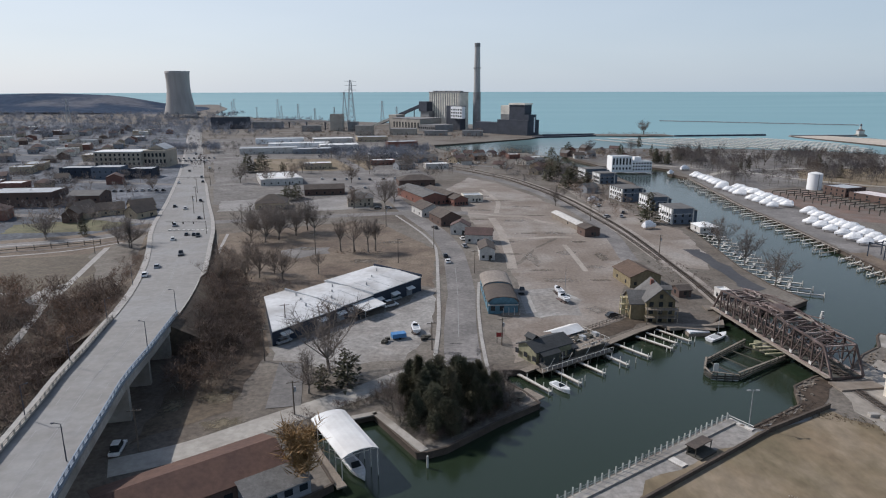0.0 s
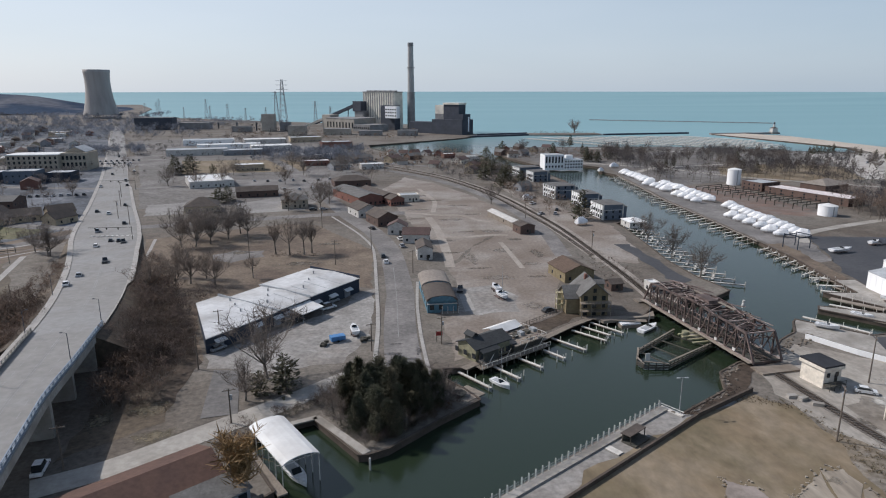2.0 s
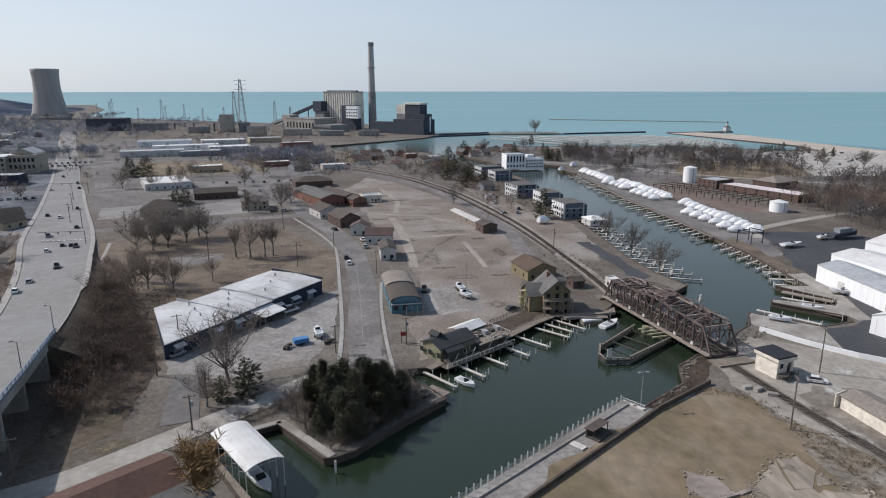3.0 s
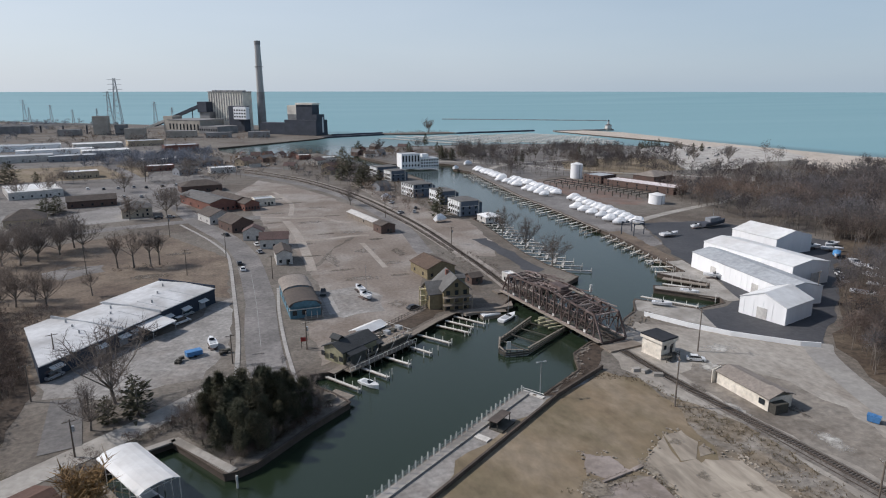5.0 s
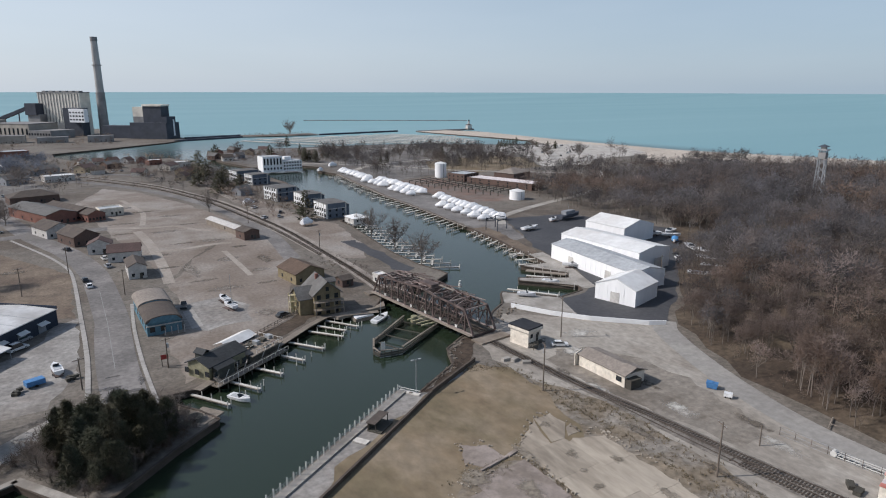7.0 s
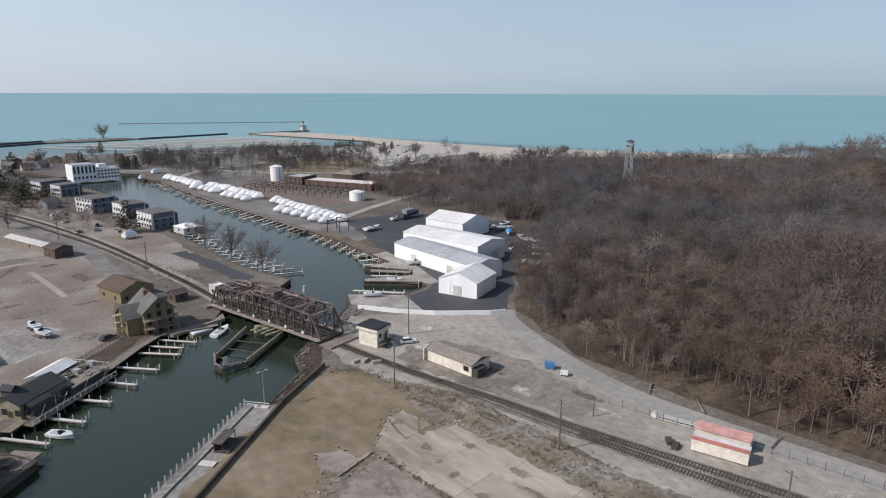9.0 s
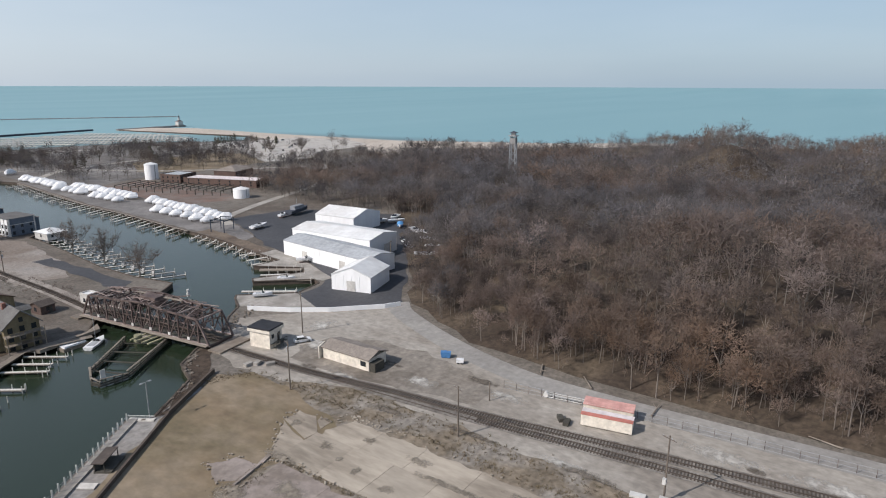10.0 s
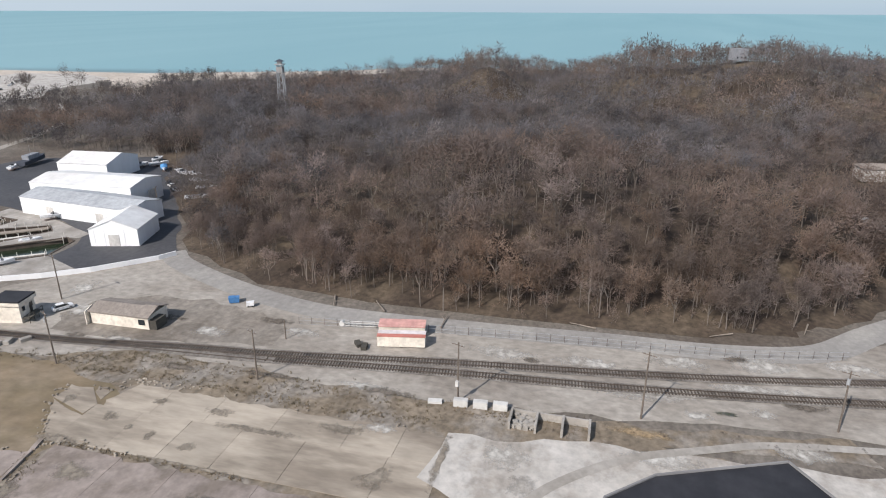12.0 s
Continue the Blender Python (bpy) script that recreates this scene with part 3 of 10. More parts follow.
for poly in water.data.polygons:
    poly.use_smooth = True


def ragged(poly, size=1.6, seed=0):
    """The outline with uneven edges, moved inwards only."""
    r = random.Random(len(poly) * 7 + int(abs(poly[0][0])))
    k = len(poly)
    turn = 1 if sum(poly[i][0] * poly[(i + 1) % k][1] - poly[(i + 1) % k][0] * poly[i][1] for i in range(k)) > 0 else -1
    out = []
    for (ax, ay), (bx, by) in zip(poly, poly[1:] + poly[:1]):
        d = math.hypot(bx - ax, by - ay)
        n = max(1, min(14, int(d / 4)))
        for i in range(n):
            u = i / n
            w = r.uniform(0, size) if i else 0.0
            out.append((ax + (bx - ax) * u - turn * (by - ay) / d * w, ay + (by - ay) * u + turn * (bx - ax) / d * w))
    return out


def patch(name, poly, z, material, label, category, thick=0.0):
    if category in ("lot", "field", "lawn", "ground", "verge", "park"):
        poly = ragged(poly)
    m = Mesh().prism(poly, z - 0.4, z) if thick else Mesh().sheet(poly, z)
    ob = solid(name, m, material, label, category, kind="structure")
    if not thick and ob.data.polygons[0].normal.z < 0:
        ob.data.flip_normals()
    return ob


TERRACE = mat("brown_brick_paving", (0.205, 0.132, 0.105), (0.13, 0.105, 0.09), fine=1.0, big=0.1, third=(0.19, 0.16, 0.14), thirdscale=0.06)
# lots, fields and beaches
patch("beach", [(506, 934), (560, 946), (596, 880), (596, 687), (614, 496), (695, 320), (770, 231), (796, 60), (806, -200), (880, -800), (840, -800), (766, -200), (754, 60), (726, 200), (612, 330), (540, 440), (512, 560), (530, 636), (553, 700), (534, 800)], 0.05, SAND, "pale sandy lake beach", "beach")
patch("gravel_lot", [(17, 178), (18, 150), (33, 159), (52, 174), (58, 190), (63, 212), (76, 240), (82, 300), (60, 300), (40, 270), (26, 235), (25, 190)], 0.03, DIRT, "brown-grey dirt lot with tyre marks", "lot")
patch("dirt_lot", [(26, 235), (40, 270), (60, 300), (76, 300), (72, 352), (60, 410), (40, 470), (20, 500), (2, 440), (8, 380), (14, 330), (22, 290)], 0.03, DIRT, "bare brown dirt lot", "lot")
patch("yard_lot", [(-47, 161), (-14, 194), (-9, 209), (-2, 214), (-3, 168), (-10, 152), (-30, 147), (-44, 152)], 0.03, GRAVEL, "pale gravel yard beside the warehouse", "lot")
patch("field_west", [(-46, 157), (-56, 190), (-28, 226), (-3, 214), (-2, 268), (-30, 322), (-48, 330), (-108, 300), (-96, 250), (-78, 200), (-64, 155)], 0.02, FIELD_BROWN, "brown winter field with bare trees", "field")
patch("promenade_strip", [(20, 93.5), (60, 121), (63, 117.5), (80, 127), (84, 125), (34, 88), (-20, 50), (-40, 52)], 0.03, GRAVEL, "gravel strip behind the promenade", "lot")
patch("brown_field", [(36, 100), (64, 116.5), (84, 126), (90, 119), (91, 104), (90, 92), (84, 84), (70, 82), (62, 86), (52, 82), (42, 74), (30, 66), (10, 66)], 0.06, FIELD, "flat brown grass field", "field")
patch("slab_yard", [(88, 100), (82, 97), (62, 94), (45, 84), (30, 70), (20, 0), (60, -60), (88, -60), (96, -6), (93, 20), (92, 60)], 0.04, VERGE, "bare weedy yard of a demolished plant", "lot")
patch("rail_yard", [(93, 139), (101, 145), (112, 152), (128, 140), (144, 122), (150, 118), (134, 92), (127, 52), (128, 10), (133, -40), (146, -70), (160, -120), (96, -120), (104, -44), (99, -6), (96, 25), (94, 62), (90, 105), (89, 125)], 0.03, YARD, "dusty gravel railway yard", "lot")
patch("marina_lot", [(123, 166), (131.5, 133.5), (144, 123), (150, 119.5), (172, 135), (216, 166), (262, 205), (240, 268), (200, 275), (182, 232), (174, 216), (168, 193), (163, 172), (152, 157), (139, 154)], 0.05, ASPHALT, "dark asphalt yard round the boat sheds", "lot")
patch("marina_apron", [(122.6, 167.5), (124.5, 169.4), (137.6, 155.2), (131.5, 140), (127, 143), (118.5, 160.3)], 0.09, CONCRETE, "pale concrete quay by the boat slips", "quay")
patch("slip_apron", [(152.5, 158), (152, 162), (138, 177.5), (139.7, 180.2), (156, 171.3), (160.3, 176.5), (151, 193.3), (161.6, 191.6), (164, 206), (172, 206), (169, 192), (165, 178), (160, 166), (157, 158)], 0.09, CONCRETE, "weathered concrete apron between boat slips", "quay")
patch("channel_walk", [(164.5, 210), (169.5, 237), (172, 262), (180, 262), (179.5, 248), (175, 227), (171, 208), (166, 205)], 0.08, FIELD_BROWN, "brown earth walk along the marina bank", "verge")
patch("boat_yard", [(176, 230), (183, 232), (201, 275), (205, 340), (203, 420), (200, 494), (192.5, 494), (179, 375), (177, 326), (173, 270), (170.3, 237)], 0.05, STREET, "asphalt strip with stored boats", "lot")
patch("condo_lot", [(104, 268), (111.5, 268), (113, 240), (113, 212), (106, 206), (104, 215), (105, 240)], 0.05, ASPHALT, "dark asphalt lot by the bridge", "lot")
patch("condo_drive", [(86, 240), (103, 236), (112, 262), (118, 305), (110, 330), (102, 405), (100, 505), (80, 505), (86, 400), (92, 300)], 0.02, DIRT, "bare ground and drive by the houses on the water", "lot")
patch("brick_terrace", [(214, 430), (250, 437), (247, 330), (236, 318), (206, 330)], 0.05, TERRACE, "reddish brick terrace by the filtration plant", "terrace")
patch("parking_lot", [(-87, 392), (-80, 357), (-58, 363), (-42, 366), (-44, 392), (-69, 408)], 0.03, PALE_LOT, "pale grey parking lot", "lot")
patch("parking_lot", [(-139, 392), (-129, 357), (-109, 361), (-112, 388), (-118, 400)], 0.03, PALE_LOT, "pale grey parking lot", "lot")
patch("parking_lot", [(-96, 430), (-20, 440), (-40, 500), (-110, 500)], 0.03, STREET, "pale grey parking lot", "lot")
patch("car_park", [(-330, 560), (-215, 590), (-240, 690), (-360, 660)], 0.03, STREET, "pale grey car park", "lot")
patch("playing_field", [(-160, 540), (-60, 545), (-70, 640), (-190, 640)], 0.03, FIELD, "winter playing field", "field")
patch("lawn_park", [(-190, 120), (-100, 120), (-105, 190), (-150, 262), (-230, 240), (-240, 160)], 0.03, PARK_LAWN, "brown park lawn", "lawn")
patch("park_plaza", [(-139.7, 208.5), (-140.3, 216.7), (-135.9, 219.1), (-132.3, 215.5), (-128.3, 196.6), (-133.7, 195.6), (-140, 201.9)], 0.07, SIDEWALK, "pale concrete plaza in the park", "plaza")
blob_bed = [(-137.5, 214.5), (-134.5, 215.8), (-133.6, 213.6), (-136.2, 211.8)]
solid("plaza_bed", Mesh().prism(blob_bed, 0.05, 0.35), LITTER, "low dark planting bed in the plaza", "bed", kind="structure")
for line, w in (([(-240, 206), (-170, 207), (-142, 207.4)], 0.9), ([(-200, 172), (-155, 184), (-137.7, 198)], 0.9), ([(-148.4, 273), (-140, 240), (-134, 217)], 1.2), ([(-130, 197), (-124.7, 182.4), (-114, 150)], 1.2)):
    solid("park_path", ribbon(Mesh(), smooth(line), w, w, 0.04 + w * 0.02), SIDEWALK, "pale gravel park path", "path", kind="structure")
patch("park_meadow", [(205, 430), (260, 450), (470, 470), (505, 560), (516, 638), (464, 660), (428, 696), (340, 731), (236, 738), (144, 745), (132, 690), (136, 630), (148, 592), (200, 560), (196, 500)], 0.02, TOWN_BROWN, "grey-brown winter park ground", "park")

patch("park_car_park", [(372, 452), (409, 524), (426, 560), (444, 630), (470, 652), (530, 630), (570, 628), (590, 560), (560, 500), (520, 480), (457, 474), (420, 440)], 0.06, APRON, "pale dusty car park behind the beach", "lot")
patch("park_sand", [(457, 385), (470, 372), (527, 417), (575, 470), (600, 520), (540, 478), (490, 440)], 0.075, SAND, "bare sand between the park and the beach", "beach")
patch("park_lawn", [(300, 445), (372, 452), (409, 524), (380, 560), (300, 540), (270, 480)], 0.045, FIELD, "tan winter lawn of the park", "lawn")
for line, w in (([(191, 262), (200, 276), (216, 286), (250, 300), (300, 318), (352, 352), (420, 440)], 5), ([(205, 500), (241, 535), (300, 552), (380, 566), (440, 600)], 6), ([(160, 600), (241, 540), (280, 478), (320, 440), (372, 400)], 6), ([(236, 730), (300, 690), (380, 660), (440, 640)], 7)):
    solid("park_lane", ribbon(Mesh(), smooth(line), w / 2, w / 2, 0.09), PALE_ROAD, "pale worn lane through the park", "lane", kind="structure")
patch("town_ground", [(-430, 225), (-240, 150), (-150, 262), (-138, 320), (-150, 330), (-170, 300), (-250, 268)], 0.012, FIELD_BROWN, "brown grass strip by the street", "ground")
patch("green_lawn", [(-215, 300), (-170, 306), (-160, 326), (-190, 336), (-222, 322)], 0.05, LAWN, "winter lawn in front of the brown houses", "lawn")
patch("town_ground", [(-150, 330), (-190, 460), (-260, 655), (-370, 930), (-480, 1230), (-1500, 1700), (-2600, 1500), (-800, 420), (-420, 232), (-250, 268), (-170, 300)], 0.015, TOWN_HAZE, "dark patchwork of yards and lawns in the town", "ground")
patch("town_ground", [(-140, 380), (-180, 500), (-250, 690), (-330, 900), (-100, 960), (-30, 720), (-40, 600), (-10, 520), (-26, 440), (-40, 385)], 0.012, TOWN_BROWN, "dark patchwork of yards and lawns in the town", "ground")
# leaf litter that also darkens the ground for shade of brush and bridge
patch("brush_floor", [(-150, 95), (-88, 95), (-92, 150), (-108, 200), (-124, 232), (-150, 180)], 0.04, LITTER, "dark leaf-strewn ground under brush, also standing in for shade", "ground")
patch("brush_floor", [(-62, 112), (-46, 126), (-46, 156), (-57, 190), (-78, 228), (-88, 250), (-78, 190), (-66, 150)], 0.04, LITTER, "dark leaf-strewn ground under brush, also standing in for shade", "ground")
patch("earth_bank", [(42.5, 163.5), (62, 179.5), (60, 187), (40, 172)], 0.06, LITTER, "dark earth bank above the docks", "ground")
patch("creek_bank", [(63.5, 118.2), (79, 127.6), (82.8, 136.5), (90, 141.5), (94, 139), (87, 131), (82, 125.5), (68, 117)], 0.08, LITTER, "dark earth bank by the swing bridge", "ground")
patch("yard_dirt", [(101, 118), (108, 122), (116, 119), (123, 106), (124.5, 92), (121, 76), (115, 66), (107, 66), (103, 82), (99.8, 100)], 0.05, YARD_DIRT, "trodden brown dirt round the yard building", "ground")
patch("yard_verge", [(90.5, 112), (94, 104), (97.6, 94), (99, 84), (98.6, 64), (97.2, 44), (97.6, 22), (99, -6), (104, -44), (97, -47), (92, -6), (89, 22), (84, 60), (83, 84), (87, 98)], 0.07, VERGE, "weedy brown verge beside the track", "verge")

for k, (line, w) in enumerate((([(14, 352), (19.5, 350.5), (31.8, 343.7), (44, 342), (50.8, 329.4), (58, 322)], 1.6), ([(27, 286), (29.6, 289.4), (40.8, 289.6), (51.8, 292), (60.7, 291.2)], 1.8), ([(54.3, 277), (54.7, 255.8), (54.8, 234)], 1.1), ([(27, 440), (28.6, 430.8), (33, 398.9), (33.6, 381.7), (30, 352)], 1.4), ([(26.3, 337.6), (28.4, 302), (28, 261.5), (27, 238)], 2.0))):
    solid("dirt_lane", ribbon(Mesh(), smooth(line), w, w, 0.055 + 0.004 * k), LANE_DIRT, "pale wheel-worn lane across the dirt lot", "lane", kind="structure")
patch("shop_lot", [(24, 211), (41, 214), (46, 200), (43, 185), (29.6, 183), (24, 188)], 0.06, GRAVEL, "pale gravel lot beside the blue shop", "lot")
patch("shop_walk", [(26, 204), (29.3, 205), (29.3, 188.3), (25.9, 186.8)], 0.08, SIDEWALK, "pale concrete strip beside the blue shop", "walk")
patch("field_bare", [(-70.5, 267), (-62, 274), (-50, 272.8), (-48, 262), (-60, 253.6), (-68, 258)], 0.045, STREET, "bare grey patch in the winter field", "ground")

# ---- streets ----
def road(name, line, w, material, label, lift=0.06, walkway=0.0):
    ob = solid(name, ribbon(Mesh(), smooth(line), w / 2, w / 2, lift), material, label, "road", kind="structure")
    if walkway:
        for side in (-1, 1):
            kerb = Mesh()
            l = smooth(line)
            lo, hi = sorted((side * w / 2, side * (w / 2 + walkway)))
            k = 0
            ribbon(kerb, l, -lo, hi, lift + 0.14)
            solid("pavement", kerb, SIDEWALK, "pale concrete pavement beside the street", "pavement", kind="structure")
    return ob


road("dead_end_street", [(5.2, 148), (5, 171), (5.8, 196), (6.3, 211), (4.1, 264), (-2.2, 300), (-9.7, 324), (-18.4, 351), (-35, 416), (-60, 500), (-87, 597), (-166, 794)], 9.5, STREET, "worn grey street that ends at the creek", 0.06)
road("cross_street", [(-127, 326), (-90, 336), (-52, 346), (-22, 352), (14, 352)], 9, STREET, "worn grey cross street", 0.075)
road("water_street", [(-62, 104), (-50, 110), (-36, 121), (-20, 133.5), (-8, 144), (2, 150)], 6.5, PALE_ROAD, "narrow worn lane along the creek", 0.09)
road("side_street", [(-88, 500), (-60, 470), (-40, 440), (-20, 400)], 8, STREET, "grey side street", 0.05)
road("harbour_street", [(76, 250), (80, 310), (70, 400), (44, 480), (10, 540), (-40, 590), (-90, 640)], 7, STREET, "grey street beside the railway", 0.05)
road("bridge_street", [(-90, 640), (-30, 600), (20, 585), (60, 560)], 8, STREET, "grey street", 0.07)
road("plant_road", [(-290, 780), (-180, 760), (-80, 740), (-30, 700), (-40, 600)], 8, STREET, "grey street by the power plant", 0.05)
road("rail_yard_road", [(150, 122), (143, 114), (133, 92), (126.5, 70), (125, 52), (126.5, 20), (128.5, -5), (129.5, -26), (134, -46), (146, -60), (170, -85), (240, -140)], 7, GREY_ROAD, "grey gravelled road along the foot of the dune", 0.08)
road("left_street", [(-420, 225), (-250, 262), (-175, 285), (-152, 305), (-134, 322)], 9, STREET, "grey street towards the bridge", 0.05)
for k, (a, b) in enumerate((((-134, 322), (-250, 350)), ((-180, 460), (-420, 500)), ((-250, 650), (-600, 700)), ((-300, 780), (-700, 860)), ((-420, 500), (-600, 1000)), ((-250, 350), (-470, 960)), ((-170, 460), (-20, 500)), ((-240, 650), (-60, 660)))):
    road("town_street", [a, ((a[0] + b[0]) / 2, (a[1] + b[1]) / 2 + 4), b], 8, STREET, "grey town street", 0.04 + 0.004 * k)
solid("pavement", ribbon(Mesh(), smooth([(-2.2, 151), (-1.3, 180), (-1.8, 218.5), (-2.5, 256), (-3.8, 275), (-8, 293), (-14, 312), (-26, 345)]), 0.6, 0.6, 0.16), SIDEWALK, "pale concrete pavement beside the street", "pavement", kind="structure")
solid("pavement", ribbon(Mesh(), smooth([(11.4, 141), (11, 152), (10.8, 171), (11.4, 196), (13, 220)]), 0.5, 0.5, 0.14), SIDEWALK, "pale concrete pavement beside the street", "pavement", kind="structure")
solid("pavement", ribbon(Mesh(), smooth([(-86, 196), (-81, 215), (-92, 246), (-104, 300)]), 0.7, 0.7, 0.08), SIDEWALK, "narrow path beside the field", "pavement", kind="structure")

# ---- the highway on its bridge and embankment ----
HWY = smooth([(-48, 20, 10.6), (-55.3, 50, 10.6), (-62.8, 80.5, 10.6), (-68.2, 104, 10.3), (-72.2, 121, 9.9), (-75.4, 137.6, 9.2), (-78.7, 153.2, 8.5), (-83.6, 174.8, 7.1), (-91.2, 202, 5.4), (-102.9, 237.5, 3.4), (-115.8, 273, 1.7),
              (-126.8, 302.4, 0.5), (-133, 319, 0.15), (-182, 456, 0.12), (-253, 650, 0.12), (-354, 920, 0.12), (-480, 1260, 0.12)], 6)
HALF = [6.4 + 5.4 * max(0.0, min(1.0, (p[1] - 115) / 185)) ** 0.85 - 3.2 * max(0.0, min(1.0, (p[1] - 340) / 180)) + 1.6 * math.exp(-((p[1] - 318) / 45) ** 2) for p in HWY]


def hwy_strip(mesh, a, b, lift, start=0, stop=None):
    """A strip of the highway between a and b, as parts of its half width (-1 left edge, 1 right edge)."""
    line, half = HWY[start:stop], HALF[start:stop]
    k = len(mesh.v)
    for i, p in enumerate(line):
        q, r = line[max(i - 1, 0)], line[min(i + 1, len(line) - 1)]
        d = Vector((r[0] - q[0], r[1] - q[1], 0)).normalized()
        n = Vector((d.y, -d.x, 0))
        for s in (a, b):
            w = s(half[i]) if callable(s) else s * half[i]
            mesh.v.append((p[0] + n.x * w, p[1] + n.y * w, p[2] + lift))
    mesh.f += [(k + 2 * i, k + 2 * i + 1, k + 2 * i + 3, k + 2 * i + 2) for i in range(len(line) - 1)]
    return mesh


ABUT = next(i for i, p in enumerate(HWY) if p[1] > 152)
solid("highway", hwy_strip(Mesh(), -1, 1, 0.0), CONCRETE_ROAD, "four-lane pale grey highway with worn lanes", "road", kind="structure")
solid("pavement", hwy_strip(Mesh(), lambda h: -h - 2.1, lambda h: -h, 0.18), SIDEWALK, "pale concrete pavement along the highway", "pavement", kind="structure")
solid("pavement", hwy_strip(Mesh(), lambda h: h, lambda h: h + (0.4 if h < 9.5 else 1.8), 0.18), SIDEWALK, "pale concrete pavement along the highway", "pavement", kind="structure")
lines = Mesh()
for off in (-0.25, 0.25):
    hwy_strip(lines, (lambda h, o=off: o - 0.08), (lambda h, o=off: o + 0.08), 0.02)
for off in (-3.6, 3.6):
    for k in range(0, len(HWY) - 1, 2):
        hwy_strip(lines, (lambda h, o=off: o - 0.07), (lambda h, o=off: o + 0.07), 0.02, k, k + 2)
for k in range(9):  # the crossing behind the junction
    x = -135.45 + k * 2.3
    solid("crossing_bar", Mesh().box(x, 306, 0.3, x + 1.0, 307.6, 0.62), PAINT_WHITE, "white crossing bar on the highway", "road marking", kind="structure")
solid("road_marking", lines, PAINT_WORN, "worn faded lane lines", "road marking", kind="structure")
slope = Mesh()
tail = HWY[ABUT:next(i for i, p in enumerate(HWY) if p[1] > 310)]
for side in (-1, 1):
    k = len(slope.v)
    for i, p in enumerate(tail):
        q, r = tail[max(i - 1, 0)], tail[min(i + 1, len(tail) - 1)]
        d = Vector((r[0] - q[0], r[1] - q[1], 0)).normalized()
        n = Vector((d.y, -d.x, 0)) * side
        h = HALF[ABUT + i] + (2.1 if side < 0 else 0.4)
        slope.v += [(p[0] + n.x * h, p[1] + n.y * h, p[2] - 0.05), (p[0] + n.x * (h + 0.6 + p[2] * 1.7), p[1] + n.y * (h + 0.6 + p[2] * 1.7), -0.2)]
    slope.f += [(k + 2 * i, k + 2 * i + 1, k + 2 * i + 3, k + 2 * i + 2) for i in range(len(tail) - 1)]
k = len(slope.v) // 2
slope.f.append((1, 0, k, k + 1))
solid("embankment", slope, LITTER, "brushy earth embankment of the highway", "embankment", kind="structure")

span = thing("highway_bridge", -74, 127, 0, 0, "grey concrete highway bridge with blue-grey railings", "bridge", kind="structure")
deck = HWY[:ABUT + 1]
low = Mesh()
for side in (-1, 1):
    k = len(low.v)
    for i, p in enumerate(deck):
        q, r = deck[max(i - 1, 0)], deck[min(i + 1, len(deck) - 1)]
        d = Vector((r[0] - q[0], r[1] - q[1], 0)).normalized()
        n = Vector((d.y, -d.x, 0)) * side
        out = 2.2 if side < 0 else 0.45
        for w, dz in ((HALF[i] + out, 0.2), (HALF[i] + out, -1.5), (HALF[i] - 1.6, -1.7)):
            low.v.append((p[0] + n.x * w + 74, p[1] + n.y * w - 127, p[2] + dz))
    low.f += [(k + 3 * i + j, k + 3 * i + j + 1, k + 3 * i + j + 4, k + 3 * i + j + 3) for i in range(len(deck) - 1) for j in (0, 1)]
hwy_strip(low, -1, 1, -1.6, 0, ABUT + 1)
low.v = low.v[:-2 * len(deck)] + [(x + 74, y - 127, z) for x, y, z in low.v[-2 * len(deck):]]
part("girder", low, CONCRETE, span)
abut = Mesh()
p = HWY[ABUT]
abut.box(-9.4, -1.2, 0, 7.8, 1.2, p[2] - 0.2, math.radians(12), (p[0] + 74, p[1] - 127, 0))
part("abutment", abut, CONCRETE, span)
for k in (ABUT - 6, ABUT - 12):
    p = HWY[k]
    part("pier", Mesh().box(-7.5, -0.9, -3, 6.2, 0.9, p[2] - 1.4, math.radians(14), (p[0] + 74, p[1] - 127, 0)), CONCRETE, span)
for side, material in ((-1, CONCRETE), (1, RAIL_BLUE)):
    rails, posts = Mesh(), []
    edge = []
    for i, p in enumerate(deck + HWY[ABUT + 1:ABUT + 4]):
        q, r = HWY[max(i - 1, 0)], HWY[i + 1]
        d = Vector((r[0] - q[0], r[1] - q[1], 0)).normalized()
        edge.append((p[0] + d.y * side * HALF[i] + 74, p[1] - d.x * side * HALF[i] - 127, p[2] + 0.2))
    for zz, hh in ((0.2, 0.45), (0.75, 0.12), (1.15, 0.14)):
        for a, b in zip(edge, edge[1:]):
            rails.beam((a[0], a[1], a[2] + zz), (b[0], b[1], b[2] + zz), 0.22, hh)
    part("railing", rails, material, span)
    post = Mesh().box(-0.14, -0.14, 0, 0.14, 0.14, 1.25).data("rail_post", material)
    for q, heading in even(edge, 2.4):
        part("rail_post", post, material, span, at=Matrix.Translation(q) @ Matrix.Rotation(heading, 4, "Z"))
    if side == 1:
        fascia = Mesh()
        for a, b in zip(edge, edge[1:]):
            fascia.beam((a[0] + 0.25, a[1], a[2] - 0.9), (b[0] + 0.25, b[1], b[2] - 0.9), 0.15, 0.5)
        part("fascia", fascia, RAIL_BLUE, span)

# ---- the dune and its forest floor ----
DUNE_FOOT = [(150, 118), (136, 91), (129, 54), (130, 18), (133, -18), (138, -42), (150, -58), (200, -100), (260, -160)]


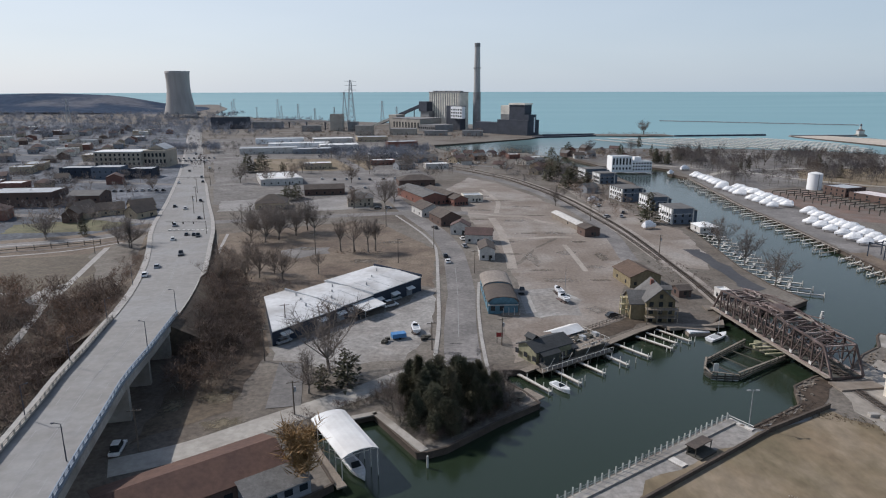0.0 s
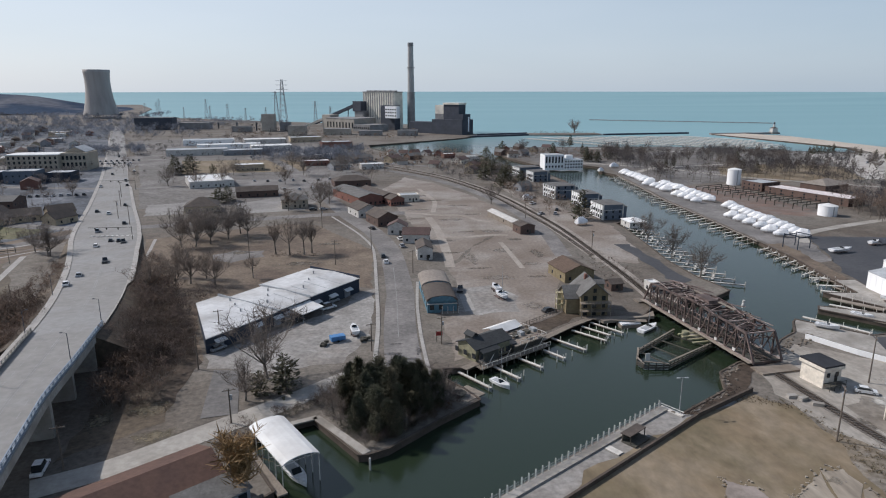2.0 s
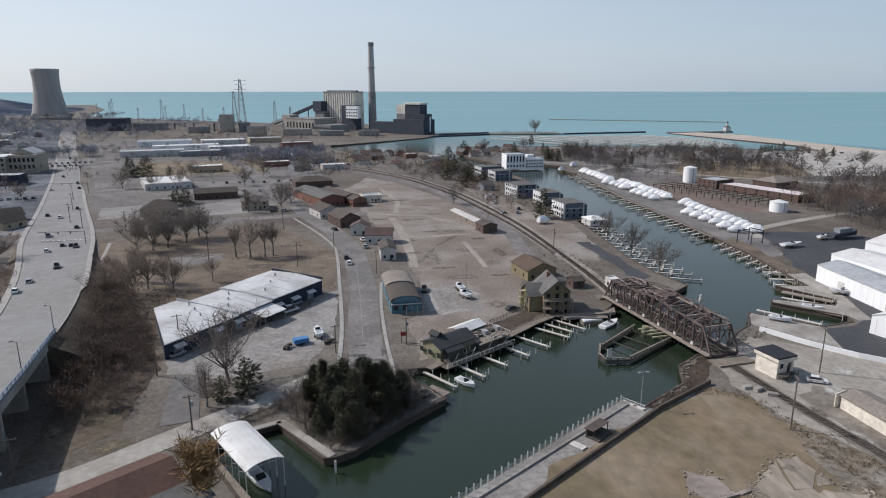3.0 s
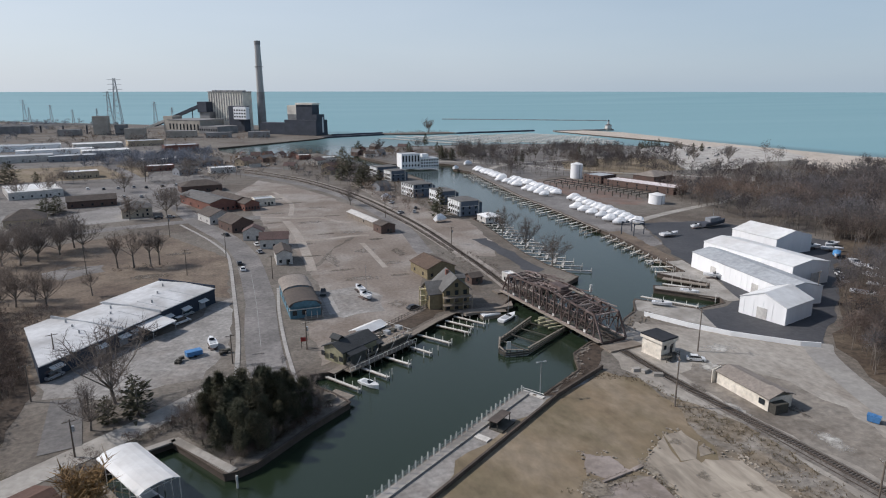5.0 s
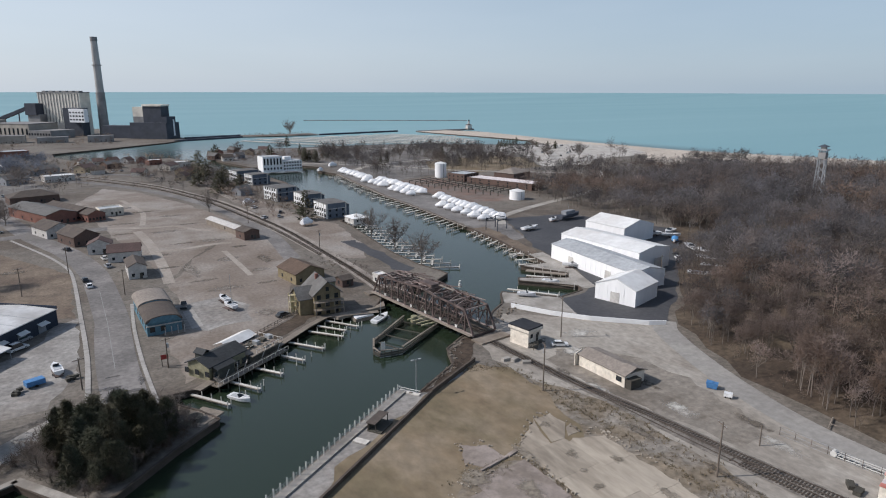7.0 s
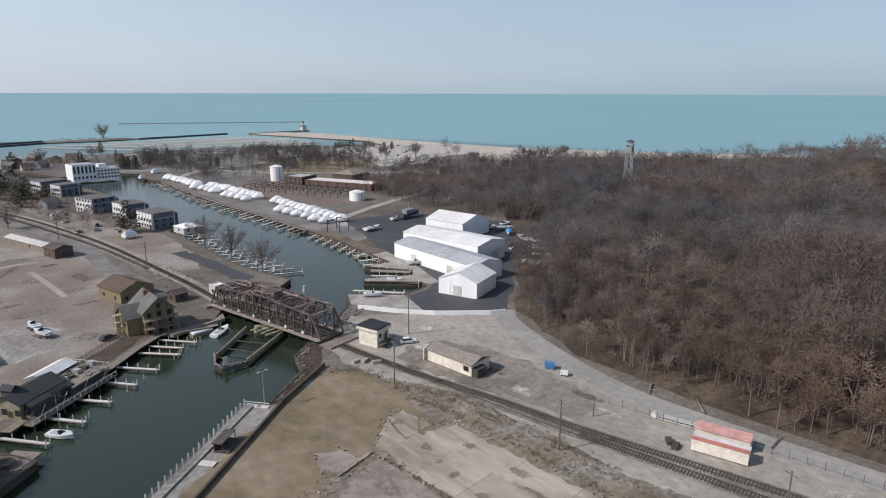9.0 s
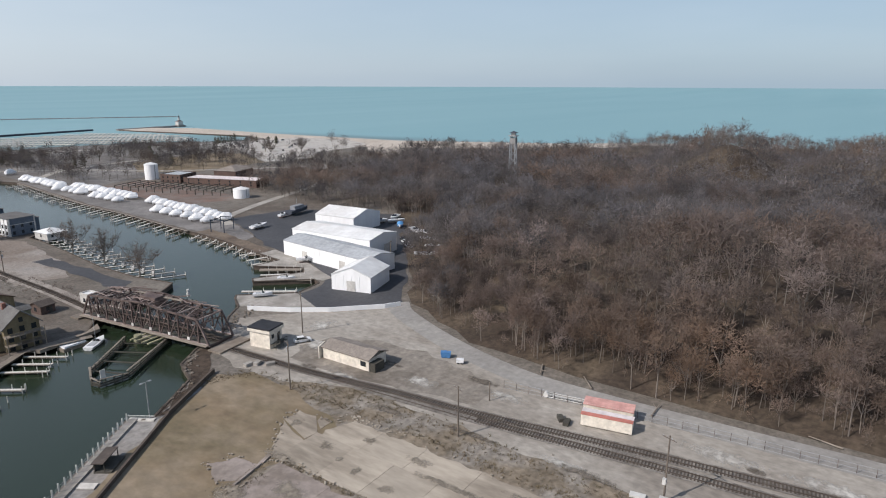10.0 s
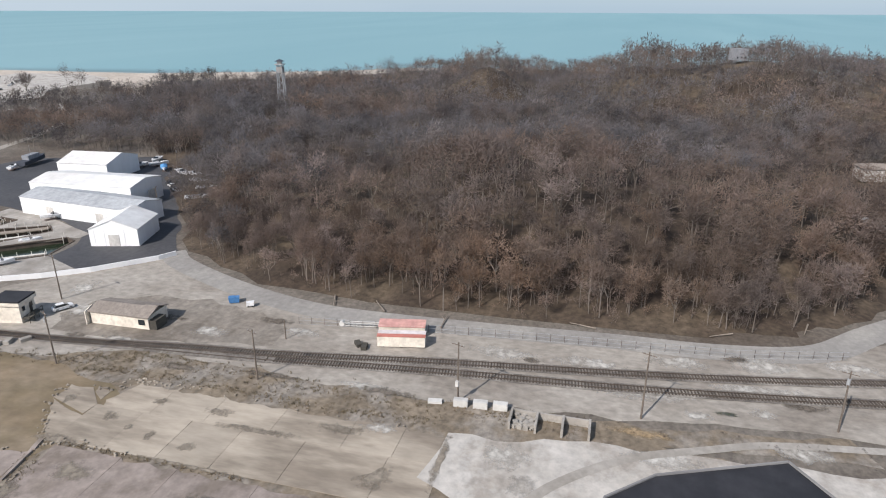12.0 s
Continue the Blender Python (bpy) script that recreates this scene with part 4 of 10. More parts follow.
def foot(y):
    """The x at which the dune begins."""
    pts = sorted((b, a) for a, b in DUNE_FOOT[:7])
    if y > 118:
        return 150 + (y - 118) * 1.15
    if y < -58:
        return 150 - (y + 58) * 1.2
    for (y0, x0), (y1, x1) in zip(pts, pts[1:]):
        if y0 <= y <= y1:
            return x0 + (x1 - x0) * (y - y0) / (y1 - y0)
    return 150


def dune(x, y):
    """The height of the dune ground."""
    inn = x - foot(y)
    if inn <= 0:
        return 0.0
    def bump(cx, cy, rx, ry, h):
        return h * math.exp(-((x - cx) / rx) ** 2 - ((y - cy) / ry) ** 2)
    h = bump(200, 10, 44, 62, 13) + bump(250, -60, 60, 60, 6) + bump(300, 70, 80, 60, 4) + bump(470, -90, 85, 55, 28) + bump(455, 88, 40, 28, 25) + bump(480, -12, 60, 38, 25) + bump(580, -190, 120, 80, 14) + bump(395, -140, 80, 60, 12) + bump(360, 205, 45, 40, 9) + 4
    h += 4.5 * noise.noise((x / 45, y / 45, 3.1)) + 1.0 * noise.noise((x / 14, y / 14, 1.7))
    north = max(0.0, min(1.0, (foot(y) + 640 - x) / 160)) if y > 0 else 1.0
    beach = max(0.0, min(1.0, (0.45 * (900 - x) - (y - 160)) / 90))
    left = max(0.0, min(1.0, (250 - y) / 130))
    ease = min(1.0, inn / 45)
    ease = ease * ease * (3 - 2 * ease)
    return max(0.02, h * ease * beach * (0.12 + 0.88 * left))


hill = Mesh()
xs, ys = [120 + 8 * i for i in range(78)], [-330 + 8 * i for i in range(98)]
hill.v = [(x, y, dune(x, y) - (0.5 if x - foot(y) <= 0 else 0)) for y in ys for x in xs]
W = len(xs)
hill.f = [(j * W + i, j * W + i + 1, (j + 1) * W + i + 1, (j + 1) * W + i) for j in range(len(ys) - 1) for i in range(W - 1)
          if max(xs[i + 1] - foot(ys[j]), xs[i + 1] - foot(ys[j + 1])) > 0 and 0.45 * (900 - xs[i]) - (ys[j] - 160) > -40]
ob = solid("dune_hill", hill, LITTER, "dune hill covered in brown leaf litter", "hill", kind="structure")
for poly in ob.data.polygons:
    poly.use_smooth = True

# the wooded hill far to the west along the shore
far = Mesh()
for j in range(14):
    for i in range(40):
        x, y = -2900 + i * 56, 1800 + j * 60
        up = 62 * math.exp(-((j - 7) / 5.0) ** 2) * min(1, max(0, (-620 - x) / 420)) * (0.85 + 0.25 * noise.noise((x / 300, y / 300, 5.0)))
        shore = -((x + 620) * 0.949 + (y - 1760) * 0.316)
        far.v.append((x, y, up * min(1.0, max(0.0, shore / 320)) - 2))
far.f = [(j * 40 + i, j * 40 + i + 1, (j + 1) * 40 + i + 1, (j + 1) * 40 + i) for j in range(13) for i in range(39)]
solid("far_hill", far, FAR_HILL, "haze-blue wooded dune hill far along the shore", "hill", kind="structure")
# ---- trees ----
def bare_tree(seed, h, spread, limbs=6, subs=4, twigs=8, trunk_r=0.02, twig_w=0.06, split=0.3, sides=5):
    """Trunk, limbs and twigs of a leafless tree of height h, standing at the origin: two Meshes."""
    r = random.Random(seed)
    wood, fine = Mesh(), Mesh()
    fork = Vector((r.uniform(-0.03, 0.03) * h, r.uniform(-0.03, 0.03) * h, h * split))
    rad = trunk_r * h
    wood.tube((0, 0, -0.4), fork * 0.5, rad * 1.15, rad * 0.9, sides, False)
    wood.tube(fork * 0.5, fork, rad * 0.9, rad * 0.75, sides, False)
    for i in range(limbs):
        az = 2 * math.pi * (i + r.uniform(-0.3, 0.3)) / limbs
        lean = r.uniform(0.15, 1.0) if i else 0.05
        start = fork * r.uniform(0.75, 1.0)
        out = Vector((math.cos(az), math.sin(az), 0)) * spread * lean
        end = Vector((out.x, out.y, h * r.uniform(0.78, 1.0) * (1 - 0.28 * lean * lean)))
        mid = start.lerp(end, 0.5) + Vector((out.x, out.y, 0)) * 0.18 + Vector((r.uniform(-1, 1), r.uniform(-1, 1), 0)) * 0.03 * h
        wood.tube(start, mid, rad * 0.5, rad * 0.3, 3, False)
        wood.tube(mid, end, rad * 0.3, rad * 0.08, 3, False)
        for s in range(subs):
            t = r.uniform(0.25, 0.95)
            base = start.lerp(mid, t * 2) if t < 0.5 else mid.lerp(end, t * 2 - 1)
            way = Vector((r.gauss(0, 1), r.gauss(0, 1), r.uniform(0.1, 1.3))).normalized()
            tip = base + way * h * r.uniform(0.12, 0.24)
            side = way.orthogonal().normalized() * rad * 0.16
            fine.add([base - side, base + side, tip], [(0, 1, 2)])
            for q in range(twigs):
                b = base.lerp(tip, r.uniform(0.0, 1.0)) if q % 3 else start.lerp(end, r.uniform(0.3, 1.0))
                w = (way * 0.5 + Vector((r.gauss(0, 0.7), r.gauss(0, 0.7), r.gauss(0.55, 0.5)))).normalized()
                e = b + w * h * r.uniform(0.08, 0.22)
                side = w.orthogonal().normalized() * twig_w
                side.rotate(Matrix.Rotation(r.uniform(0, 6.28), 3, w))
                fine.add([b - side, b + side, e], [(0, 1, 2)])
    return wood, fine


def needle_tree(seed, h, width, tiers=16, blades=13, round_top=0.0, fine_blades=False):
    """Trunk and needle boughs of an evergreen; round_top: 0 a cone, 1 a ragged round crown."""
    r = random.Random(seed)
    wood, fine = Mesh(), Mesh()
    wood.tube((0, 0, -0.3), (0, 0, h * 0.9), 0.018 * h, 0.004 * h, 5, False)
    lobes = [(r.uniform(0, 6.28), r.uniform(0.75, 1.25)) for _ in range(tiers)]
    for k in range(tiers):
        u = k / tiers
        z = h * (0.05 + 0.92 * u)
        cone, ball = 1 - u ** 1.3, math.sin(math.pi * (0.18 + 0.78 * u)) ** 0.6
        reach = width * (cone + (ball - cone) * round_top) * r.uniform(0.75, 1.2) + 0.2
        for i in range(blades):
            az = r.uniform(0, 6.283)
            far = reach * (1 + 0.3 * math.cos(2 * (az - lobes[k][0])) * lobes[k][1])
            d = Vector((math.cos(az), math.sin(az), r.uniform(-0.3, 0.5)))
            s = Vector((-math.sin(az), math.cos(az), r.uniform(-0.5, 0.5))) * far * r.uniform(0.06, 0.15)
            a = Vector((0, 0, z + r.uniform(-0.05, 0.05) * h)) + d * far * r.uniform(0.1, 0.7)
            b = a + d * far * r.uniform(0.25, 0.5) + Vector((0, 0, r.uniform(-0.03, 0.06) * h))
            if fine_blades:
                w = (d * 0.35 + Vector((r.gauss(0, 0.6), r.gauss(0, 0.6), r.gauss(0.55, 0.5)))).normalized()
                b = a + w * h * r.uniform(0.04, 0.10)
                s = w.orthogonal().normalized() * h * 0.0065
                fine.add([a - s, a + s, b], [(0, 1, 2)])
                continue
            fine.add([a, a.lerp(b, 0.5) + s, b, a.lerp(b, 0.5) - s + Vector((0, 0, 0.2))], [(0, 1, 2), (0, 2, 3)])
    return wood, fine


def tree_master(kind, seed, h, w, bark=BARK, leaf=TWIG, **kw):
    wood, fine = (needle_tree if kind == "needle" else bare_tree)(seed, h, w, **kw)
    return wood.data("trunk", bark), fine.data("crown", leaf), h


BARE = [tree_master("bare", 100 + k, 11.0, 6.4, leaf=TWIG_BARE, limbs=11, subs=8, twigs=15, twig_w=0.032, split=0.22) for k in range(5)]
SLIM = [tree_master("bare", 120 + k, 12.0, 4.0, leaf=TWIG_BARE, limbs=7, subs=7, twigs=15, split=0.4, twig_w=0.032) for k in range(3)]
FIRS = [tree_master("needle", 140 + k, 9.0, 2.6, leaf=NEEDLE, tiers=22, blades=20, round_top=0.35) for k in range(3)]


def plant(masters, k, x, y, h, label, category="tree", group="", z=0.0, lean=0.0, wide=1.0, name="tree"):
    wood, fine, size = masters[k % len(masters)]
    ob = thing(name, x, y, z, (k * 77) % 360, label, category, group)
    s = h / size
    for nm, me in (("trunk", wood), ("crown", fine)):
        part(nm, me, None, ob, at=Matrix.Diagonal((s * wide, s * wide, s, 1)))
    return ob


def forest(name, spots, models, label, materials):
    """Many trees joined into one object of woods: spots of (x, y, z, height)."""
    for which, (suffix, material) in enumerate(materials):
        V, F, base = [], [], 0
        tones = []
        data = []
        for pair in models:
            m = pair[which]
            v = np.array(m.v, dtype=np.float32)
            tri = np.array([t for f in m.f for t in ((f[0], f[i], f[i + 1]) for i in range(1, len(f) - 1))], dtype=np.int64)
            data.append((v, tri))
        r = np.random.RandomState(5)
        for (x, y, z, h) in spots:
            v, tri = data[r.randint(len(data))]
            a, s = r.uniform(0, 6.283), h
            c, sn = math.cos(a) * s, math.sin(a) * s
            w = r.uniform(0.8, 1.2)
            q = np.stack([v[:, 0] * c * w - v[:, 1] * sn * w + x, v[:, 0] * sn * w + v[:, 1] * c * w + y, v[:, 2] * s + z], 1)
            V.append(q)
            stand = noise.noise((x / 17, y / 17, 4.4))
            tone = (max(-0.5, min(0.6, r.normal(0, 0.17) + 0.34 * stand)), max(0.0, min(1.0, r.normal(0.2, 0.25) + 0.9 * noise.noise((x / 38, y / 38, 9.1)))), 0.0)
            tones.append(np.tile(np.array(tone, dtype=np.float32), (len(v), 1)))
            F.append(tri + base)
            base += len(v)
        V, F = np.concatenate(V).astype(np.float32), np.concatenate(F).astype(np.int32)
        me = bpy.data.meshes.new(name)
        me.vertices.add(len(V))
        me.vertices.foreach_set("co", V.ravel())
        me.loops.add(len(F) * 3)
        me.loops.foreach_set("vertex_index", F.ravel())
        me.polygons.add(len(F))
        me.polygons.foreach_set("loop_start", np.arange(0, len(F) * 3, 3, dtype=np.int32))
        me.update(calc_edges=True)
        me.attributes.new("tone", "FLOAT_VECTOR", "POINT").data.foreach_set("vector", np.concatenate(tones).ravel())
        me.materials.append(material)
        ob = new(name + suffix, me)
        tagged(ob, label + (" trunks" if which == 0 else " bare crowns"), "woods", kind="stuff")


def dome_tree(seed, spread=0.32, base=0.3, limbs=5, twigs=300, twig_w=0.0042, long=(0.05, 0.10), sides=4):
    """A leafless tree of height 1 whose short twigs fill an uneven dome: two Meshes."""
    r = random.Random(seed)
    wood, fine = Mesh(), Mesh()
    fork = Vector((r.uniform(-0.03, 0.03), r.uniform(-0.03, 0.03), base))
    wood.tube((0, 0, -0.05), fork, 0.011, 0.008, sides, False)
    tips = []
    for i in range(limbs):
        az = 2 * math.pi * (i + r.uniform(-0.35, 0.35)) / limbs
        lean = r.uniform(0.35, 1.0) if i else 0.1
        end = Vector((math.cos(az) * spread * lean, math.sin(az) * spread * lean, r.uniform(0.72, 0.96) * (1 - 0.22 * lean * lean)))
        mid = fork.lerp(end, 0.5) + Vector((end.x, end.y, 0)) * 0.15
        wood.tube(fork, mid, 0.0055, 0.004, 3, False)
        wood.tube(mid, end, 0.005, 0.0015, 3, False)
        tips.append((mid, end))
    for k in range(twigs):
        mid, end = tips[k % limbs]
        c = mid.lerp(end, r.uniform(0.1, 1.0))
        w = Vector((r.gauss(0, 1), r.gauss(0, 1), r.gauss(0.35, 0.9))).normalized()
        b = c + w * (spread * 0.42 * r.random() ** 0.6)
        w = (w + Vector((r.gauss(0, 0.6), r.gauss(0, 0.6), r.uniform(0, 0.9)))).normalized()
        e = b + w * r.uniform(*long)
        side = w.orthogonal().normalized() * twig_w
        side.rotate(Matrix.Rotation(r.uniform(0, 6.28), 3, w))
        fine.add([b - side, b + side, e], [(0, 1, 2)])
    return wood, fine


UNIT = [dome_tree(200 + k, 0.30 + 0.03 * (k % 3), 0.26 + 0.07 * (k % 3), limbs=5, twigs=390, twig_w=0.0058) for k in range(8)]
EDGE = [dome_tree(220 + k, 0.26 + 0.02 * (k % 3), 0.26 + 0.06 * (k % 3), limbs=5, twigs=520, twig_w=0.0052) for k in range(6)]
THIN = [dome_tree(240 + k, 0.40, 0.24, limbs=3, twigs=125, twig_w=0.0112, long=(0.05, 0.1), sides=3) for k in range(6)]
CREST = [dome_tree(250 + k, 0.42, 0.24, limbs=3, twigs=95, twig_w=0.0118, long=(0.06, 0.13), sides=3) for k in range(6)]
UNDER = [dome_tree(260 + k, 0.55, 0.1, limbs=3, twigs=90, twig_w=0.009, long=(0.1, 0.25), sides=3) for k in range(4)]
rng = random.Random(11)
edge, front, upper, under = [], [], [], []
step = 6.2
y = -320.0
while y < 420:
    x = 128.0
    while x < 740:
        px, py = x + rng.uniform(-3.2, 3.2), y + rng.uniform(-3.2, 3.2)
        inn = px - foot(py)
        keep = inn > 3.5 and 0.45 * (900 - px) - (py - 160) > 20
        if py > 160:
            keep = keep and rng.random() < max(0.0, 0.75 - (py - 160) / 420)
            keep = keep and not inside(px, py, [(200, 120), (270, 200), (262, 290), (300, 300), (300, 480), (190, 480), (170, 150)])
        az = math.degrees(math.atan2(px, py))
        keep = keep and az < 116 and not ((px - 242) ** 2 / 400 + (py + 92) ** 2 / 160 < 1) and not ((px - 452) ** 2 / 150 + (py + 75) ** 2 / 70 < 1)
        if keep:
            stand = noise.noise((px / 26, py / 26, 7.7))
            h = (14.5 + 7.5 * stand + rng.uniform(-3.5, 3.5) + (3.5 if rng.random() < 0.08 else 0)) * (0.92 if inn < 25 else 1.0)
            spot = (px, py, dune(px, py), max(7.0, h))
            # trees farther up the dune take the twigs greyed for haze
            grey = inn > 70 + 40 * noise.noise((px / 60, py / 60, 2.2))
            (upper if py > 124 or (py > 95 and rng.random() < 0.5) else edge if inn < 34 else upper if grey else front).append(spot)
            for q in range(2 if inn < 16 and py < 124 else 1 if inn < 30 and py < 124 else 0):
                ux, uy = px + rng.uniform(-4, 4), py + rng.uniform(-4, 4)
                if ux - foot(uy) > 4:
                    edge.append((ux, uy, dune(ux, uy), rng.uniform(6, 15)))
            if inn < 60:
                for q in range(3 if inn < 35 else 1):
                    ux, uy = px + rng.uniform(-4, 4), py + rng.uniform(-4, 4)
                    if ux - foot(uy) > 3:
                        under.append((ux, uy, dune(ux, uy), rng.uniform(1.5, 4.5)))
        x += step if x < 330 else step * 1.4 if x < 540 else step * 2.2
    y += step

forest("dune_edge_woods", edge, EDGE, "leafless reddish-brown trees at the foot of the dune", (("_trunks", BARK_PALE), ("", TWIG_FRONT)))
forest("dune_forest", front, UNIT, "leafless brown dune forest", (("_trunks", BARK), ("", TWIG_FRONT)))
forest("dune_crest_woods", [s for s in upper if s[0] < 330], UNIT, "leafless haze-grey forest on the dune", (("_trunks", BARK), ("", TWIG_HAZE_GREY)))
forest("far_dune_woods", [s for s in upper if s[0] >= 330], CREST, "leafless haze-grey forest on the far dune", (("_trunks", BARK), ("", TWIG_HAZE_GREY)))
forest("dune_undergrowth", under, UNDER, "tangled undergrowth at the foot of the dune", (("_stems", BARK), ("", TWIG_FRONT)))
CLEAR = [(150, 100), (262, 205), (250, 270), (262, 310), (262, 345), (312, 345), (312, 450), (190, 450)]
CAR_PARK = [(372, 452), (409, 524), (444, 630), (500, 690), (560, 640), (590, 560), (560, 500), (527, 417), (470, 372), (457, 385)]
spots, greys = [], []
for k in range(5200):
    x, y = rng.uniform(200, 560), rng.uniform(190, 740)
    if inside(x, y, CLEAR) or y > 560 + (520 - x) * 0.35 or x > 640 - y * 0.25 or x - y * 0.05 < 186:
        continue
    stand = noise.noise((x / 30, y / 30, 6.3)) + 0.5 * noise.noise((x / 11, y / 11, 2.6))
    thick = 0.75 if y < 330 else 0.34 if y < 440 else 0.2
    if inside(x, y, CAR_PARK):
        thick = -0.52
    if stand + thick > rng.uniform(-0.05, 0.45):
        h = rng.uniform(8, 14) + 4 * stand + (4 if rng.random() < 0.12 else 0)
        (spots if y > 330 or rng.random() < 0.5 else greys).append((x, y, dune(x, y), h))
for k in range(700):
    x, y = rng.uniform(250, 440), rng.uniform(195, 345)
    if not inside(x, y, CLEAR):
        greys.append((x, y, dune(x, y), rng.uniform(9, 17)))
forest("park_woods", spots, THIN, "leafless dark park trees in stands", (("_trunks", BARK), ("", TWIG_PARK)))
forest("park_edge_woods", greys, THIN, "leafless grey trees between park and dune", (("_trunks", BARK), ("", TWIG_HAZE_GREY)))
# ---- the railway and its swing bridge ----
TRACK_A = smooth([(101, 92), (97.6, 113), (96.6, 130), (95.6, 140)][::-1][:1] + [(96.4, 125), (98.3, 105), (101.6, 84), (104.4, 62), (110.4, 27), (115.3, -7), (121, -39), (125, -57), (138, -120)], 5)
TRACK_B = smooth([(98.3, 105), (100.4, 80), (102.3, 61), (106.7, 26), (110, -7), (114.2, -37), (117, -54), (128, -118)], 5)
TRACK_C = smooth([(89.5, 190), (90.6, 215), (90.7, 240), (90, 300), (86, 345), (78.4, 403), (67, 450), (51.6, 497), (18, 560), (-20, 610)], 5)
TRACK_D = smooth([(88, 250), (86, 300), (81, 345), (73, 403), (61, 450), (46, 493), (12, 552)], 4)
DENSE_A = [tuple(p) for p, a in even(TRACK_A, 0.5)]
for line, ties in ((TRACK_A, True), (TRACK_B, True), (TRACK_C, True), (TRACK_D, False)):
    track = thing("railway_track", line[0][0], line[0][1], 0, 0, "rusty railway track on wooden ties and ballast", "railway", kind="structure")
    off = Matrix.Translation((-line[0][0], -line[0][1], 0))
    bed = Mesh()
    sandy = line in (TRACK_C, TRACK_D)
    ribbon(bed, line, 2.4 if line is TRACK_C else 1.7, 3.4 if line is TRACK_C else 1.7, 0.135 if line in (TRACK_B, TRACK_D) else 0.14)
    part("ballast", bed, BALLAST_PALE if sandy else BALLAST, track, at=off)
    for side in (-0.72, 0.72):
        r = Mesh()
        ribbon(r, line, -side + 0.05, side + 0.05, 0.42)
        k = len(r.v)
        r.v += [(x, y, z - 0.16) for x, y, z in r.v[:k]]
        for i in range(k // 2 - 1):
            r.f += [(2 * i, 2 * i + 2, 2 * i + 2 + k, 2 * i + k), (2 * i + 1, 2 * i + 1 + k, 2 * i + 3 + k, 2 * i + 3)]
        part("rail", r, RAIL, track, at=off)
    sleepers = Mesh()
    for p, a in even(line, 0.62 if ties else 1.2):
        if line is TRACK_B and min(abs(p.x - q[0]) + abs(p.y - q[1]) for q in DENSE_A) < 2.3:
            continue
        sleepers.box(-0.12, -1.1, 0.12, 0.12, 1.1, 0.28, a, (p.x, p.y, 0))
    tagged(part("ties", sleepers, TIE, track, at=off), kind="stuff")


def swing_bridge():
    a, b = Vector((89.3, 190.5, 0)), Vector((96.4, 139.5, 0))
    d = b - a
    length = d.length
    rot = math.degrees(math.atan2(d.y, d.x))
    br = thing("swing_bridge", a.x, a.y, 0, rot, "rusted brown steel truss railway swing bridge over the creek", "bridge")
    half, n = 4.2, 14
    pan = length / n
    top = [0, 6.6, 6.9, 7.1, 7.2, 7.4, 7.8, 8.0, 7.8, 7.4, 7.2, 7.1, 6.9, 6.6, 0]
    lift = 1.0
    for side in (-1, 1):
        y = half * side
        truss = new("truss")
        truss.parent = br
        me = Mesh()
        me.beam((0, y, lift), (length, y, lift), 0.4, 0.6)
        for i in range(n):
            z0, z1 = max(top[i], 0.01), max(top[i + 1], 0.01)
            part("top_chord", Mesh().beam((i * pan, y, lift + z0), ((i + 1) * pan, y, lift + z1), 0.44, 0.46), RUST, truss)
        part("bottom_chord", me, RUST_PALE, truss, "pale rusted bottom chord")
        for i in range(2, n - 1, 2):
            part("gusset_plate", Mesh().box(i * pan - 0.45, y - 0.26, lift + 0.5, i * pan + 0.45, y + 0.26, lift + 1.3), PAINT_WHITE, truss, "weathered white gusset plate")
            part("sub_strut", Mesh().beam((i * pan - pan, y, lift + 3.6), (i * pan, y, lift + 3.6), 0.2, 0.22), RUST, truss)
        for i in range(1, n):
            part("post", Mesh().beam((i * pan, y, lift), (i * pan, y, lift + top[i]), 0.34, 0.36), RUST, truss)
            j = i + 1 if i < n / 2 else i - 1
            if 1 <= j <= n - 1:
                part("diagonal", Mesh().beam((i * pan, y, lift + top[i]), (j * pan, y, lift), 0.24, 0.26), RUST, truss)
                part("diagonal", Mesh().beam((i * pan, y, lift + 0.2), (j * pan, y, lift + top[j]), 0.16, 0.16), RUST, truss)
    for i in range(1, n):
        part("strut", Mesh().beam((i * pan, -half, lift + top[i]), (i * pan, half, lift + top[i]), 0.3, 0.35), RUST_PALE if i % 2 else RUST, br)
        part("strut", Mesh().beam((i * pan, -half, lift + top[i] - 1.5), (i * pan, half, lift + top[i] - 1.5), 0.24, 0.26), RUST, br)
        part("knee_brace", Mesh().beam((i * pan, -half, lift + top[i] - 2.6), (i * pan, 0, lift + top[i] - 0.2), 0.16, 0.16), RUST, br)
        part("knee_brace", Mesh().beam((i * pan, half, lift + top[i] - 2.6), (i * pan, 0, lift + top[i] - 0.2), 0.16, 0.16), RUST, br)
        if i < n - 1:
            part("lateral_brace", Mesh().beam((i * pan, -half, lift + top[i]), ((i + 1) * pan, half, lift + top[i + 1]), 0.18, 0.18), RUST, br)
            part("lateral_brace", Mesh().beam((i * pan, half, lift + top[i] + 0.2), ((i + 1) * pan, -half, lift + top[i + 1] + 0.2), 0.2, 0.16), RUST_PALE if i % 3 else RUST, br)
    for i in range(n + 1):
        part("floor_beam", Mesh().beam((min(max(i * pan, 0.3), length - 0.3), -half, lift - 0.2), (min(max(i * pan, 0.3), length - 0.3), half, lift - 0.2), 0.35, 0.7), RUST, br)
    ties = Mesh()
    for k in range(int(length / 0.7)):
        ties.box(k * 0.7, -1.5, lift + 0.2, k * 0.7 + 0.3, 1.5, lift + 0.4)
